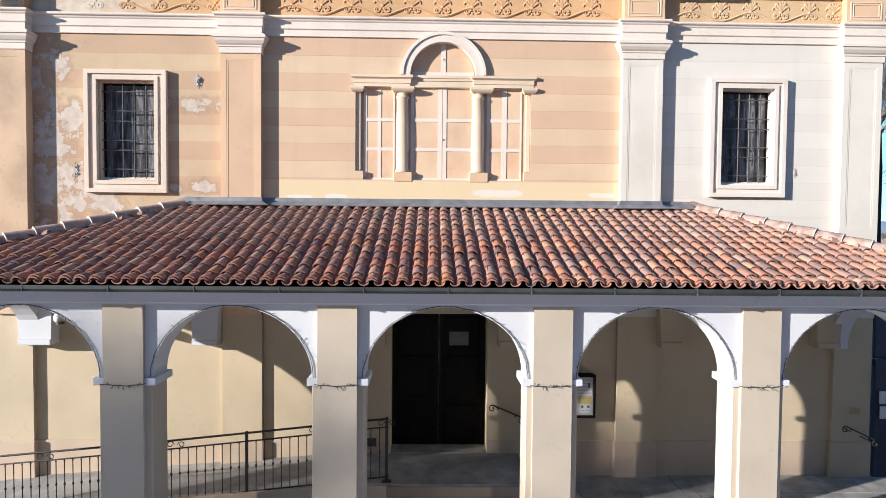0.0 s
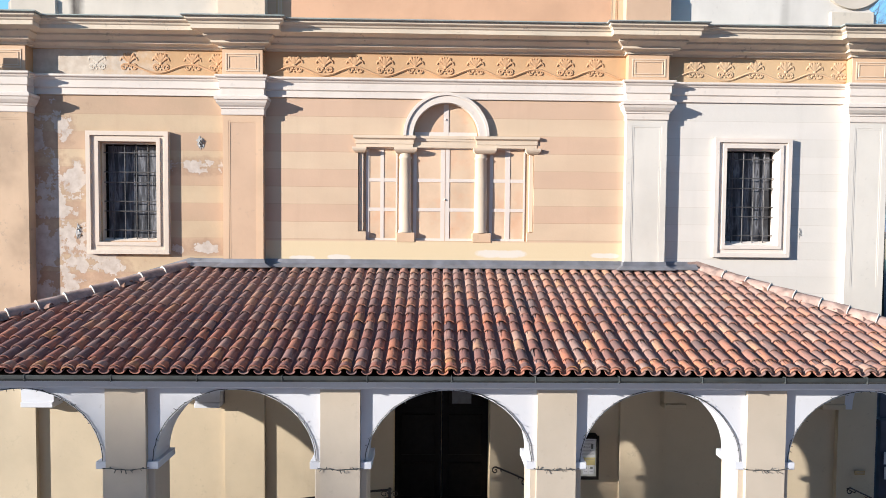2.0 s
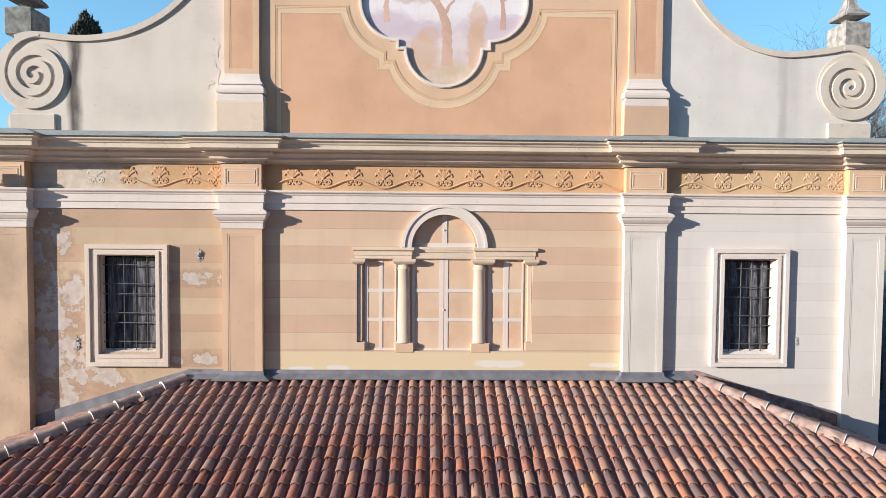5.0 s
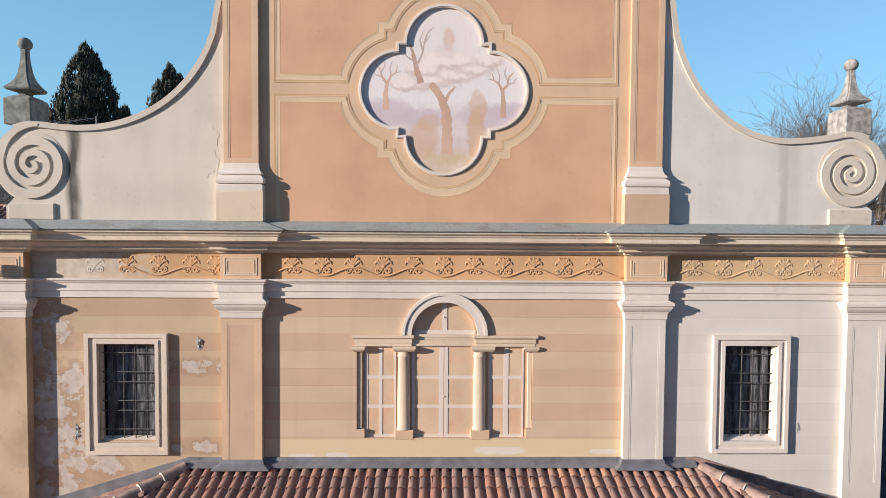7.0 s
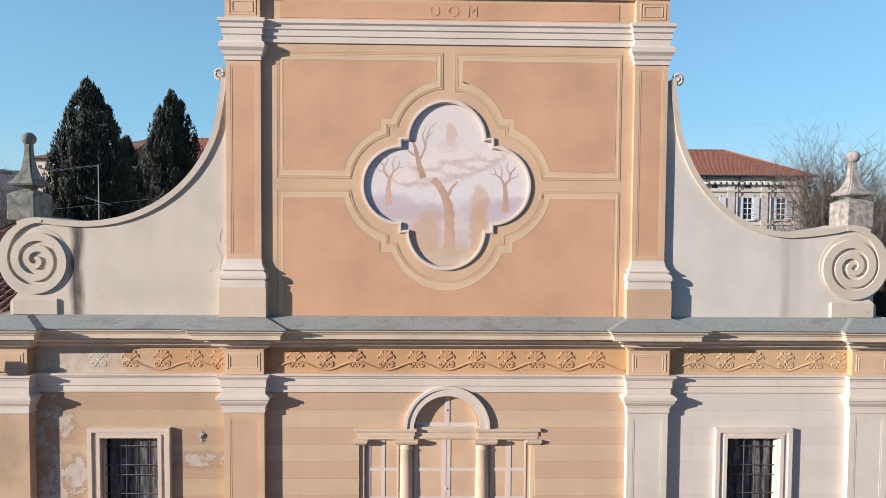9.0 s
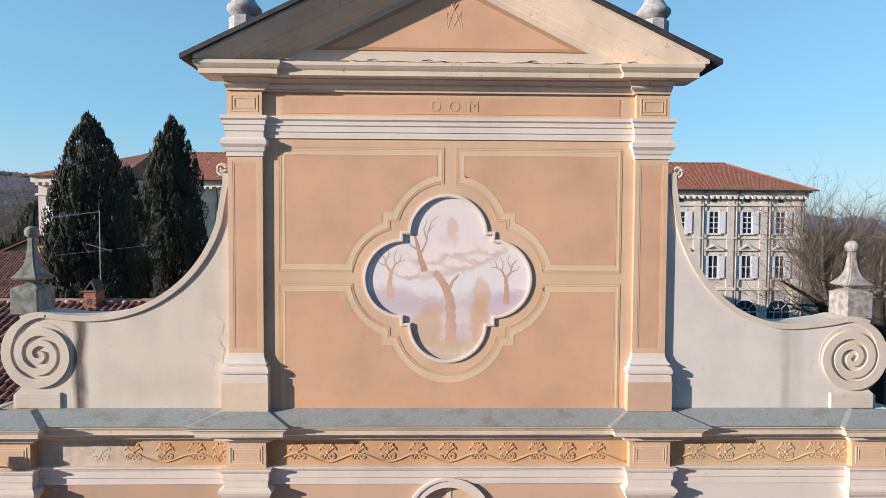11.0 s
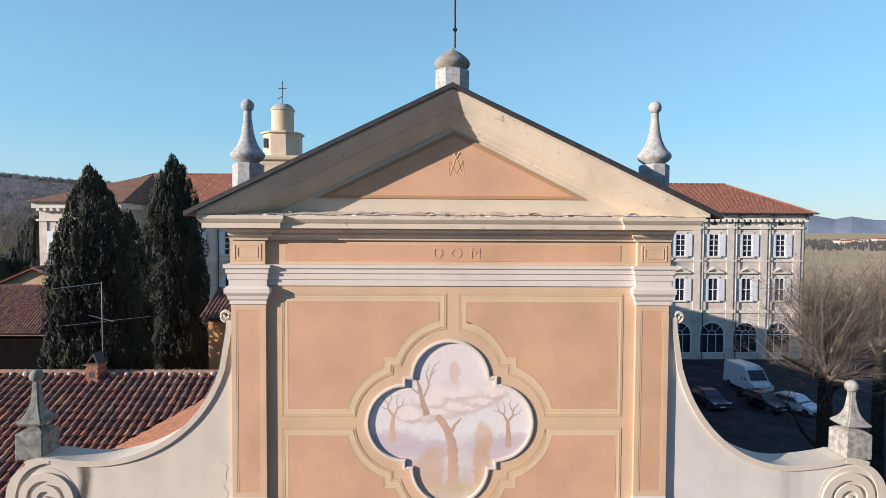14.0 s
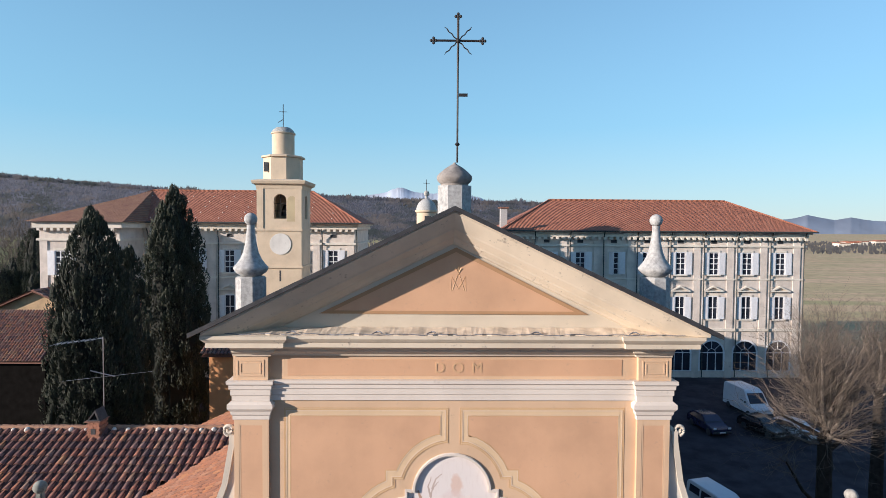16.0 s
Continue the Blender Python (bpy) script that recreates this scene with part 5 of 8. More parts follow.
# ---------------------------------------------------------------- portico
portico = thing("portico", (0, -2.7, 0), "five-arched church portico with beige piers and white spandrels", "portico")
PIERS = [-7.62, -4.585, -1.555, 1.545, 4.585, 7.62]
YF, YB = -2.93, -2.47     # front and back of the arcade
SPRING, ARCH_R = 3.06, 1.135
for x in PIERS:
    p = part("pier", boxed(x - 0.375, x + 0.375, YF, YB, -0.02, SPRING - 0.05, bevel=0.01), M["pier"], portico)
    part("pier_face", boxed(x - 0.285, x + 0.28, YF - 0.07, YF - 0.001, -0.02, 4.18), M["pier"], portico)
    for s in (-1, 1):
        bm = boxed(x + s * 0.284, x + s * 0.44, YF - 0.045, YB + 0.04, SPRING - 0.05, SPRING + 0.055, bevel=0.006)
        part("impost", bm, M["white_wall"], portico, "white impost block")
    part("impost_core", boxed(x - 0.375, x + 0.375, YF, YB, SPRING - 0.05, SPRING + 0.05), M["white_wall"], portico)
for i in range(5):
    a, b = PIERS[i], PIERS[i + 1]
    cx = (a + b) / 2
    r = (b - a) / 2 - 0.375
    loop = [(a, SPRING + 0.05), (a + 0.375, SPRING + 0.05)] + [(x, z) for x, z in arc(cx, SPRING + 0.05, r, 180, 0, 32, 1.035)][1:-1] + [(b - 0.375, SPRING + 0.05), (b, SPRING + 0.05), (b, 4.36), (a, 4.36)]
    part("spandrel", plate([loop], YF, YB), M["white_wall"], portico, "white limewashed spandrel")
# the ends beyond the outer piers, side arcades and cornice band
for s in (-1, 1):
    part("end_wall", boxed(s * 7.62, s * 7.995, YF, YB, SPRING + 0.05, 4.36), M["white_wall"], portico)
    side = nb()
    cy = -1.22
    lp = [(-2.47, 2.99), (-2.47, 4.36), (0, 4.36), (0, 2.99), (-0.14, 2.99)] + [(cy + 1.08 * math.cos(radians(t)), 2.99 + 1.05 * math.sin(radians(t))) for t in range(0, 181, 9)][1:-1] + [(-2.3, 2.99)]
    plate([lp], 0, 0.37, side)
    bmesh.ops.rotate(side, verts=side.verts, matrix=Matrix.Rotation(radians(90), 3, "Z"))
    bmesh.ops.translate(side, verts=side.verts, vec=(7.995 if s > 0 else -7.625, 0, 0))
    part("side_arch", side, M["white_wall"], portico)
part("cornice_band", sweep([(-8.0, 0), (-8.0, YF), (8.0, YF), (8.0, 0)], [(-0.3, 4.19), (0.075, 4.19), (0.09, 4.21), (0.09, 4.36), (0.14, 4.40), (-0.3, 4.40)]), M["white_wall"], portico, "white cornice band under the eaves")
part("spandrel_line", boxed(-7.99, 7.99, YF - 0.072, YF, 4.175, 4.189), M["white_wall"], portico)
ceil = boxed(-7.9, 7.9, YB, -0.001, 4.24, 4.34)
solo("ceiling", ceil, M["white_wall"], "white plastered portico ceiling", "ceiling", kind="structure")
# vault springers on the back wall
for x0, x1 in ((-8.0, -7.4), (-4.75, -4.28), (-1.45, -1.1), (1.1, 1.45), (4.23, 4.65), (7.3, 7.75)):
    part("springer_block", boxed(x0, x1, -0.30, -0.001, 3.03, 3.13, bevel=0.006), M["white_wall"] if x0 < -4 else M["yellow_wall"], portico)
    v = nb()
    rows = []
    for k in range(9):
        t = k / 8
        ins = 0.26 * (1 - math.cos(t * math.pi / 2))
        rows.append([v.verts.new((xx, yy, 3.132 + 1.11 * math.sin(t * math.pi / 2))) for xx, yy in ((x0 - ins, -0.002), (x1 + ins, -0.002), (x1 + ins, -0.27 - 0.7 * ins), (x0 - ins, -0.27 - 0.7 * ins))])
    for r0, r1 in zip(rows, rows[1:]):
        for k in range(4):
            v.faces.new((r0[k], r0[(k + 1) % 4], r1[(k + 1) % 4], r1[k]))
    v.faces.new(rows[0][::-1]), v.faces.new(rows[-1])
    bmesh.ops.recalc_face_normals(v, faces=v.faces[:])
    part("vault_springer", v, M["white_wall"] if x0 < -4 else M["yellow_wall"], portico, "plastered vault springer")
# back wall lining and dado inside the portico
for x0, x1 in ((-7.86, -4.27), (-3.48, -1.0), (0.9, 3.44), (4.22, 7.76)):
    part("back_wall", boxed(x0, x1, -0.012, -0.001, 1.12, 4.24), M["yellow_wall"], portico)
    part("dado", boxed(x0, x1, -0.028, -0.001, 0.05, 1.12, bevel=0.005), M["dado"], portico, "pinkish painted dado")
part("back_wall", boxed(-1.0, 0.9, -0.012, -0.001, 3.62, 4.24), M["yellow_wall"], portico)

# floor: stone slabs, platform by the door, ramp with kerb
floor = solo("floor", boxed(-8.6, 8.9, -3.4, -0.001, -0.3, 0.36), M["paving"], "grey stone portico floor", "floor", kind="structure")
rows_y = [(-3.38, -2.45), (-2.44, -1.6), (-1.59, -0.8), (-0.79, -0.03)]
rs = random.Random(4)
for y0, y1 in rows_y:
    x = 1.62
    while x < 8.85:
        w = rs.uniform(0.7, 1.15)
        x2 = min(8.88, x + w)
        ob = part("slab", boxed(x + 0.006, x2 - 0.006, y0 + 0.004, y1 - 0.004, 0.355, 0.418 + rs.uniform(-0.004, 0.004), bevel=0.006), M["paving"], floor)
        x = x2
plat = thing("door_platform", (0, -0.8, 0.36), "raised stone platform with a pinkish riser before the door", "step")
part("platform", boxed(-2.0, 1.5, -1.35, -0.03, 0.36, 0.80), M["dado"], plat)
part("tread", boxed(-2.0, 1.53, -1.39, -0.03, 0.80, 0.86, bevel=0.01), M["paving"], plat)
part("step", boxed(-1.0, 1.5, -1.75, -1.36, 0.36, 0.62, bevel=0.012), M["dado"], plat)
ramp_ob = thing("ramp", (-5, -0.8, 0.36), "grey stone access ramp with a low plastered kerb", "ramp")
rb = nb()
vs = [rb.verts.new(p) for p in ((-8.4, -1.62, 0.36), (-2.0, -1.62, 0.36), (-2.0, -0.03, 0.36), (-8.4, -0.03, 0.36), (-8.4, -1.62, 0.375), (-2.0, -1.62, 0.86), (-2.0, -0.03, 0.86), (-8.4, -0.03, 0.375))]
for f in ((0, 1, 5, 4), (1, 2, 6, 5), (2, 3, 7, 6), (3, 0, 4, 7), (4, 5, 6, 7), (3, 2, 1, 0)):
    rb.faces.new([vs[i] for i in f])
part("slope", rb, M["paving"], ramp_ob)
part("kerb", plate([[(-8.4, 0.3), (-0.95, 0.3), (-0.95, 0.98), (-2.0, 0.96), (-8.4, 0.46)]], -1.72, -1.60), M["dado"], ramp_ob)

# dark church door
door = thing("door_1", (-0.05, 0.3, 0.86), "tall dark wooden church door in deep shade", "door", kind="structure")
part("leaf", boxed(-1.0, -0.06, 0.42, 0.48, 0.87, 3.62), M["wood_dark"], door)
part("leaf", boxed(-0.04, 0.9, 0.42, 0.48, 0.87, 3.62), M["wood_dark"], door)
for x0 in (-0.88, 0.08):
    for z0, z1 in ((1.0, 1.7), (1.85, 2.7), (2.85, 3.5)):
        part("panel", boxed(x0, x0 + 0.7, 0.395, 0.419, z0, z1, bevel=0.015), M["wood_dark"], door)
part("threshold", boxed(-1.0, 0.9, -0.02, 0.5, 0.80, 0.872), M["paving"], door)
notice = solo("paper_notice", boxed(0.16, 0.55, 0.380, 0.384, 2.92, 3.2), simple("grey_notice_paper", (0.16, 0.16, 0.17), 0.8), "grey paper notice on the dark door", "paper")

# ---------------------------------------------------------------- portico roof
EAVE_Y, EAVE_Z = -3.42, 4.475
WALL_Z, Z_ROOF = Z_ROOF - 0.10, Z_ROOF - 0.20
SLOPE = math.atan2(Z_ROOF - EAVE_Z, -0.06 - EAVE_Y)
RUN = (-0.06 - EAVE_Y) / math.cos(SLOPE)
HIP_X = 4.92
EAVE_X = HIP_X + (-0.06 - EAVE_Y)
roof = thing("portico_roof", (0, -1.7, 4.5), "hipped portico roof of weathered curved clay tiles", "roof")


def coppo(name, length, r0, r1, th=0.014, seg=6):
    """A tapered half-barrel tile: local x across, y up the slope, z out; wide end at y = 0."""
    vs, fs = [], []
    for y, r in ((0, r0), (length, r1)):
        for rr in (r, r - th):
            for k in range(seg + 1):
                a = math.pi * k / seg
                vs.append((rr * math.cos(a), y, rr * math.sin(a) * 1.02))
    n = seg + 1
    for k in range(seg):
        fs.append((k, k + 1, 2 * n + k + 1, 2 * n + k))
        fs.append((n + k, 3 * n + k, 3 * n + k + 1, n + k + 1))
        fs.append((k, n + k, n + k + 1, k + 1))
        fs.append((2 * n + k, 2 * n + k + 1, 3 * n + k + 1, 3 * n + k))
    return np.array(vs), fs


T_LEN, T_EXP = 0.36, 0.272
TILE_V, TILE_F = coppo("tile", T_LEN, 0.089, 0.073, th=0.016)
TILE_V = TILE_V * np.array((1.0, 1.0, 0.93))


def from_arrays(name, verts, faces, material):
    me = bpy.data.meshes.new(name)
    me.from_pydata([tuple(v) for v in verts], [], faces)
    me.materials.append(material)
    for p in me.polygons:
        p.use_smooth = True
    me.update()
    return me


def sharpen(me):
    bm = nb()
    bm.from_mesh(me)
    for e in bm.edges:
        e.smooth = len(e.link_faces) == 2 and e.calc_face_angle(0) < radians(50)
    bm.to_mesh(me)
    bm.free()
    return me


tile_me = sharpen(from_arrays("tile", TILE_V, TILE_F, M["tile"]))


def tile_field(parent, origin, across, up, columns, pitch, keep, nearby, material, rng, lift=0.012, scale=1.0, channel=None, expo=T_EXP, vmax_=RUN, me=None, doubled=False):
    """Rows of cover tiles on a slope: origin at the eave, across and up unit vectors. keep(u, v): inside the slope; nearby(u): own objects."""
    across, up = Vector(across), Vector(up)
    nrm = across.cross(up)
    V, F, base = [], [], 0
    CV, CF = [], []
    for c in columns:
        u0 = c * pitch
        k, top_v = 0, 0.0
        first_v = None
        lean = rng.uniform(-0.008, 0.008)
        while True:
            v = k * expo * scale + rng.uniform(-0.012, 0.012) * (k > 0)
            if k > 200 or v > vmax_:
                break
            if not keep(u0, v):
                k += 1
                continue
            top_v = v
            first_v = v if first_v is None else first_v
            u = u0 + rng.uniform(-0.008, 0.008) + lean
            tilt = rng.uniform(-0.014, 0.026) + 0.056
            yaw = rng.uniform(-0.03, 0.03)
            a2 = (across * math.cos(yaw) + up * math.sin(yaw)).normalized()
            u2 = nrm.cross(a2)
            u2 = (u2 - nrm * tilt).normalized()
            n2 = a2.cross(u2)
            p = Vector(origin) + across * u + up * v + nrm * (lift + 0.03 + 0.006 * rng.random())
            m = Matrix((a2, u2, n2)).transposed().to_4x4()
            m.translation = p
            s = scale * rng.uniform(0.96, 1.05)
            if nearby(u0):
                ob = new("tile", me or tile_me)
                ob.parent = parent
                m.translation = p - root_place(parent)
                ob.matrix_basis = m @ Matrix.Diagonal((s, scale, s, 1))
            else:
                W = np.array(m)
                pts = (TILE_V * np.array((s, scale, s))) @ W[:3, :3].T + W[:3, 3]
                V.append(pts)
                F += [tuple(i + base for i in f) for f in TILE_F]
                base += len(TILE_V)
            if doubled and k == 0:
                W = np.array(m)
                pts = (TILE_V * np.array((s * 1.02, 0.36, s * 1.02))) @ W[:3, :3].T + np.array(p + up * 0.035 + nrm * 0.02)
                V.append(pts)
                F += [tuple(i + base for i in f) for f in TILE_F]
                base += len(TILE_V)
            k += 1
        # channel under the gap between two columns
        if top_v > (first_v or 0) + 0.05:
            uc = u0 + pitch / 2
            b0 = len(CV)
            hw = pitch * 0.30

            def trough(v, j, wide, deep):
                t = math.pi * (1 + j / 6)
                return tuple(Vector(origin) + across * (uc + wide * math.cos(t)) + up * v + nrm * (lift + scale * (0.088 + deep * math.sin(t))))

            for vv in ((first_v or 0) - 0.03, top_v + 0.2 * scale):
                CV.extend(trough(vv, j, hw, 0.046) for j in range(7))
            for j in range(6):
                CF.append((b0 + j, b0 + j + 1, b0 + 8 + j, b0 + 7 + j))
            if doubled:
                # thick front rim of the lowest channel tile
                b1 = len(CV)
                for j in range(7):
                    CV.extend(trough(v, j, hw + 0.013, 0.062) for v in ((first_v or 0) - 0.03, 0.1))
                for j in range(6):
                    CF.append((b1 + 2 * j, b1 + 2 * j + 2, b0 + j + 1, b0 + j))
                    CF.append((b1 + 2 * j, b1 + 2 * j + 1, b1 + 2 * j + 3, b1 + 2 * j + 2))
    off = np.array(root_place(parent))
    if V:
        ob = new("tiles", sharpen(from_arrays("tiles", np.vstack(V) - off, F, material)))
        ob.parent = parent
        tagged(ob, kind="stuff")
    if CV:
        ob = new("channel_tiles", from_arrays("channel_tiles", np.array(CV) - off, CF, channel or M["tile_channel"]))
        ob.parent = parent
        tagged(ob, kind="stuff")


MV, MF = coppo("mortar", 0.022, 0.090, 0.089, th=0.03)
mortar_me = from_arrays("mortar", MV, MF, M["pale"])
RIDGE_V, RIDGE_F = coppo("ridge", 0.44, 0.145, 0.125, th=0.016)
ridge_me = sharpen(from_arrays("ridge_tile", RIDGE_V, RIDGE_F, simple("weathered_ridge_clay", (0.37, 0.26, 0.215), 0.9, 0, 0.4, 7, 0.5)))
rng = random.Random(11)
PITCH = 0.2045
cs, sn = math.cos(SLOPE), math.sin(SLOPE)
tile_field(roof, (0, EAVE_Y, EAVE_Z), (1, 0, 0), (0, cs, sn), range(-41, 42), PITCH,
           lambda u, v: v < RUN - 0.05 and abs(u) < HIP_X + (RUN - v) * cs - 0.03, lambda u: abs(u + 0.1) < 2.3, M["tile_far"], rng, doubled=True, channel=M["tile_far"])
for s in (-1, 1):
    # side slopes beyond the hips
    tile_field(roof, (s * EAVE_X, EAVE_Y, EAVE_Z), (0, s, 0), (-s * cs, 0, sn), range(-0 if s > 0 else -16, 17 if s > 0 else 1), PITCH,
               lambda u, v: v < RUN - 0.05 and abs(u) > v * cs + 0.06, lambda u: False, M["tile_far"], rng)
    under = nb()
    for tri_ in (((0, EAVE_Y, EAVE_Z), (s * EAVE_X, EAVE_Y, EAVE_Z), (s * HIP_X, -0.06, Z_ROOF), (0, -0.06, Z_ROOF)), ((s * EAVE_X, EAVE_Y, EAVE_Z), (s * EAVE_X, -0.02, EAVE_Z), (s * HIP_X, -0.02, Z_ROOF))):
        f = under.faces.new([under.verts.new((x, y, z - 0.0)) for x, y, z in tri_])
    g = bmesh.ops.extrude_face_region(under, geom=under.faces[:])
    bmesh.ops.translate(under, verts=[e for e in g["geom"] if isinstance(e, bmesh.types.BMVert)], vec=(0, 0, -0.07))
    bmesh.ops.recalc_face_normals(under, faces=under.faces[:])
    part("decking", under, M["wood_dark"], roof)
    # hip ridge tiles
    a, b = Vector((s * EAVE_X, EAVE_Y, EAVE_Z + 0.07)), Vector((s * HIP_X, -0.06, Z_ROOF + 0.07))
    d = (b - a).normalized()
    n = int((b - a).length / 0.40)
    for k in range(n):
        p = a + d * (k * 0.40)
        side = d.cross(Vector((0, 0, 1))).normalized()
        up = side.cross(d)
        m = Matrix((side, (d - up * 0.05).normalized(), up)).transposed().to_4x4()
        m.translation = p - root_place(roof)
        ob = new("ridge_tile", ridge_me)
        ob.parent = roof
        ob.matrix_basis = m
        mo = new("mortar", mortar_me)
        mo.parent = roof
        mo.matrix_basis = m @ Matrix.Translation((0, 0.0, 0.002)) @ Matrix.Diagonal((1.64, 0.7, 1.64, 1))
    # lead flashing down the side slope against the wall
    part("flashing", plate([[(s * (HIP_X - 0.2), Z_ROOF - 0.02), (s * (HIP_X - 0.2), WALL_Z + 0.12), (s * HIP_X, WALL_Z + 0.14), (s * EAVE_X, EAVE_Z + 0.36), (s * EAVE_X, EAVE_Z)]], -0.03, -0.002), M["lead"] if s < 0 else ridge_me.materials[0], roof)
part("flashing", sweep([(-4.9, 0), (-4.25, 0), (-4.25, -PLO), (-3.49, -PLO), (-3.49, 0), (3.44, 0), (3.44, -PLO), (4.22, -PLO), (4.22, 0), (4.9, 0)], [(0.002, 5.74), (0.03, 5.74), (0.16, 5.70), (0.17, 5.715), (0.035, 5.785), (0.02, 5.86), (0.002, 5.86)]), M["lead"], roof, "grey lead flashing against the wall")
# gutter with brackets
gut = thing("gutter", (0, -3.5, 4.42), "weathered copper half-round gutter along the eaves", "gutter")
gp = [(0.0, 0.0), (0.012, -0.045), (0.05, -0.075), (0.09, -0.075), (0.125, -0.045), (0.135, 0.0), (0.145, 0.0), (0.14, -0.05), (0.095, -0.09), (0.045, -0.09), (0.0, -0.055), (-0.01, 0.0)]
part("trough", sweep([(-EAVE_X + 0.02, 0), (-EAVE_X + 0.02, EAVE_Y + 0.03), (EAVE_X - 0.02, EAVE_Y + 0.03), (EAVE_X - 0.02, 0)], [(u - 0.05, 4.49 + w) for u, w in gp]), M["copper"], gut)
part("fascia", sweep([(-EAVE_X + 0.1, 0), (-EAVE_X + 0.1, EAVE_Y + 0.1), (EAVE_X - 0.1, EAVE_Y + 0.1), (EAVE_X - 0.1, 0)], [(-0.3, 4.40), (0.0, 4.40), (0.0, 4.47), (-0.3, 4.47)]), M["white_wall"], gut)
for k in range(15):
    x = -7.9 + k * 1.13
    part("bracket", boxed(x - 0.007, x + 0.007, EAVE_Y - 0.068, EAVE_Y + 0.02, 4.405, 4.50, bevel=0.003), M["copper"], gut)


# ---------------------------------------------------------------- roofs behind the left wing
# brighter orange clay: the sunlit look of the aisle roof is in its colour
ORANGE_TILE = tile_material("sunlit_clay_tile_joined", False, 0.3, 0.4, mean=(0.42, 0.165, 0.068))
K = 0.47
KA = math.atan(K)
kc, ks = math.cos(KA), math.sin(KA)
low = thing("aisle_roof", (-8, 9, 8.3), "orange clay tile lean-to roof over the aisle", "roof")
tile_field(low, (-12.4, 0.6, 8.526), (0, -1, 0), (kc, 0, ks), range(-78, 0), 0.225,
           lambda u, v: (lambda x, y: (y < x + 18.6 or y > 4.0 - x))(-12.4 + v * kc, 0.6 - u), lambda u: False, ORANGE_TILE, random.Random(5), scale=1.15, vmax_=9.05)
dk = nb()
f = dk.faces.new([dk.verts.new(p) for p in ((-12.5, 0.55, 8.47), (-4.0, 0.55, 12.46), (-4.0, 18.2, 12.46), (-12.5, 18.2, 8.47))])
g = bmesh.ops.extrude_face_region(dk, geom=[f])
bmesh.ops.translate(dk, verts=[e for e in g["geom"] if isinstance(e, bmesh.types.BMVert)], vec=(0, 0, -0.15))
bmesh.ops.recalc_face_normals(dk, faces=dk.faces[:])
part("decking", dk, M["tile_channel"], low)

tr = thing("transept_roof", (-13, 11.3, 8), "old dark clay tile roof with a mortared ridge", "roof")
tile_field(tr, (-13.0, 4.6, 5.64 + K * 4.6), (1, 0, 0), (0, kc, ks), range(-26, 20), 0.29,
           lambda u, v: 4.6 + v * kc > u - 13.0 + 18.45, lambda u: False, M["tile_dark"], random.Random(6), scale=1.36, vmax_=7.05, channel=M["tile_gap"])
body = nb()
secs = []
for x in (-20.6, -7.2):
    secs.append([body.verts.new((x, y, z)) for y, z in ((4.5, 0.3), (4.5, 5.64 + K * 4.5 - 0.05), (11.3, 10.90), (18.0, 10.90 - K * 6.7), (18.0, 0.3))])
for i in range(5):
    body.faces.new((secs[0][i], secs[0][(i + 1) % 5], secs[1][(i + 1) % 5], secs[1][i]))
body.faces.new(secs[0][::-1]), body.faces.new(secs[1])
bmesh.ops.recalc_face_normals(body, faces=body.faces[:])
part("transept_body", body, M["tile_channel"], tr)
rt = random.Random(8)
for k in range(24):
    x = -20.4 + k * 0.55
    c, fc = coppo("ridge", 0.6, 0.17, 0.15, seg=6)
    pts = [(x + p[1], 11.3 + p[0], 10.93 + p[2] + rt.uniform(-0.012, 0.012)) for p in c]
    bm = nb()
    vv = [bm.verts.new(p) for p in pts]
    for q in fc:
        bm.faces.new([vv[i] for i in q])
    part("ridge_tile", bm, M["tile_dark"], tr)
    lump = ball(nb(), x + rt.uniform(-0.04, 0.04), 11.12, 10.96, rt.uniform(0.06, 0.12), 8)
    part("mortar", lump, M["pale"], tr)
# chimney with a tile gable, and the aerial on it
chim = thing("brick_chimney", (-13.35, 11.0, 10.7), "small red brick chimney with a tile cap", "chimney")
brick = simple("red_brick", (0.36, 0.16, 0.10), 0.9, 0, 0.35, 8, 0.4)
for k in range(8):
    for i in range(2):
        for sy in (0, 1):
            x0 = -13.50 + i * 0.225 + (0.03 if k % 2 else 0)
            part("brick", boxed(x0, x0 + 0.215, 10.72 + sy * 0.30, 11.0 + sy * 0.30, 10.72 + k * 0.083, 10.795 + k * 0.083), brick, chim)
part("flue", boxed(-13.36, -13.18, 10.713, 10.719, 10.93, 11.14), M["slate"], chim)
part("cap_slab", boxed(-13.58, -12.98, 10.68, 11.36, 11.39, 11.43, bevel=0.01), M["tile_channel"], chim)
gb = plate([[(-13.52, 11.432), (-13.03, 11.432), (-13.20, 11.86)], [(-13.44, 11.47), (-13.11, 11.47), (-13.22, 11.74)]], 10.74, 11.3)
part("gable", gb, M["slate"], chim)
aer = thing("television_aerial", (-13.3, 11.5, 11.0), "thin metal television aerial mast", "aerial")
steel = simple("grey_steel", (0.45, 0.45, 0.46), 0.4, 0.8, 0.1, 10)
part("mast", tube(nb(), [(-13.3, 11.5, 10.9), (-13.3, 11.5, 14.5)], 0.02, 6), steel, aer)
part("boom", tube(nb(), [(-13.75, 11.4, 13.2), (-12.9, 11.6, 12.92)], 0.022, 5), steel, aer)
part("boom", tube(nb(), [(-15.2, 11.5, 14.2), (-13.3, 11.5, 14.45)], 0.009, 5), steel, aer)
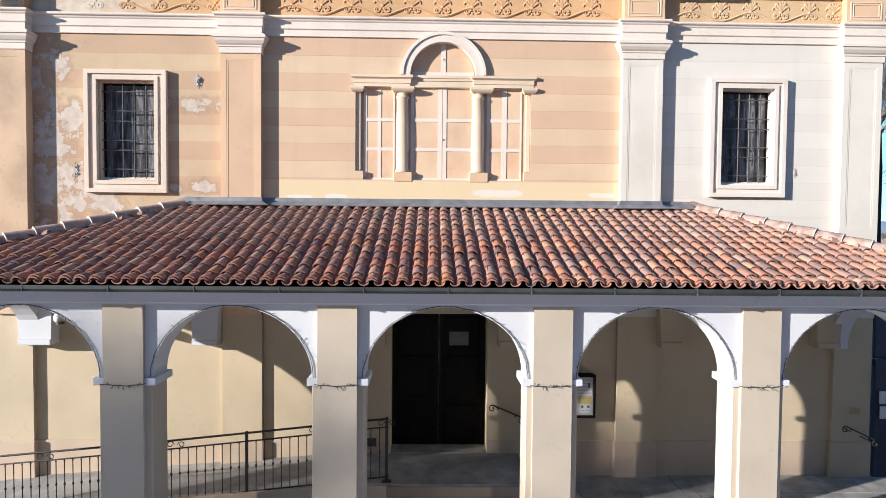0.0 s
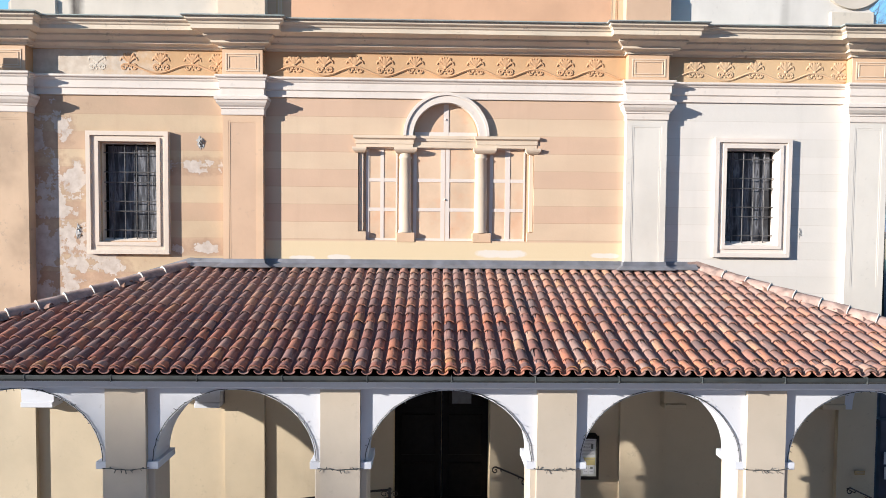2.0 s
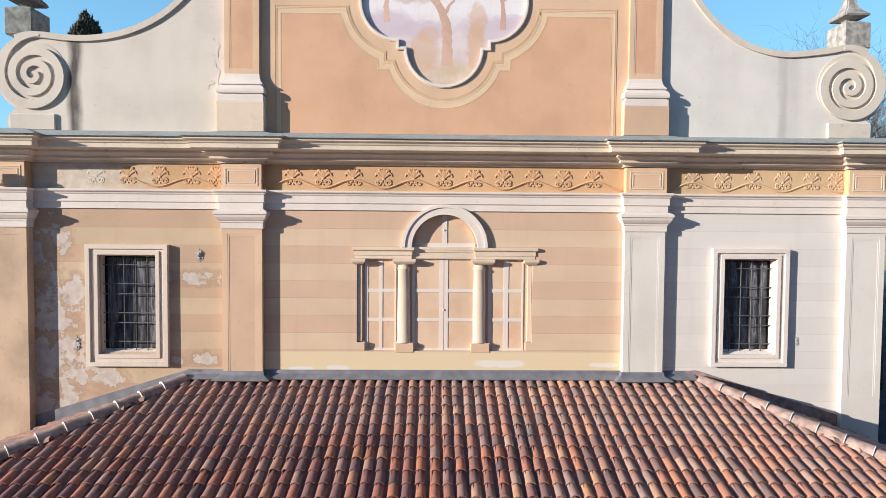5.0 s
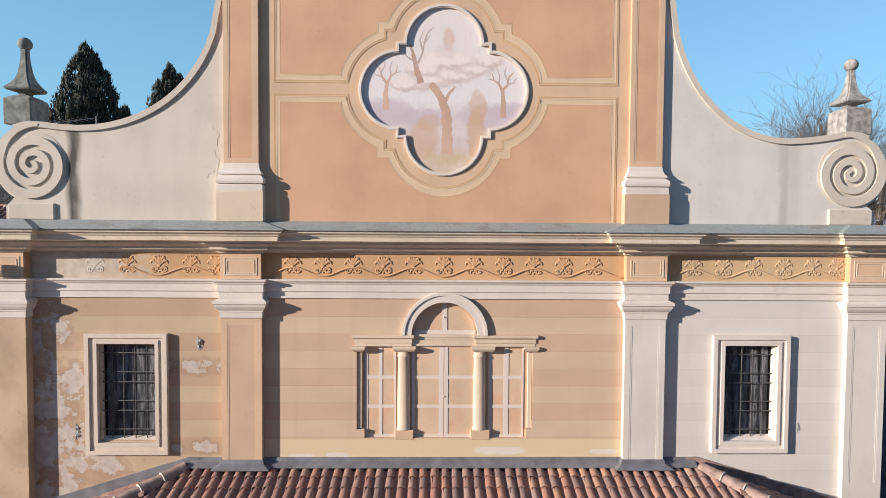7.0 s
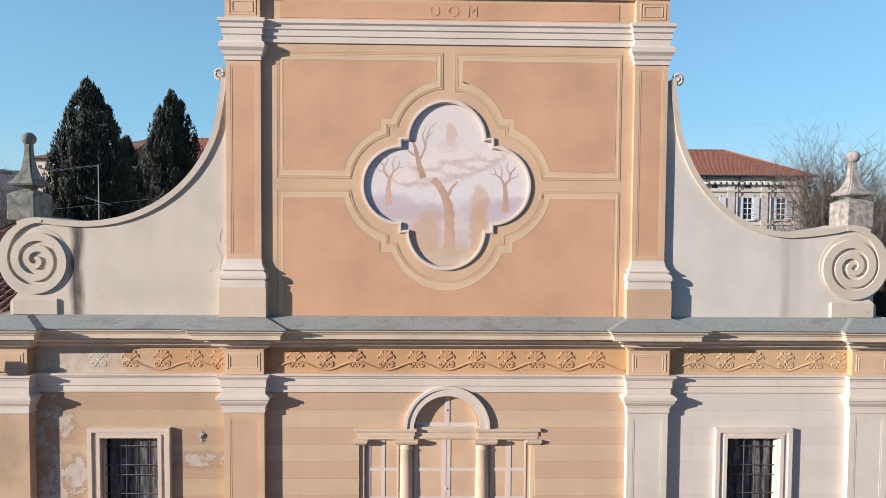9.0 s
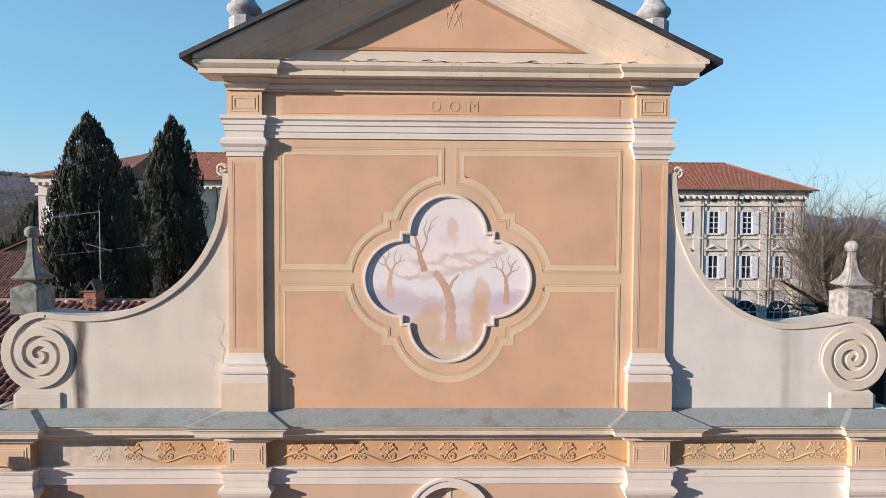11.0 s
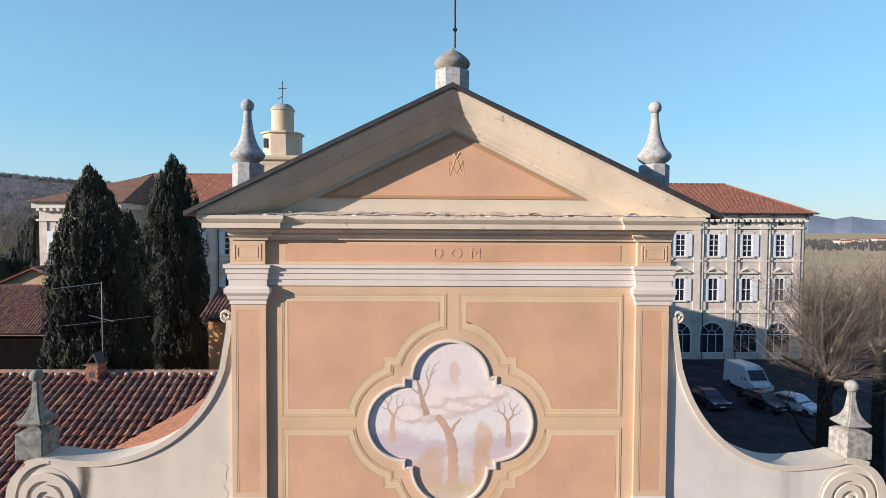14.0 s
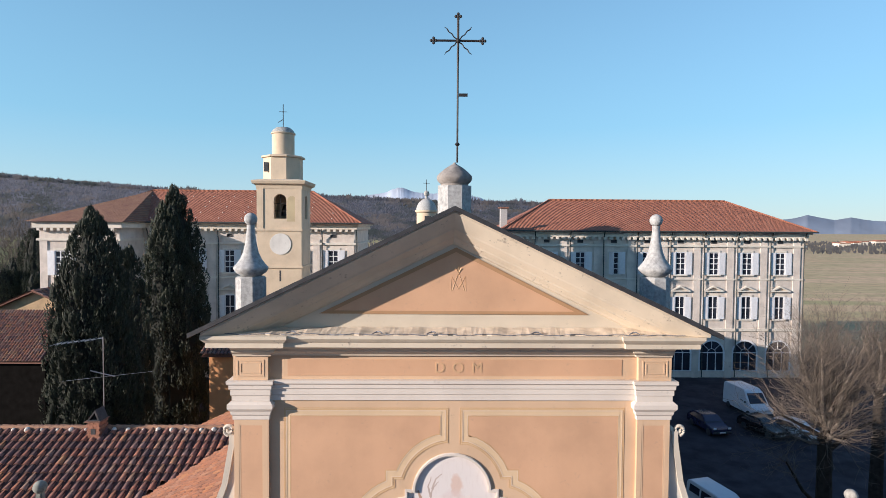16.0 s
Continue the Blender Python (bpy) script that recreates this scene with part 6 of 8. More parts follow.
for k in range(8):
    x = -15.1 + k * 0.22
    part("element", tube(nb(), [(x, 11.1, 14.22 + k * 0.028), (x, 11.9, 14.22 + k * 0.028)], 0.007, 4), steel, aer)
part("element", tube(nb(), [(-14.9, 11.5, 12.75), (-11.4, 11.5, 13.15)], 0.006, 4), steel, aer)


# ---------------------------------------------------------------- low service houses at the back left
def small_house(name, x0, x1, y0, y1, zw, zr, wall, label, lean=False):
    ob = thing(name, ((x0 + x1) / 2, (y0 + y1) / 2, 0.8), label, "house", "service houses")
    part("wall", boxed(x0, x1, y0, y1, 0.5, zw), wall, ob)
    run = (y1 - y0) if lean else (y1 - y0) / 2
    a = math.atan2(zr - zw, run)
    L = run / math.cos(a) + 0.5
    tile_field(ob, (x0 - 0.3, y0 - 0.45, zw - 0.45 * math.tan(a) + 0.08), (1, 0, 0), (0, math.cos(a), math.sin(a)), range(0, int((x1 - x0 + 0.6) / 0.24)), 0.24, lambda u, v: True, lambda u: False, M["tile_dark"], random.Random(int(abs(x0) * 7)), scale=1.18, vmax_=L - 0.3, channel=M["tile_gap"])
    g = nb()
    sec = [(y0 - 0.45, zw - 0.45 * math.tan(a) - 0.05), ((y0 + run), zr - 0.02)] + ([] if lean else [(y1 + 0.45, zw - 0.45 * math.tan(a) - 0.05)]) + [(y1, zw - 0.2), (y0, zw - 0.2)]
    r0 = [g.verts.new((x0 - 0.3, y, z)) for y, z in sec]
    r1 = [g.verts.new((x1 + 0.3, y, z)) for y, z in sec]
    n = len(sec)
    for i in range(n):
        g.faces.new((r0[i], r0[(i + 1) % n], r1[(i + 1) % n], r1[i]))
    g.faces.new(r0[::-1]), g.faces.new(r1)
    bmesh.ops.recalc_face_normals(g, faces=g.faces[:])
    part("roof_body", g, M["tile_channel"], ob)
    return ob


stained = plaster("stained_ochre_wall", (0.55, 0.38, 0.22), 0.16, 0.3)
# near-black wall without gloss: the shade on it is put into the colour
shade_wall = simple("shade_black_wall", (0.012, 0.011, 0.010), 1.0, 0, 0.3, 2)
shade_wall.node_tree.nodes["Principled BSDF"].inputs["Specular IOR Level"].default_value = 0.0
small_house("service_house", -50, -30.5, 33.5, 41.5, 8.6, 11.6, shade_wall, "low service house with a dark tile roof and a wall coloured black for shade")


def gable_house(xa, za, half, pitch, y0, y1, wall, label):
    """A house with its gable to the viewer; (xa, za) is the peak."""
    ob = thing("service_house", (xa, (y0 + y1) / 2, 0.8), label, "house", "service houses")
    ze = za - half * pitch
    part("wall", plate([[(xa - half + 0.3, 0.5), (xa + half - 0.3, 0.5), (xa + half - 0.3, ze), (xa, za - 0.12), (xa - half + 0.3, ze)]], y0, y1), wall, ob)
    a = math.atan(pitch)
    c, sn_ = math.cos(a), math.sin(a)
    n, run = int((y1 - y0 + 0.7) / 0.24), half / c - 0.2
    tile_field(ob, (xa - half, y1, ze + 0.03), (0, -1, 0), (c, 0, sn_), range(0, n), 0.24, lambda u, v: True, lambda u: False, M["tile_dark"], random.Random(71), scale=1.18, vmax_=run, channel=M["tile_gap"])
    tile_field(ob, (xa + half, y0 - 0.5, ze + 0.03), (0, 1, 0), (-c, 0, sn_), range(0, n), 0.24, lambda u, v: True, lambda u: False, M["tile_dark"], random.Random(72), scale=1.18, vmax_=run, channel=M["tile_gap"])
    for sg in (-1, 1):
        part("roof_slab", plate([[(xa, za), (xa + sg * half, ze), (xa + sg * half, ze - 0.1), (xa, za - 0.1)]], y0 - 0.5, y1 + 0.2), M["tile_channel"], ob)
    return ob


gable_house(-36.9, 12.85, 8.0, 0.44, 42, 52, stained, "ochre service house with flaking gable wall and a clay tile roof")
hs = small_house("service_house", -14.1, -9.0, 24, 30, 11.2, 12.6, plaster("orange_house_wall", (0.70, 0.34, 0.15), 0.08, 0.1), "small orange service house under a clay tile roof")
part("window", boxed(-10.5, -10.2, 23.97, 24.0, 10.1, 11.0), M["wood_dark"], hs)
ck = thing("vent_chimney", (-35.5, 36.0, 9.5), "small whitewashed vent chimney on a tile roof", "chimney")
part("stack", boxed(-35.75, -35.25, 35.8, 36.3, 9.0, 10.3, bevel=0.02), M["pale_stone"], ck)
part("cap", boxed(-35.85, -35.15, 35.7, 36.4, 10.31, 10.39), M["tile_channel"], ck)
part("opening", boxed(-35.62, -35.38, 35.79, 35.8, 9.7, 10.1), M["slate"], ck)

# ---------------------------------------------------------------- palace wings with shuttered windows
pal_wall = plaster("grey_cream_palace_plaster", (0.73, 0.64, 0.56), 0.10, 0.25, dirt=0.4)
pal_trim = plaster("pale_palace_trim", (0.78, 0.71, 0.61), 0.06, 0.15)
pal_glass = simple("dark_window_glass", (0.03, 0.035, 0.05), 0.08, 0, 0.3, 1.0, 0.0)


def palace_roof_material(name="red_palace_roof_tiles", k=1.0):
    m, nt, b = nodes_of(name)
    g = nt.nodes.new("ShaderNodeNewGeometry")
    w = nd(nt, "TexWave", Scale=1.9, Distortion=0.4, Detail=1.0)
    nt.links.new(g.outputs["Position"], w.inputs["Vector"])
    n = noise_of(nt, 1.2, 6, rough=0.7)
    c = ramp(nt, n, [(0.25, (0.22 * k, 0.078 * k, 0.045)), (0.5, (0.34 * k, 0.12, 0.068)), (0.75, (0.41 * k, 0.17, 0.10))])
    c = mix(nt, math_node(nt, "MULTIPLY", w.outputs["Fac"], 0.45), c, (0.09, 0.04, 0.03))
    nt.links.new(c, b.inputs["Base Color"])
    b.inputs["Roughness"].default_value = 0.88
    bump(nt, b, w.outputs["Fac"], 0.8, 0.06)
    return m


pal_roof = palace_roof_material()


def pane_grid(w, h, cols, rows, bar=0.085):
    xs = [-w / 2 + w * i / cols for i in range(cols + 1)]
    zs = [h * i / rows for i in range(rows + 1)]
    bm = nb()
    for x in xs:
        box(bm, x - bar / 2, x + bar / 2, -0.06, 0.0, 0, h)
    for z in zs:
        box(bm, -w / 2 - bar / 2, w / 2 + bar / 2, -0.062, -0.002, z - bar / 2, z + bar / 2)
    return mesh_of("sash", bm, M["white_paint"])


def shutter_mesh(w, h):
    bm = boxed(0, w, -0.05, 0.0, 0, h)
    for k in range(int(h / 0.12)):
        box(bm, 0.06, w - 0.06, -0.065, -0.051, 0.05 + k * 0.12, 0.12 + k * 0.12)
    return mesh_of("shutter", bm, M["white_paint"])


SASH_TOP, SASH_MID = pane_grid(1.1, 2.65, 2, 4), pane_grid(1.1, 2.75, 2, 2)
GLASS_TOP = mesh_of("pane", boxed(-0.55, 0.55, 0.0, 0.02, 0, 2.7), pal_glass)
SHUT = shutter_mesh(0.78, 2.7)
HOOD = mesh_of("hood", plate([[(-1.25, 0), (1.25, 0), (1.25, 0.12), (0, 0.72), (-1.25, 0.12)], [(-0.85, 0.14), (0.85, 0.14), (0, 0.54)]], -0.3, 0.0), pal_trim)
SILL = mesh_of("sill", boxed(-0.85, 0.85, -0.16, 0.0, -0.16, 0.0), pal_trim)
SURR = mesh_of("surround", plate([rect(-0.78, 0.78, -0.05, 2.95), rect(-0.56, 0.56, 0, 2.72)], -0.07, 0.0), pal_trim)
ARCH_OUT = [(-1.5, 0), (1.5, 0)] + arc(0, 2.25, 1.5, 0, 180, 18)
FAN = nb()
plate([[(-1.62, 0), (1.62, 0)] + arc(0, 2.25, 1.62, 0, 180, 18), [(-1.42, 0.08), (1.42, 0.08)] + arc(0, 2.25, 1.42, 0, 180, 18)], -0.06, 0.0, FAN)
for x in (-0.5, 0.5):
    box(FAN, x - 0.04, x + 0.04, -0.05, 0.0, 0, 2.3)
box(FAN, -1.42, 1.42, -0.052, -0.001, 2.22, 2.32)
for a in (45, 90, 135):
    d = Vector((math.cos(radians(a)), 0, math.sin(radians(a))))
    tube(FAN, [Vector((0, -0.03, 2.25)) + d * 0.5, Vector((0, -0.03, 2.25)) + d * 1.42], 0.035, 4)
tube(FAN, [(0.5 * math.cos(radians(a)), -0.03, 2.25 + 0.5 * math.sin(radians(a))) for a in range(0, 181, 20)], 0.035, 4)
FAN_ME = mesh_of("arched_frame", FAN, M["white_paint"])
ARCH_GLASS = mesh_of("arched_pane", plate([ARCH_OUT], 0.0, 0.02), pal_glass)
PIL_ME = mesh_of("palace_pilaster", boxed(-0.42, 0.42, -0.10, 0, 0.0, 16.9), pal_wall)
PIPE_ME = mesh_of("downpipe", tube(nb(), [(0, -0.26, 0.0), (0, -0.26, 16.6), (0.0, -0.5, 17.3), (0, -0.75, 17.7)], 0.07, 6), M["copper"])
GUARD = mesh_of("snow_guard", boxed(-0.04, 0.04, -0.05, 0.05, -0.03, 0.09), M["pale"])
DENT = mesh_of("dentil", boxed(-0.16, 0.16, -0.55, 0, 0, 0.28), pal_trim)
VENT = mesh_of("vent", boxed(-0.35, 0.35, -0.03, 0, 0, 0.36), M["slate"])


def palace(x0, x1, y, win_x, label, up=0.0, ridge_z=22.7):
    ob = thing("palace", ((x0 + x1) / 2, y, 0.8), label, "palace", "palace wings")
    part("wall", boxed(x0, x1, y, y + 14, 0.3, 18.6 + up), pal_wall, ob)
    for z0, z1, o in ((17.9 + up, 18.35 + up, 0.3), (18.35 + up, 18.62 + up, 0.6), (16.75, 17.0, 0.2), (6.5, 6.85, 0.16), (12.75, 12.95, 0.12)):
        part("string_course", boxed(x0 - o, x1 + o, y - o, y + 14 + o, z0, z1, bevel=0.02), pal_trim, ob)
    bm = nb()
    r = 6.4
    v = [bm.verts.new(p) for p in ((x0 - 0.95, y - 0.95, 18.63 + up), (x1 + 0.95, y - 0.95, 18.63 + up), (x1 + 0.95, y + 14.95, 18.63 + up), (x0 - 0.95, y + 14.95, 18.63 + up), (x0 + r, y + 7, ridge_z), (x1 - r, y + 7, ridge_z))]
    for f in ((0, 1, 5, 4), (1, 2, 5), (2, 3, 4, 5), (3, 0, 4), (3, 2, 1, 0)):
        bm.faces.new([v[i] for i in f])
    rf = part("roof", bm, pal_roof, ob, "red clay tile hip roof")
    part("ridge", tube(nb(), [(x0 + r, y + 7, ridge_z), (x1 - r, y + 7, ridge_z)], 0.16, 6), pal_roof, rf)
    part("ridge", tube(nb(), [(x1 + 0.9, y - 0.9, 18.66 + up), (x1 - r, y + 7, ridge_z)], 0.13, 6), pal_roof, rf)
    part("ridge", tube(nb(), [(x0 - 0.9, y - 0.9, 18.66 + up), (x0 + r, y + 7, ridge_z)], 0.13, 6), pal_roof, rf)
    part("eaves_gutter", tube(nb(), [(x0 - 1, y - 1.02, 18.62 + up), (x1 + 1, y - 1.02, 18.62 + up)], 0.1, 6), M["copper"], rf)
    # small pale snow guards in staggered rows
    for row in range(5 if up else 0):
        f = 0.12 + row * 0.17
        yy, zz = y - 0.95 + f * 7.95, 18.63 + up + f * (ridge_z - 18.63 - up)
        xa, xb = x0 - 0.95 + f * 8.45, x1 + 0.95 - f * 8.45
        n = int((xb - xa) / 2.6)
        for k in range(n):
            xx = xa + (k + 0.5 + 0.5 * (row % 2)) * (xb - xa) / (n + 0.5)
            again("snow_guard", GUARD, rf, (xx, yy, zz))
    rr = random.Random(int(x1 * 3))
    for wx in win_x:
        for z, sash in ((13.42, SASH_TOP), (8.0, SASH_MID)):
            w = again("window", GLASS_TOP, ob, (wx, y - 0.03, z))
            for me, dx, dz, nm in ((sash, 0, 0, "sash"), (SURR, 0, 0, "surround"), (SILL, 0, 0, "sill")):
                s = new(nm, me)
                s.parent = w
                s.location = (dx, -0.01 if nm != "surround" else 0.02, dz)
            for sd in (-1, 1):
                s = new("shutter", SHUT)
                s.parent = w
                if rr.random() < 0.12:
                    s.location, s.rotation_euler = (sd * 0.56, -0.1, 0), (0, 0, radians(70 if sd < 0 else 110) * -1)
                else:
                    s.location = (0.6 if sd > 0 else -0.6 - 0.78, -0.10, 0)
            if z < 9:
                h = new("hood", HOOD)
                h.parent = w
                h.location = (0, 0.02, 3.35)
        a = again("arched_window", ARCH_GLASS, ob, (wx, y - 0.02, 1.6))
        s = new("arched_frame", FAN_ME)
        s.parent = a
        s.location = (0, -0.01, 0)
        again("vent", VENT, ob, (wx, y - 0.01, 17.2 + up * 0.6))
    for px in [win_x[0] - 2.2] + [q + 2.05 for q in win_x]:
        if x0 < px < x1:
            again("pilaster", PIL_ME, ob, (px, y, 0.5))
            again("downpipe", PIPE_ME, ob, (px + 0.75, y, 0.9))
    n = int((x1 - x0) / 0.72)
    for k in range(n + 1):
        again("dentil", DENT, ob, (x0 + 0.2 + k * 0.72, y, 17.62 + up))
    return ob


palace(8.6, 44.9, 57.5, [41.9 - 4.08 * k for k in range(7, -1, -1)], "long three-storey palace wing with white shutters and red roof")
left_w = palace(-43.2, -9.7, 57.0, [-40.8 + 4.08 * k for k in range(8)], "three-storey palace wing with white shutters behind the cypresses", 0.7, 23.5)
proj = nb()
box(proj, -43.22, -34.6, 51.8, 57.0, 0.3, 19.3)
part("projecting_bay", proj, pal_wall, left_w)
part("string_course", boxed(-43.7, -34.1, 51.3, 57.0, 18.6, 19.25), pal_trim, left_w)
part("string_course", boxed(-43.45, -34.4, 51.6, 57.0, 17.2, 17.45), pal_trim, left_w)
for k in range(12):
    again("dentil", DENT, left_w, (-43.0 + k * 0.72, 51.8, 18.3))
for px in (-42.75, -39.0, -35.1):
    again("pilaster", PIL_ME, left_w, (px, 51.8, 0.5))
for z, sash in ((13.42, SASH_TOP), (8.0, SASH_MID)):
    w = again("window", GLASS_TOP, left_w, (-40.9, 51.75, z))
    for me, nm in ((sash, "sash"), (SURR, "surround"), (SILL, "sill")):
        sh = new(nm, me)
        sh.parent = w
        sh.location = (0, -0.01 if nm != "surround" else 0.02, 0)
    for sd in (-1, 1):
        sh = new("shutter", SHUT)
        sh.parent = w
        sh.location = (0.6 if sd > 0 else -0.6 - 0.78, -0.10, 0)
pr = nb()
v = [pr.verts.new(p) for p in ((-44.25, 50.8, 19.28), (-33.7, 50.8, 19.28), (-33.7, 57, 19.28), (-44.25, 65, 19.28), (-36.8, 63.9, 23.45))]
for f in ((0, 1, 4), (1, 2, 4), (3, 0, 4)):
    pr.faces.new([v[i] for i in f])
part("bay_roof", pr, palace_roof_material("old_brown_bay_tiles", 0.72), left_w)
cs_ = thing("roof_chimney", (8.6, 62, 18.5), "white chimney stack on the palace roof", "chimney")
part("stack", boxed(8.2, 9.1, 61.6, 62.4, 18.0, 21.4, bevel=0.03), M["pale_stone"], cs_)
part("cap", boxed(8.05, 9.25, 61.45, 62.55, 21.42, 21.6), M["tile_channel"], cs_)

# ---------------------------------------------------------------- bell tower
tower_col = plaster("pale_yellow_tower_plaster", (0.70, 0.555, 0.40), 0.06, 0.12)
tower = thing("bell_tower", (-14.3, 43, 0.8), "pale yellow bell tower with clock, belfry and stepped lantern", "bell tower")
TX0, TX1, TY0, TY1 = -16.35, -12.35, 41.0, 44.75
hole = [(-14.85, 19.6), (-13.7, 19.6)] + arc(-14.275, 21.25, 0.575, 0, 180, 14)
part("shaft", plate([rect(TX0, TX1, 0.5, 22.7), hole], TY0, TY0 + 0.5), tower_col, tower)
side = plate([rect(TY0 + 0.5, TY1, 0.5, 22.7), [(42.4, 19.6), (43.5, 19.6)] + arc(42.95, 21.25, 0.55, 0, 180, 12)], 0, 0.5)
bmesh.ops.rotate(side, verts=side.verts, matrix=Matrix.Rotation(radians(90), 3, "Z"))
bmesh.ops.translate(side, verts=side.verts, vec=(TX1, 0, 0))
part("shaft", side, tower_col, tower)
part("shaft", boxed(TX0, TX0 + 0.5, TY0 + 0.5, TY1, 0.5, 22.7), tower_col, tower)
part("shaft", boxed(TX0 + 0.5, TX1 - 0.5, TY1 - 0.5, TY1, 0.5, 22.7), tower_col, tower)
part("belfry_floor", boxed(TX0 + 0.5, TX1 - 0.5, TY0 + 0.5, TY1 - 0.5, 19.2, 19.5), M["wood_dark"], tower)
smooth(part("bell", lathe(nb(), -14.27, 42.9, [(0.5, 19.9), (0.42, 20.1), (0.33, 20.5), (0.24, 20.8), (0.08, 20.95)], 14), M["iron"], tower))
# blind arch is a flat plate; the recess's shade is its darker colour
part("belfry_blind", plate([[(-13.65, 19.35), (-12.75, 19.35)] + arc(-13.2, 21.2, 0.45, 0, 180, 12)], TY0 - 0.012, TY0 - 0.001), plaster("shaded_tower_recess", (0.56, 0.45, 0.28), 0.06, 0.1), tower)
bar = nb()
for z in (20.3, 21.0):
    box(bar, -14.85, -13.7, TY0 + 0.2, TY0 + 0.24, z - 0.03, z + 0.03)
box(bar, -14.3, -14.24, TY0 + 0.2, TY0 + 0.24, 19.6, 21.8)
part("belfry_grille", bar, M["iron"], tower)
part("cornice", sweep([(TX0 + 1, TY1), (TX0, TY1), (TX0, TY0), (TX1, TY0), (TX1, TY1), (TX0 + 1.01, TY1)], [(-0.3, 22.3), (0.05, 22.3), (0.1, 22.6), (0.35, 22.75), (0.42, 22.95), (0.42, 23.05), (-0.6, 23.25), (-0.6, 22.3)]), tower_col, tower)
for z in (18.5, 15.1):
    part("string_course", boxed(TX0 - 0.1, TX1 + 0.1, TY0 - 0.1, TY1 + 0.1, z, z + 0.2), tower_col, tower)
for x0 in (TX0, TX1 - 0.55):
    part("corner_strip", boxed(x0 - 0.02, x0 + 0.57, TY0 - 0.06, TY0 - 0.001, 18.7, 22.3), tower_col, tower)
part("roof_deck", boxed(TX0, TX1, TY0, TY1, 23.05, 23.15), M["pale_stone"], tower)
cl = part("clock_face", lathe(nb(), -14.25, 0, [(0.97, 0.0), (0.97, 0.05)], 32), plaster("white_clock_plaster", (0.78, 0.74, 0.68), 0.06, 0.3), tower, "worn white clock face")
cl.data.transform(Matrix.Translation(-Vector((-14.25 - -14.3, -43, -0.8))))
cl.data.transform(Matrix.Rotation(radians(90), 4, "X"))
cl.data.transform(Matrix.Translation((0.05, -2.0, 16.5)))
part("slit", boxed(-14.35, -14.2, TY0 - 0.01, TY0, 13.9, 14.9), M["slate"], tower)
smooth(part("octagon_stage", lathe(nb(), -14.47, 42.95, [(1.8, 23.15), (1.8, 25.2), (2.0, 25.25), (2.0, 25.4), (1.4, 25.5)], 8, math.pi / 8), tower_col, tower), 20)
part("stage_window", boxed(-15.85, -15.5, 41.45, 41.6, 23.9, 24.75), M["slate"], tower)
smooth(part("lantern", lathe(nb(), -14.47, 42.95, [(1.02, 25.45), (1.02, 27.45), (1.12, 27.5), (1.12, 27.6)], 20), tower_col, tower))
smooth(part("cap", lathe(nb(), -14.47, 42.95, [(1.08, 27.6), (0.95, 27.85), (0.65, 28.1), (0.1, 28.2)], 20), M["stone"], tower))
tc = nb()
tube(tc, [(-14.47, 42.95, 28.1), (-14.47, 42.95, 30.3)], 0.035, 6)
tube(tc, [(-14.85, 42.95, 29.6), (-14.09, 42.95, 29.6)], 0.03, 6)
tube(tc, [(-14.47, 42.95, 28.9), (-14.95, 42.95, 28.6)], 0.03, 6)
part("cross", tc, M["iron"], tower)
DX, DY = -1.14, 52.0
dome = thing("dome_lantern", (DX, DY, 0.7), "small pale lantern with a domed cap and ball", "dome")
smooth(part("drum", lathe(nb(), DX, DY, [(1.07, 0.6), (1.07, 20.5), (1.24, 20.62), (1.24, 20.8)], 16), tower_col, dome))
part("opening", boxed(DX - 0.17, DX + 0.5, DY - 1.2, DY - 0.9, 18.6, 20.15), M["slate"], dome)
smooth(part("cap", lathe(nb(), DX, DY, [(1.13, 20.8), (1.07, 21.19), (0.85, 21.64), (0.45, 21.98), (0.14, 22.1), (0.14, 22.37)], 16), M["pale_stone"], dome))
part("ball", ball(nb(), DX, DY, 22.65, 0.33), M["stone"], dome)
dc = nb()
tube(dc, [(DX, DY, 22.9), (DX, DY, 24.2)], 0.034, 5)
tube(dc, [(DX - 0.34, DY, 23.78), (DX + 0.34, DY, 23.78)], 0.028, 5)
part("cross", dc, M["iron"], dome)


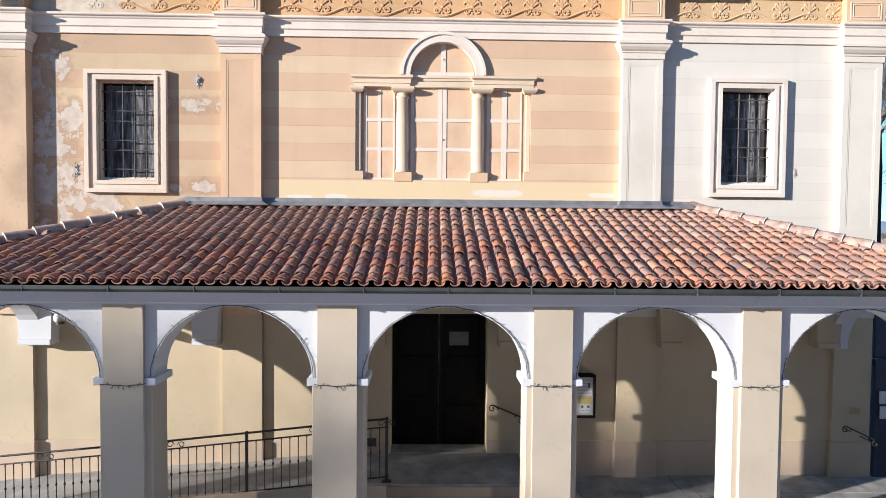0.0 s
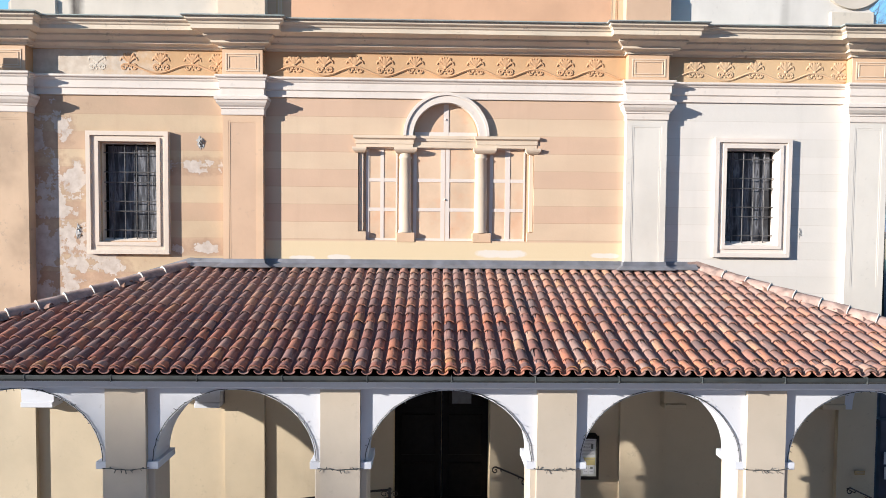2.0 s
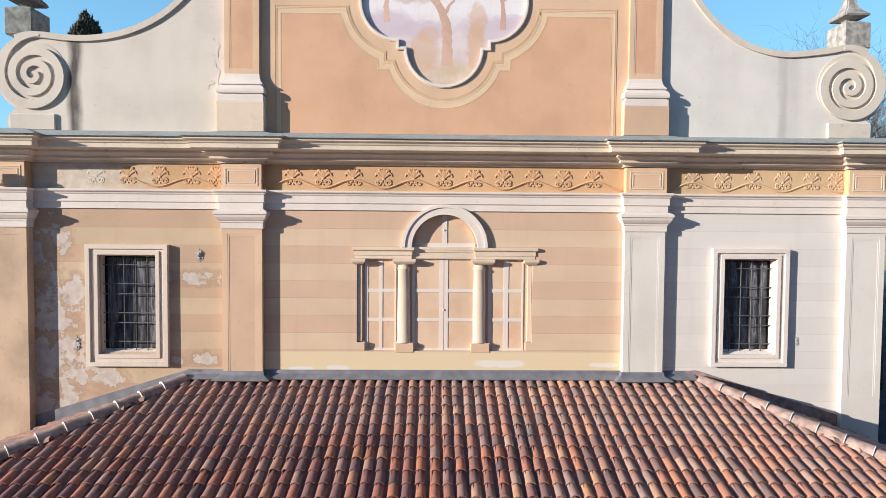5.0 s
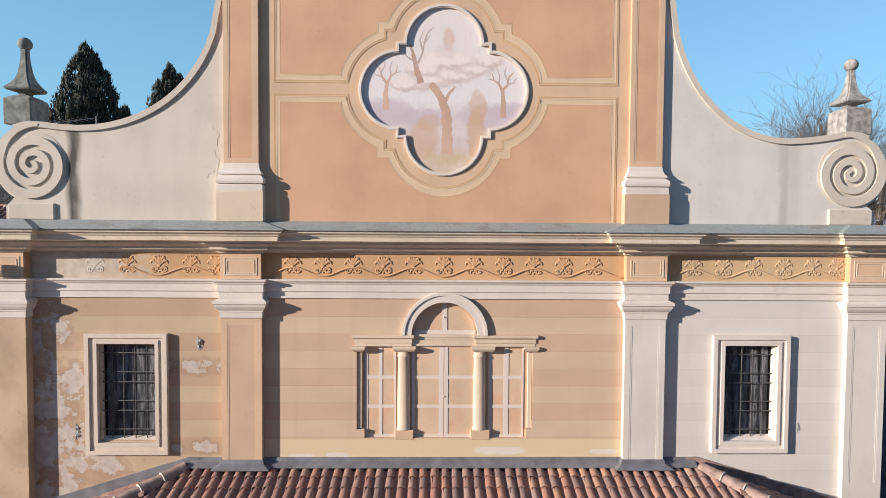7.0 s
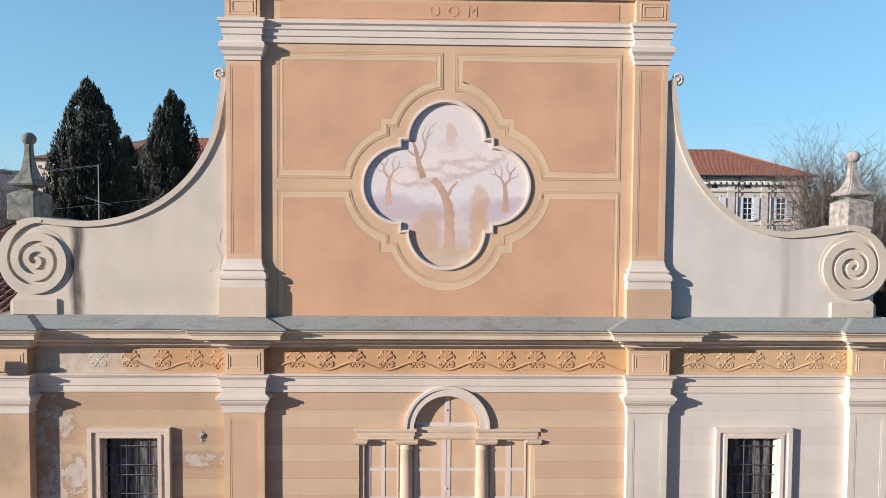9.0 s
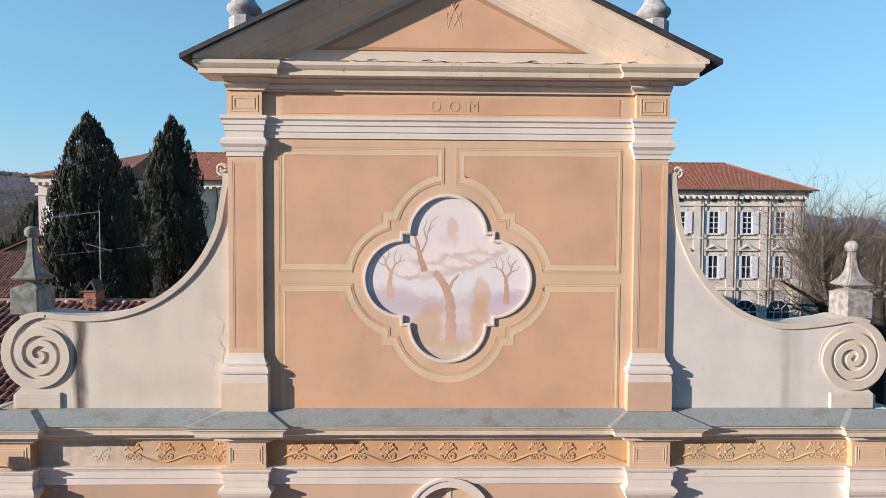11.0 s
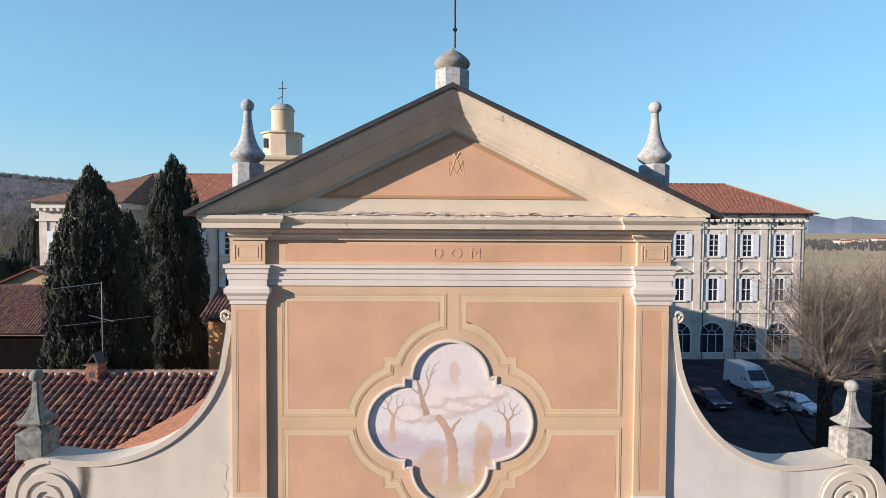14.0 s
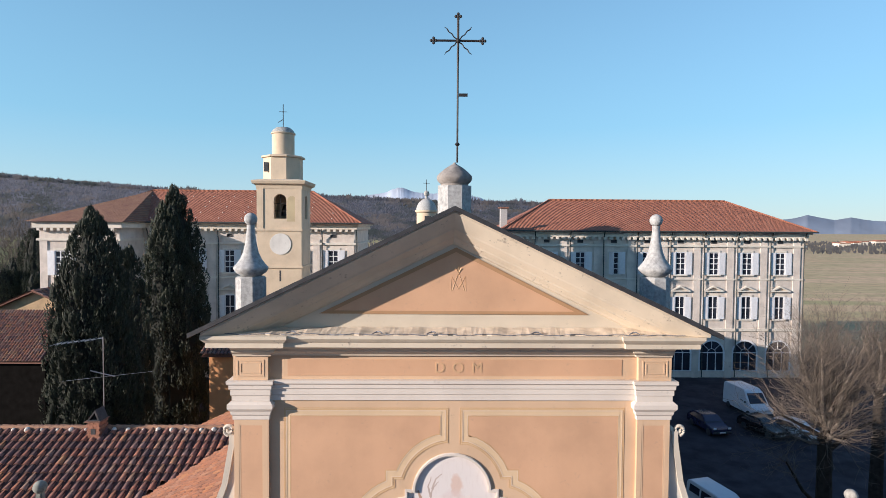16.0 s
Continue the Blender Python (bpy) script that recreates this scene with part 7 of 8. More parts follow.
# ---------------------------------------------------------------- railings of the ramp
def railing(x0, x1, y, ztop, slope, posts, label, scroll_at):
    ob = thing("iron_railing", ((x0 + x1) / 2, y, ztop - 1.0), label, "railing", "ramp railings")
    zt = lambda x: ztop + slope * (x - x0)
    part("handrail", tube(nb(), [(x0, y, zt(x0)), (x1, y, zt(x1))], 0.018, 6), M["iron"], ob)
    part("upper_rail", tube(nb(), [(x0, y, zt(x0) - 0.14), (x1, y, zt(x1) - 0.14)], 0.013, 6), M["iron"], ob)
    part("lower_rail", tube(nb(), [(x0, y, zt(x0) - 0.99), (x1, y, zt(x1) - 0.99)], 0.013, 6), M["iron"], ob)
    n = int((x1 - x0) / 0.136)
    for k in range(1, n):
        x = x0 + k * (x1 - x0) / n
        b = tube(nb(), [(x, y, zt(x) - 0.99), (x, y, zt(x) - 0.14)], 0.0085, 5)
        ball(b, x, y, zt(x) - 0.56, 0.018, 6, 0.028)
        ball(b, x, y, zt(x) - 0.17, 0.014, 6)
        part("baluster", b, M["iron"], ob)
    for x in posts:
        part("post", boxed(x - 0.022, x + 0.022, y - 0.022, y + 0.022, zt(x) - 1.06, zt(x) + 0.03, bevel=0.004), M["iron"], ob)
        part("foot_plate", boxed(x - 0.08, x + 0.08, y - 0.05, y + 0.05, zt(x) - 1.075, zt(x) - 1.055), M["iron"], ob)
    for sx_ in scroll_at:
        for sg in (-1, 1):
            pts = []
            for k in range(16):
                a = k / 15 * 2.2 * math.pi
                r = 0.062 * (1 - 0.6 * k / 15)
                pts.append((sx_ + sg * (0.09 - r * math.cos(a)), y, zt(sx_) - 0.075 + r * math.sin(a) * 0.9))
            part("scroll", tube(nb(), pts, 0.008, 5), M["iron"], ob)
    return ob


railing(-7.95, -4.9, -1.66, 1.40, 0.092, [-7.9], "black wrought-iron railing beside the ramp", [-6.6])
railing(-4.95, -2.0, -1.66, 1.675, 0.105, [-3.28], "black wrought-iron railing with a stout post", [-4.45, -2.1])
railing(-1.95, -0.92, -1.62, 1.99, 0.09, [-0.95], "short black wrought-iron railing by the door steps", [-0.95])
solo("small_plaque", boxed(-1.32, -1.12, -1.655, -1.64, 1.62, 1.76, bevel=0.004), M["iron"], "small black plate hung on the railing", "plate")


def wall_handrail(x0, z0, x1, z1, y, label):
    ob = thing("wall_handrail", (x0, y, z0), label, "handrail", "wall handrails")
    pts = [(x0, y, z0), (x1, y, z1)]
    part("rail", tube(nb(), pts, 0.016, 6), M["iron"], ob)
    for px, pz, s in ((x0, z0, 1), (x1, z1, 1)):
        c = [(px + 0.07 * (1 - k / 18) * math.cos(k / 17 * 2.4 * math.pi + math.pi / 2), y, pz - 0.07 + 0.07 * (1 - k / 18) * math.sin(k / 17 * 2.4 * math.pi + math.pi / 2)) for k in range(18)]
        part("curl", tube(nb(), c, 0.012, 5), M["iron"], ob)
    for t in (0.2, 0.8):
        px, pz = x0 + (x1 - x0) * t, z0 + (z1 - z0) * t
        part("bracket", tube(nb(), [(px, y, pz), (px, y + 0.03, pz - 0.06), (px, -0.03, pz - 0.07)], 0.009, 5), M["iron"], ob)
    return ob


wall_handrail(0.98, 1.90, 1.55, 1.66, -0.28, "short black iron handrail with curled ends")
wall_handrail(7.86, 1.52, 8.46, 1.24, -0.34, "short black iron handrail with curled ends")

# ---------------------------------------------------------------- notice board, plates, lamp
board = thing("notice_board", (2.7, -0.1, 1.7), "dark wooden notice board with printed sheets behind glass", "notice board")
part("frame", plate([rect(2.24, 2.985, 1.64, 2.48), rect(2.28, 2.945, 1.68, 2.44)], -0.26, -0.19), M["wood_dark"], board)
part("case", boxed(2.25, 2.975, -0.189, -0.03, 1.65, 2.47), M["wood_dark"], board)
part("backing", boxed(2.28, 2.945, -0.20, -0.192, 1.68, 2.44), simple("pale_board", (0.60, 0.60, 0.56), 0.8), board)
paper = simple("printed_paper", (0.72, 0.72, 0.73), 0.7, 0, 0.05, 3)
yellow_paper = simple("faded_yellow_sheet", (0.55, 0.46, 0.20), 0.7, 0, 0.1, 3)
ink = simple("grey_ink", (0.30, 0.30, 0.32), 0.8)
for x0, x1, z0, z1, col, step in ((2.62, 2.925, 2.07, 2.42, paper, 0.028), (2.34, 2.60, 2.10, 2.42, paper, 0.05), (2.66, 2.925, 1.90, 2.05, yellow_paper, 0.2),
                                  (2.69, 2.79, 1.72, 1.90, paper, 0.03), (2.80, 2.90, 1.72, 1.90, paper, 0.03)):
    sh = part("sheet", boxed(x0, x1, -0.206 - (z0 < 1.8) * 0.004, -0.2005 - (z0 < 1.8) * 0.006, z0, z1), col, board, "printed paper sheet")
    front = -0.206 - (z0 < 1.8) * 0.004
    z, k = z1 - 0.035, 0
    while z > z0 + 0.03:
        part("print_bar", boxed(x0 + 0.02, x1 - 0.02 - 0.04 * (k % 3 == 2), front - 0.0012, front - 0.0004, z, z + 0.007), ink, sh)
        z -= step
        k += 1
print_dark = simple("dark_print", (0.12, 0.13, 0.12), 0.6, 0, 0.6, 30)
for x0, x1, z0, z1, y in ((2.42, 2.53, 1.94, 2.08, -0.2012), (2.84, 2.885, 2.22, 2.32, -0.2085), (2.71, 2.76, 1.83, 1.875, -0.2125), (2.83, 2.88, 1.83, 1.875, -0.2125)):
    part("photo", boxed(x0, x1, y - 0.001, y, z0, z1), print_dark, board, "small dark printed picture")
sign = thing("brass_plate", (8.15, -0.16, 1.75), "small brass plate on the pilaster", "sign")
part("plate", boxed(8.07, 8.27, -0.178, -0.161, 1.70, 1.78, bevel=0.003), simple("brass", (0.45, 0.33, 0.16), 0.4, 0.8), sign)
part("print_bar", boxed(8.10, 8.24, -0.1805, -0.1785, 1.735, 1.75), ink, sign)
lamp = thing("security_lamp", (-7.0, -0.55, 3.55), "white round flood lamp under the vault", "lamp")
smooth(part("housing", ball(nb(), -6.92, -0.75, 3.62, 0.10, 12), M["white_paint"], lamp))
part("lens", lathe(nb(), -6.86, -0.82, [(0.07, 3.52), (0.07, 3.56)], 12), M["iron"], lamp)
part("arm", tube(nb(), [(-6.92, -0.7, 3.6), (-6.80, -0.3, 3.7), (-6.75, -0.03, 3.75)], 0.025, 6), M["white_paint"], lamp)
# floodlight on the cornice, at the outer left
fl = thing("floodlight", (-8.45, -0.5, 9.4), "small black floodlight on the outer pilaster", "lamp")
part("housing", boxed(-8.62, -8.38, -0.46, -0.34, 9.42, 9.66, bevel=0.015), M["iron"], fl)
part("lens", boxed(-8.60, -8.40, -0.475, -0.461, 9.44, 9.64), pal_glass, fl)
part("arm", tube(nb(), [(-8.5, -0.36, 9.44), (-8.5, -0.16, 9.36)], 0.015, 5), M["iron"], fl)

# ---------------------------------------------------------------- string of fairy lights along the arches
wire = simple("dark_green_cable", (0.05, 0.055, 0.055), 0.6)
gar = thing("fairy_light_string", (0, -3.02, 3.0), "dark string of small unlit fairy lights along the arches", "string lights")
rg = random.Random(21)
for i in range(5):
    a, b = PIERS[i], PIERS[i + 1]
    cx, r = (a + b) / 2, (b - a) / 2 - 0.375
    pts = []
    for k in range(41):
        t = radians(180 - 180 * k / 40)
        rr = r + 0.022 + rg.uniform(-0.008, 0.008)
        pts.append((cx + rr * math.cos(t), YF - 0.012, 3.11 + (1.035 + 0.018) / r * rr * math.sin(t) * (r / rr) + rg.uniform(-0.006, 0.006)))
    part("cable", tube(nb(), pts, 0.0055, 4), wire, gar)
    for k in range(2, 39, 1):
        p = Vector(pts[k])
        d = Vector((rg.uniform(-1, 1), -0.3, rg.uniform(-1, 1))).normalized() * rg.uniform(0.025, 0.055)
        part("bulb", tube(nb(), [p, p + d * 0.7, p + d], [0.003, 0.0045, 0.004], 4), wire, gar)
for x in PIERS:
    pts = [(x - 0.33 + 0.66 * k / 10, YF - 0.082, 3.04 - 0.02 * math.sin(math.pi * k / 10) + rg.uniform(-0.01, 0.01)) for k in range(11)]
    part("cable", tube(nb(), pts, 0.0055, 4), wire, gar)
    for k in range(1, 10):
        p = Vector(pts[k])
        d = Vector((rg.uniform(-1, 1), -0.3, rg.uniform(-1, 1))).normalized() * rg.uniform(0.03, 0.06)
        part("bulb", tube(nb(), [p, p + d], [0.004, 0.006], 4), wire, gar)

# ---------------------------------------------------------------- dark gate and sheets at the right end of the portico
gate = thing("dark_gate", (9.1, -0.4, 0.4), "dark blue-painted panelled gate beside the portico", "gate")
navy = simple("dark_blue_paint", (0.03, 0.04, 0.075), 0.5, 0, 0.3, 4)
part("leaf", boxed(8.62, 10.2, -0.10, 0.0, 0.4, 2.65), navy, gate)
part("lintel", boxed(8.56, 10.3, -0.16, 0.0, 2.65, 2.78), navy, gate)
part("stile", boxed(8.95, 9.12, -0.14, -0.1, 0.4, 2.65), navy, gate)
part("rail", boxed(8.62, 10.2, -0.135, -0.1, 0.95, 1.1), navy, gate)
part("overlight", boxed(8.62, 10.2, -0.06, 0.0, 2.79, 4.2), navy, gate)
for x0, z0, z1 in ((8.66, 1.9, 2.15), (8.68, 1.6, 1.85), (8.98, 1.75, 2.05)):
    solo("paper_notice", boxed(x0, x0 + 0.13, -0.148, -0.145, z0, z1), paper, "white paper notice on the dark gate", "paper")


# ---------------------------------------------------------------- vehicles in the yard
def wheel(ob, x, y, z, r, w):
    wh = nb()
    lathe(wh, 0, 0, [(r * 0.62, -w / 2), (r * 0.95, -w / 2), (r, -w / 3), (r, w / 3), (r * 0.95, w / 2), (r * 0.62, w / 2)], 18)
    bmesh.ops.rotate(wh, verts=wh.verts, matrix=Matrix.Rotation(radians(90), 3, "Y"))
    bmesh.ops.translate(wh, verts=wh.verts, vec=(x, y, z))
    return part("wheel", wh, M["slate"], ob)


def vehicle(name, place, turn, L, W, H, outline, glass_z, paint, label, roof_in=0.12, windows=()):
    """Body from a side outline of (y, z) with the front at y = -L/2, narrowed towards the roof."""
    ob = thing(name, (0, 0, 0), label, "van" if "van" in name else "car", "parked vehicles")
    bm = nb()
    rings = []
    n = len(outline)
    for x in (-W / 2, W / 2):
        rings.append([bm.verts.new((x - math.copysign(roof_in * max(0, (z - glass_z) / max(0.1, H - glass_z)), x), y, z)) for y, z in outline])
    for i in range(n):
        bm.faces.new((rings[0][i], rings[0][(i + 1) % n], rings[1][(i + 1) % n], rings[1][i]))
    bm.faces.new(rings[0][::-1]), bm.faces.new(rings[1])
    bmesh.ops.recalc_face_normals(bm, faces=bm.faces[:])
    bmesh.ops.bevel(bm, geom=[e for e in bm.edges], offset=0.05, segments=2, affect="EDGES")
    smooth(part("body", bm, paint, ob), 35)
    for nm, pts in windows:
        w = nb()
        vs_ = [w.verts.new(p) for p in pts]
        f_ = w.faces.new(vs_)
        f_.normal_update()
        g_ = bmesh.ops.extrude_face_region(w, geom=[f_])
        bmesh.ops.translate(w, verts=[e for e in g_["geom"] if isinstance(e, bmesh.types.BMVert)], vec=f_.normal * 0.012)
        bmesh.ops.recalc_face_normals(w, faces=w.faces[:])
        part(nm, w, pal_glass, ob)
    for sx in (-1, 1):
        for y in (-L * 0.33, L * 0.30):
            wheel(ob, sx * (W / 2 - 0.1), y, 0.33, 0.33, 0.22)
        part("headlight", boxed(sx * (W / 2 - 0.34), sx * (W / 2 - 0.06), -L / 2 - 0.015, -L / 2 + 0.05, 0.72, 0.88, bevel=0.02), M["white_paint"], ob)
        part("mirror", boxed(sx * (W / 2), sx * (W / 2 + 0.16), -L * 0.26, -L * 0.26 + 0.1, glass_z, glass_z + 0.16, bevel=0.02), M["slate"], ob)
    part("bumper", boxed(-W / 2 + 0.03, W / 2 - 0.03, -L / 2 - 0.05, -L / 2 + 0.06, 0.36, 0.56, bevel=0.03), M["slate"], ob)
    part("number_plate", boxed(-0.26, 0.26, -L / 2 - 0.06, -L / 2 - 0.051, 0.42, 0.53), M["white_paint"], ob)
    ob.matrix_basis = Matrix.Translation(place) @ Matrix.Rotation(radians(turn), 4, "Z")
    return ob


white_car = simple("white_car_paint", (0.72, 0.73, 0.76), 0.25, 0, 0.04, 2, 0)
navy_car = simple("dark_blue_car_paint", (0.025, 0.025, 0.06), 0.25, 0, 0.1, 2, 0)
black_car = simple("black_car_paint", (0.015, 0.015, 0.017), 0.25, 0, 0.1, 2, 0)


def van(place, turn, label, H=2.6, L=6.0, W=2.05):
    k = W / 2.05
    o = [(-L / 2, 0.35), (-L / 2, 0.95), (-L / 2 + 0.75, 1.25), (-L / 2 + 1.55, H - 0.2), (-L / 2 + 2.0, H), (L / 2 - 0.15, H - 0.02), (L / 2, H - 0.25), (L / 2, 0.35)]
    a, b = (-L / 2 + 0.80, 1.34), (-L / 2 + 1.46, H - 0.32)
    ws = [("windscreen", [(-0.88 * k, a[0] - 0.02, a[1]), (0.88 * k, a[0] - 0.02, a[1]), (0.80 * k, b[0] - 0.02, b[1]), (-0.80 * k, b[0] - 0.02, b[1])])]
    for s in (-1, 1):
        top = min(2.0, H - 0.2)
        lean = 0.12 * (top - 1.35) / (H - 1.3)
        spans = [(1.1, 2.1, 0.5)] + ([(2.25, 3.2, 0.0), (3.35, 4.25, 0.0)] if H < 2.2 else [])
        for ya, yb, cut in spans:
            q = [(s * (W / 2 - 0.015), -L / 2 + ya, 1.35), (s * (W / 2 - 0.015), -L / 2 + yb, 1.35), (s * (W / 2 - 0.01 - lean), -L / 2 + yb, top), (s * (W / 2 - 0.01 - lean), -L / 2 + ya + cut, top)]
            ws.append(("side_window", q if s > 0 else q[::-1]))
    return vehicle("panel_van", place, turn, L, W, H, o, 1.3, white_car, label, 0.12, ws)


def car(place, turn, paint, label):
    L, W, H = 4.2, 1.75, 1.45
    o = [(-L / 2, 0.3), (-L / 2, 0.72), (-L / 2 + 1.1, 0.92), (-L / 2 + 1.75, H - 0.03), (-L / 2 + 2.3, H), (L / 2 - 0.8, H - 0.05), (L / 2 - 0.1, 0.95), (L / 2, 0.6), (L / 2, 0.3)]
    ws = [("windscreen", [(-0.72, -L / 2 + 1.16, 0.97), (0.72, -L / 2 + 1.16, 0.97), (0.6, -L / 2 + 1.68, H - 0.1), (-0.6, -L / 2 + 1.68, H - 0.1)])]
    for s in (-1, 1):
        q = [(s * 0.876, -L / 2 + 1.35, 0.97), (s * 0.876, L / 2 - 0.5, 0.97), (s * 0.77, L / 2 - 0.95, H - 0.13), (s * 0.77, -L / 2 + 1.85, H - 0.12)]
        ws.append(("side_window", q if s > 0 else q[::-1]))
    return vehicle("parked_car", place, turn, L, W, H, o, 0.93, paint, label, 0.16, ws)


van((30.95, 44.5, 0.8), 5, "tall white panel van parked in the shaded yard", 2.5, 5.0)
car((24.6, 39.5, 0.8), 6, navy_car, "dark blue car parked in the shade")
car((29.1, 38.7, 0.8), 16, black_car, "black car parked in the shade")
car((31.5, 37.9, 0.8), 24, white_car, "white car parked in the shade")
van((17.5, 23.3, 0.7), 14, "white van parked near the church", 2.0, 4.6, 1.72)


# ---------------------------------------------------------------- cypresses
def foliage(name, lo, hi):
    m, nt, b = nodes_of(name)
    r = nt.nodes.new("ShaderNodeNewGeometry").outputs["Random Per Island"]
    c = ramp(nt, r, [(0.0, lo), (1.0, hi)])
    c = mix(nt, ramp(nt, noise_of(nt, 0.9, 4), [(0.4, 0.0), (0.7, 0.5)]), c, tuple(x * 0.5 for x in lo))
    nt.links.new(c, b.inputs["Base Color"])
    b.inputs["Roughness"].default_value = 0.75
    return m


cyp_leaf = foliage("cypress_foliage", (0.010, 0.015, 0.008), (0.032, 0.040, 0.018))
cyp_core = simple("cypress_core", (0.012, 0.014, 0.009), 0.9, 0, 0.3, 2)
bark = simple("grey_brown_bark", (0.045, 0.037, 0.031), 1.0, 0, 0.35, 4, 0.5)
bark.node_tree.nodes["Principled BSDF"].inputs["Specular IOR Level"].default_value = 0.05


def cypress(x, y, z0, z1, r, seed, label, spires=5, count=5200, core_k=0.70):
    rg = random.Random(seed)
    ob = thing("cypress_tree", (x, y, z0), label, "cypress", "cypresses")
    part("trunk", tube(nb(), [(x, y, z0), (x, y, z0 + 2.5)], [0.35, 0.28], 8), bark, ob)
    H = z1 - z0
    cols = [(0, 0, 1.0, 1.0)] + [(rg.uniform(0.15, 0.5) * r * math.cos(a), rg.uniform(0.15, 0.5) * r * math.sin(a), rg.uniform(0.80, 0.97), rg.uniform(0.5, 0.72)) for a in [2 * math.pi * i / spires + rg.random() for i in range(spires)]]

    def rad(t):
        return max(0.0, (math.sin(min(1, t * 3.2 + 0.25) * math.pi / 2)) * (1 - t ** 5.2) ** 0.9)
    core = nb()
    for ox, oy, hs, ws in cols:
        lathe(core, x + ox, y + oy, [(max(0.02, r * ws * core_k * rad(t)), z0 + 0.8 + t * (H * hs - 1.2)) for t in [i / 12 for i in range(13)]], 9)
    V, F = [], []
    clumps = count // 75
    for i in range(clumps):
        ox, oy, hs, ws = cols[i % len(cols)] if i % 3 else cols[0]
        t = rg.random() ** 0.85
        a = rg.uniform(0, 2 * math.pi)
        rr = r * ws * rad(t) * rg.uniform(0.80, 1.0)
        cx, cy, cz = x + ox + rr * math.cos(a), y + oy + rr * math.sin(a), z0 + 0.8 + t * (H * hs - 1.0)
        cr = rg.uniform(0.22, 0.5) * (0.55 + 0.45 * min(1, rad(t) * 1.5))
        out = Vector((math.cos(a), math.sin(a), 0))
        for j in range(75):
            n = Vector((rg.gauss(0, 1), rg.gauss(0, 1), rg.gauss(0, 1))).normalized()
            if n.dot(out) < -0.25:
                n = -n
            c = Vector((cx, cy, cz)) + Vector((n.x * cr, n.y * cr, n.z * cr * 1.7)) * rg.uniform(0.75, 1.05)
            up = (Vector((0, 0, 1)) + n * rg.uniform(0.2, 0.8)).normalized()
            side = up.cross(n)
            if side.length < 0.05:
                continue
            side.normalize()
            fw = side.cross(up)
            w, l = rg.uniform(0.03, 0.065), rg.uniform(0.10, 0.24)
            b0 = len(V)
            V += [tuple(c + side * w), tuple(c - side * w * 0.6 + fw * w * 0.9), tuple(c - side * w * 0.6 - fw * w * 0.5), tuple(c + up * l)]
            F += [(b0, b0 + 1, b0 + 3), (b0 + 1, b0 + 2, b0 + 3), (b0 + 2, b0, b0 + 3), (b0 + 1, b0, b0 + 2)]
    part("crown_core", core, cyp_core, ob)
    me = bpy.data.meshes.new("crown")
    off = root_place(ob)
    me.from_pydata([tuple(Vector(v) - off) for v in V], [], F)
    me.materials.append(cyp_leaf)
    cr = new("crown", me)
    cr.parent = ob
    return ob


cypress(-18.55, 19.8, 0.7, 19.75, 2.1, 1, "tall dark green cypress with a broad ragged crown", 6, 60000)
cypress(-19.2, 24.5, 0.7, 17.5, 1.25, 2, "slender dark green cypress in the shade", 3, 18000)
cypress(-18.95, 30.3, 0.7, 21.7, 2.25, 3, "tall dark green cypress with a pointed crown", 5, 60000)


# ---------------------------------------------------------------- bare winter trees
twig_mat = simple("pale_winter_twigs", (0.135, 0.106, 0.083), 0.9, 0, 0.35, 3, 0)
limb_mat = simple("pale_pollard_bark", (0.23, 0.19, 0.155), 0.9, 0, 0.4, 5, 0.4)


def stick(V, F, a, b, r0, r1, n=3):
    d = (b - a).normalized()
    s = d.cross(Vector((0.3, 0.2, 1))).normalized()
    u = s.cross(d)
    i0 = len(V)
    for p, r in ((a, r0), (b, r1)):
        for k in range(n):
            V.append(tuple(p + (s * math.cos(2 * math.pi * k / n) + u * math.sin(2 * math.pi * k / n)) * r))
    for k in range(n):
        F.append((i0 + k, i0 + (k + 1) % n, i0 + n + (k + 1) % n, i0 + n + k))


def shoot(V, F, rg, p, d, length, r, side, depth):
    """A long thin whip that bends upwards, with finer side twigs."""
    segs = 4
    for k in range(segs):
        d = (d + Vector((rg.uniform(-.24, .24), rg.uniform(-.24, .24), rg.uniform(-.12, .24)))).normalized()
        q = p + d * length / segs
        stick(V, F, p, q, r * (1 - 0.2 * k), r * (1 - 0.2 * (k + 1)))
        if depth:
            for j in range(side):
                ax = Vector((rg.gauss(0, 1), rg.gauss(0, 1), rg.gauss(0.15, 0.8))).normalized()
                shoot(V, F, rg, p.lerp(q, rg.random()), (d + ax * 0.95).normalized(), length * rg.uniform(0.24, 0.50), max(0.004, r * 0.5), max(1, side - 1), depth - 1)
        p = q


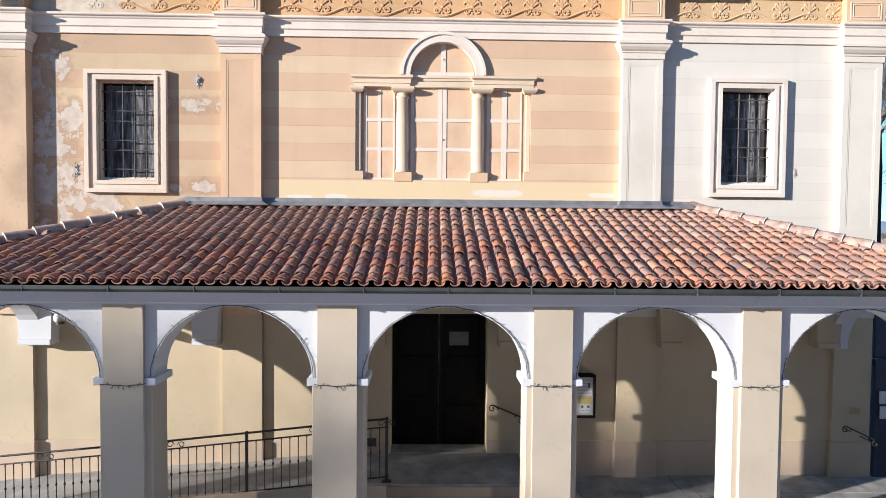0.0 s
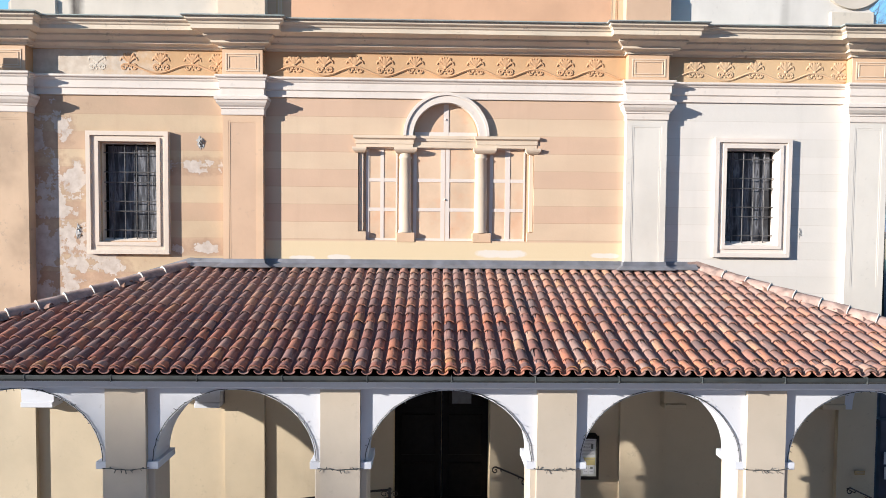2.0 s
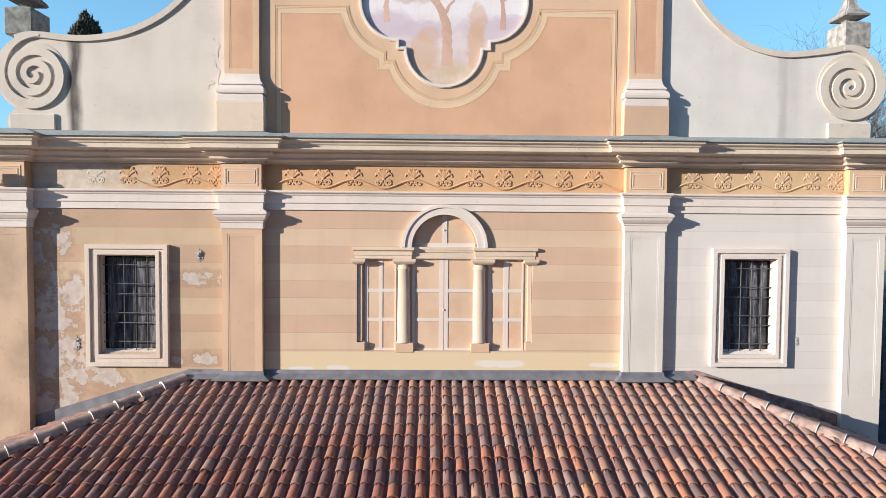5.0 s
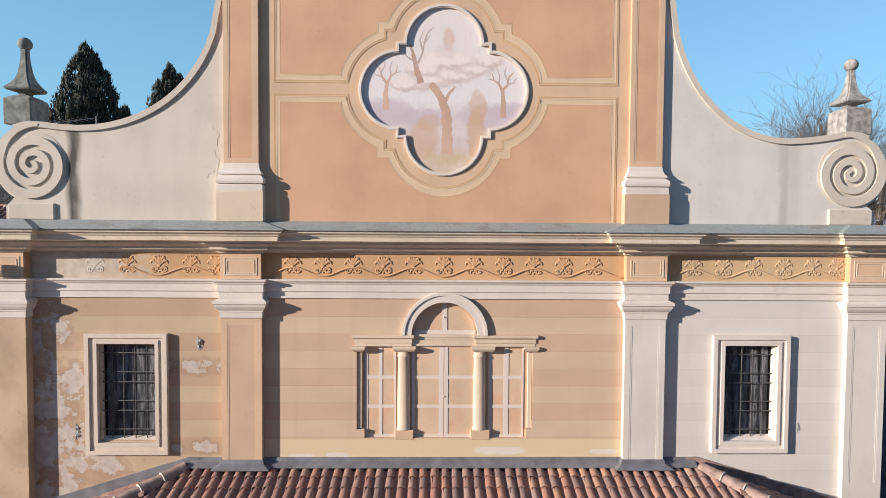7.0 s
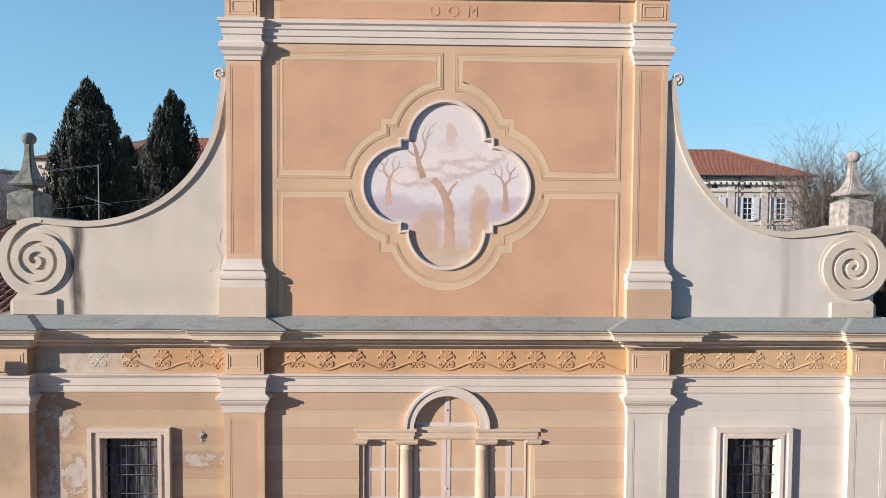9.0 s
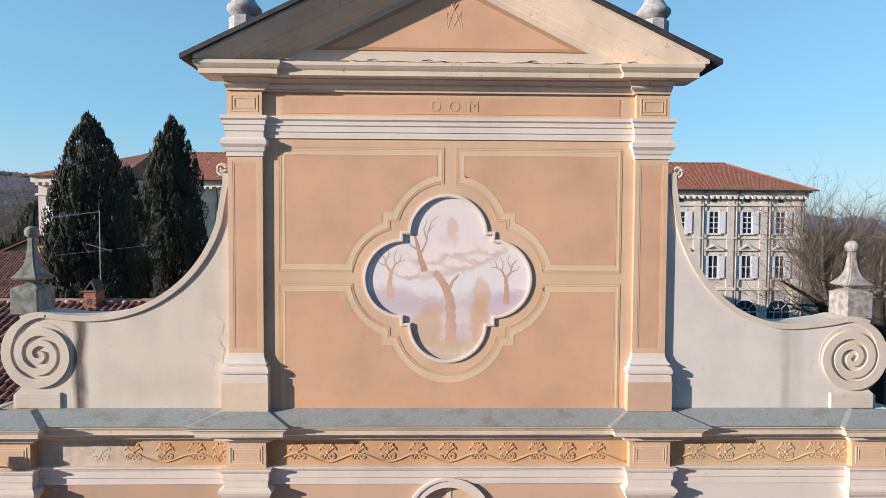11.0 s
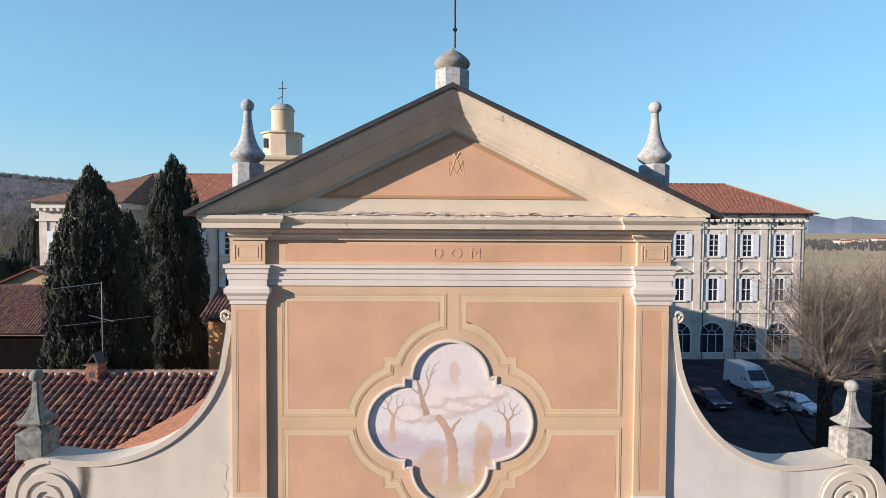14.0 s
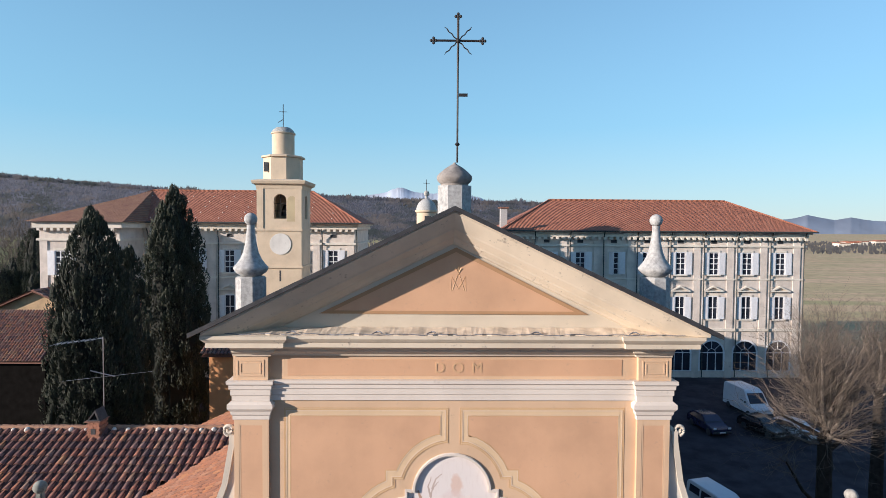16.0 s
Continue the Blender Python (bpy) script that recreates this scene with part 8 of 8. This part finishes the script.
def pollard(x, y, z0, head, up, wide, seed, label, limbs=15, shoots=13, side=2, trunk_r=0.31, low=(), fine=0.011, leaders=0):
    """A pollarded tree: stout trunk, knuckled limbs, and a round crown of long thin shoots."""
    rg = random.Random(seed)
    ob = thing("bare_tree", (x, y, z0), label, "tree", "bare winter trees")
    tz = [z0 + (head - z0) * t for t in (0, 0.25, 0.5, 0.75, 0.93, 1.0)]
    part("trunk", tube(nb(), [(x + 0.05 * math.sin(3 * i), y, z) for i, z in enumerate(tz)], [trunk_r * q for q in (1.5, 1.15, 1.0, 0.88, 0.72, 0.40)], 12), bark, ob)
    for a, b, c, r in low:
        part("limb", tube(nb(), [a, b, c], [r, r * 0.7, r * 0.3], 7), bark, ob)
    V, F = [], []
    for a, b, c, r in low:
        for j in range(9):
            at = Vector(b).lerp(Vector(c), rg.random())
            sd = ((Vector(c) - Vector(b)).normalized() + Vector((rg.gauss(0, .5), rg.gauss(0, .5), rg.gauss(0.1, .4)))).normalized()
            shoot(V, F, rg, at, sd, rg.uniform(0.8, 1.7), fine, side, 1 + j % 2)
    for i in range(limbs):
        az = 2.4 * i + rg.uniform(-0.4, 0.4)
        el = rg.uniform(-0.30, 1.2) if i % 3 else rg.uniform(0.7, 1.45)
        d = Vector((math.cos(az) * math.cos(el), math.sin(az) * math.cos(el), math.sin(el)))
        L = rg.uniform(0.5, 0.95) * (wide * 0.40 + (up - wide) * 0.35 * max(0, math.sin(el)))
        p = Vector((x, y, head - rg.uniform(0.0, 1.1)))
        mid = p + d * L * 0.5 + Vector((rg.uniform(-.1, .1), rg.uniform(-.1, .1), rg.uniform(-.05, .12)))
        end = p + d * L + Vector((0, 0, rg.uniform(0.0, 0.3)))
        part("limb", tube(nb(), [p, mid, end], [0.075, 0.05, 0.038], 7), limb_mat, ob)
        for j in range(shoots):
            at = mid.lerp(end, rg.random() ** 0.5) if j % 4 else p.lerp(mid, rg.random())
            sd = (d * 0.75 + Vector((rg.gauss(0, 0.5), rg.gauss(0, 0.5), rg.gauss(0.12, 0.45)))).normalized()
            reach = wide + (up - wide) * max(0.0, sd.z) ** 1.3
            shoot(V, F, rg, at, sd, max(0.7, (reach - L * 0.8)) * rg.uniform(0.65, 1.0), fine * rg.uniform(0.8, 1.5), side, 1 + (j % 2))
    for i in range(leaders):
        az = 2.4 * i + 0.6
        d = Vector((math.cos(az) * 0.34, math.sin(az) * 0.34, 1)).normalized()
        p = Vector((x, y, head - 0.5))
        L = up * rg.uniform(0.52, 0.78)
        pts = [p, p + d * L * 0.35 + Vector((rg.uniform(-.15, .15), 0, 0)), p + d * L * 0.7 + Vector((rg.uniform(-.15, .15), 0, 0.1)), p + d * L]
        part("limb", tube(nb(), pts, [0.10, 0.08, 0.055, 0.03], 7), limb_mat, ob)
        for j in range(34):
            k = rg.random() * 2.9
            at = pts[int(k)].lerp(pts[int(k) + 1], k - int(k))
            sd = (d * 0.55 + Vector((rg.gauss(0, 0.55), rg.gauss(0, 0.55), rg.gauss(0.1, 0.35)))).normalized()
            shoot(V, F, rg, at, sd, rg.uniform(0.9, 2.0), fine * rg.uniform(0.9, 1.5), side, 1 + (j % 2))
    me = bpy.data.meshes.new("crown")
    off = Vector((x, y, z0))
    me.from_pydata([(v[0] - off.x, v[1] - off.y, v[2] - off.z) for v in V], [], F)
    me.materials.append(twig_mat)
    cr = new("crown", me)
    cr.parent = ob
    tagged(cr, "fine pale bare twigs", kind="stuff")
    return ob


pollard(14.6, 10.4, 0.4, 11.7, 5.0, 3.5, 31, "pollarded lime tree with a round crown of bare shoots", limbs=20, shoots=8, fine=0.011, leaders=6,
        low=(((14.6, 10.4, 10.9), (13.5, 10.0, 11.5), (12.5, 9.8, 12.0), 0.10), ((14.5, 10.4, 8.2), (13.6, 10.1, 9.0), (12.8, 9.9, 10.2), 0.09), ((14.7, 10.4, 10.4), (15.9, 10.8, 11.0), (17.0, 11.0, 11.4), 0.10)))
pollard(22.4, 17.5, 0.6, 11.2, 4.8, 3.2, 32, "pollarded lime tree standing behind another", limbs=11, shoots=7, fine=0.012, leaders=5)
pollard(29.4, 31.0, 0.8, 8.6, 6.0, 4.4, 33, "bare pollarded tree beside the yard", limbs=13, shoots=12, fine=0.015)

# out of view; added for its soft shade on the left piers
pollard(-52.6, -22.5, 0.0, 13.4, 3.4, 3.2, 37, "unseen bare tree added to shade the left of the portico", limbs=17, shoots=13, fine=0.017)

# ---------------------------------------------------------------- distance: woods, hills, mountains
# blue-grey wood tones with the haze of distance mixed into the colour
hazed_woods = foliage("winter_woods", (0.095, 0.098, 0.125), (0.24, 0.232, 0.265))
nt = hazed_woods.node_tree
wood_bsdf = nt.nodes["Principled BSDF"]
c = wood_bsdf.inputs["Base Color"].links[0].from_socket
# stands of evergreens and of brown-leaved oaks among the bare trees
c = mix(nt, ramp(nt, noise_of(nt, 0.011, 5, rough=0.6), [(0.50, 0.0), (0.60, 0.75)]), c, (0.055, 0.068, 0.060))
c = mix(nt, ramp(nt, noise_of(nt, 0.017, 5, stretch=(1, 1, 3)), [(0.52, 0.0), (0.64, 0.6)]), c, (0.25, 0.195, 0.165))
nt.links.new(c, wood_bsdf.inputs["Base Color"])
hedge_mat = foliage("bare_hedge", (0.15, 0.14, 0.14), (0.24, 0.22, 0.205))
# haze of distance is put into the blue of these hill colours
hill_mat = simple("hazed_hill_ground", (0.15, 0.15, 0.18), 0.95, 0, 0.3, 0.02, 0)
blue_hill = simple("haze_blue_hill", (0.265, 0.305, 0.375), 0.95, 0, 0.15, 0.004, 0)
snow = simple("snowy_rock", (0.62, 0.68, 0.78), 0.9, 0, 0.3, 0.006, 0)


def ridge(name, dist, marks, depth, mat_, label, rough_, seed, base=0.0):
    """A hill range at one distance: marks of (bearing x/y, height)."""
    rg = random.Random(seed)
    bm = nb()
    rows = [[], [], []]
    n = 420
    b0, b1 = marks[0][0], marks[-1][0]
    for i in range(n + 1):
        b = b0 + (b1 - b0) * i / n
        for (ba, ha), (bb, hb) in zip(marks, marks[1:]):
            if ba <= b <= bb:
                h = ha + (hb - ha) * (b - ba) / (bb - ba)
                break
        h += rough_ * (noise.noise(Vector((b * 30, seed, 0))) + 0.5 * noise.noise(Vector((b * 90, seed, 3))) + 0.25 * noise.noise(Vector((b * 300, seed, 7))))
        for row, dd, hh in ((rows[0], 0, base), (rows[1], depth, h), (rows[2], depth * 2.2, base)):
            row.append(bm.verts.new((b * (dist + dd), dist + dd, max(base, hh))))
    for ra, rb2 in zip(rows, rows[1:]):
        for i in range(n):
            bm.faces.new((ra[i], ra[i + 1], rb2[i + 1], rb2[i]))
    bmesh.ops.recalc_face_normals(bm, faces=bm.faces[:])
    for f in bm.faces:
        f.smooth = True
    ob = solo(name, bm, mat_, label, "hill", kind="structure")
    return ob


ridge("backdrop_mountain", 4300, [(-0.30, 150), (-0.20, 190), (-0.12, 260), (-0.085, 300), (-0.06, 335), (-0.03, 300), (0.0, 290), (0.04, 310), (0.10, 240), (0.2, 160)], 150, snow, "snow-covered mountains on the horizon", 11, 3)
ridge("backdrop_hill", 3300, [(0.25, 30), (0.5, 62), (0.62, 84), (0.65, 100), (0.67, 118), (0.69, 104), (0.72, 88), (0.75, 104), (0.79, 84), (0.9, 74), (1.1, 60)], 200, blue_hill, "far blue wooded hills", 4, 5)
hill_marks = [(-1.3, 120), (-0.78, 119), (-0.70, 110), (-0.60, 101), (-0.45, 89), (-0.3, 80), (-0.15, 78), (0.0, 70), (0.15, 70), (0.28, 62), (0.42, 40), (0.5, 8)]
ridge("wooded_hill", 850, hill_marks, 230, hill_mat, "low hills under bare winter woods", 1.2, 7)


def wood_stuff(name, spots, mat_, label, seed):
    """Many bare crowns, each a spray of thin upright boughs; one object."""
    rg = random.Random(seed)
    V, F = [], []
    for x, y, z, h, w in spots:
        ph = rg.random() * 6
        for k in range(7):
            a = ph + k * 2.4
            q = w * rg.uniform(0.15, 1.0)
            tip = h * (1.0 - 0.35 * (q / w) ** 2) * rg.uniform(0.75, 1.0)
            bx, by = x + 0.25 * q * math.cos(a), y + 0.25 * q * math.sin(a)
            hw = rg.uniform(0.35, 0.85)
            mx, my, mz = x + 0.85 * q * math.cos(a), y + 0.85 * q * math.sin(a), z + tip * 0.6
            i0 = len(V)
            V += [(bx, by, z), (mx - hw, my, mz), (mx + hw, my + 0.2, mz), (x + q * math.cos(a) * 1.1, y + q * math.sin(a), z + tip)]
            F += [(i0, i0 + 2, i0 + 1), (i0 + 1, i0 + 2, i0 + 3)]
    me = bpy.data.meshes.new(name)
    me.from_pydata(V, [], F)
    me.materials.append(mat_)
    return tagged(new(name, me), label, "woods", kind="stuff")


rw = random.Random(17)
spots, firs = [], []
for i in range(42000):
    t = rw.random()
    b = rw.uniform(-1.15, 0.46)
    for (ba, ha), (bb, hb) in zip(hill_marks, hill_marks[1:]):
        if ba <= b <= bb:
            h = ha + (hb - ha) * (b - ba) / (bb - ba)
            break
    d = 850 + 232 * t
    spots.append((b * d, d, h * t * 0.98 - 2, rw.uniform(5, 9) * (1.5 if rw.random() < 0.06 else 1.0), rw.uniform(1.5, 3.0)))
for i in range(2600):
    b = rw.uniform(-1.0, 0.44)
    for (ba, ha), (bb, hb) in zip(hill_marks, hill_marks[1:]):
        if ba <= b <= bb:
            h = ha + (hb - ha) * (b - ba) / (bb - ba)
            break
    d = 1080 + rw.uniform(-22, 6)
    big = 1.0 + 0.9 * max(0.0, noise.noise(Vector((b * 22, 4, 1))))
    spots.append((b * d, d, h * 0.95 - 3, rw.uniform(7, 13) * big, rw.uniform(2.5, 5.0)))
wood_stuff("winter_woods", spots, hazed_woods, "bare brown winter woods covering the hills", 2)
for i in range(4200):
    b = rw.uniform(-0.9, 1.2)
    d = rw.uniform(420, 830)
    if b < 0.5 and rw.random() < 0.6:
        continue
    firs.append((b * d, d, 0.6, rw.uniform(2.5, 6), rw.uniform(0.8, 1.9)))
wood_stuff("hedgerow_trees", firs, hedge_mat, "scattered bare hedgerow trees between the fields", 4)
cypress(-75.4, 98.0, 0.6, 18.8, 3.3, 41, "dark spreading conifer beyond the palace", 4, 30000, 0.5)
for i, (x, y, h, r) in enumerate(((-79.5, 95, 11.5, 3.2), (-77, 97, 10.5, 3.0), (-82, 101, 12.5, 3.2), (-73.5, 96, 11.0, 2.8), (0.5, 96, 15.0, 3.2), (4.0, 104, 17.0, 3.4), (-3.0, 110, 16.0, 3.2))):
    cypress(x, y, 0.6, h, r, 60 + i, "dark evergreen tree beyond the palace", 5, 14000, 0.5)
for i, (x, y, h) in enumerate(((-96.3, 118, 26), (-94.6, 121, 24), (-92.6, 118, 25), (-98.5, 125, 27), (-92.5, 125, 22))):
    pollard(x, y, 0.6, 4.0, h - 4, 2.6, 50 + i, "tall bare pale poplar", limbs=9, shoots=9, trunk_r=0.4, fine=0.055)
# village roofs between the palace wings and barns on the plain
rv = random.Random(9)
for i in range(9):
    x, y = rv.uniform(-14, 6), rv.uniform(110, 190)
    h = rv.uniform(8, 12)
    ob = thing("village_house", (x, y, 0.7), "small village house with a red tile roof", "house", "village houses")
    part("wall", boxed(x - 4, x + 4, y, y + 8, 0.5, h), pal_trim, ob)
    part("roof", plate([[(x - 4.6, h), (x + 4.6, h), (x, h + 2.2)]], y - 0.5, y + 8.5), pal_roof, ob)
for x, y, w in ((452, 610, 12), (490, 640, 9), (520, 690, 14), (560, 720, 10), (600, 745, 16), (640, 790, 11)):
    ob = thing("farm_barn", (x, y, 0.7), "pale distant farm barn on the plain", "barn", "farm barns")
    part("wall", boxed(x, x + w, y, y + 12, 0.5, 5), pal_trim, ob)
    part("roof", boxed(x - 0.6, x + w + 0.6, y - 0.6, y + 12.6, 5.0, 6.0, bevel=0.45), pal_roof, ob)
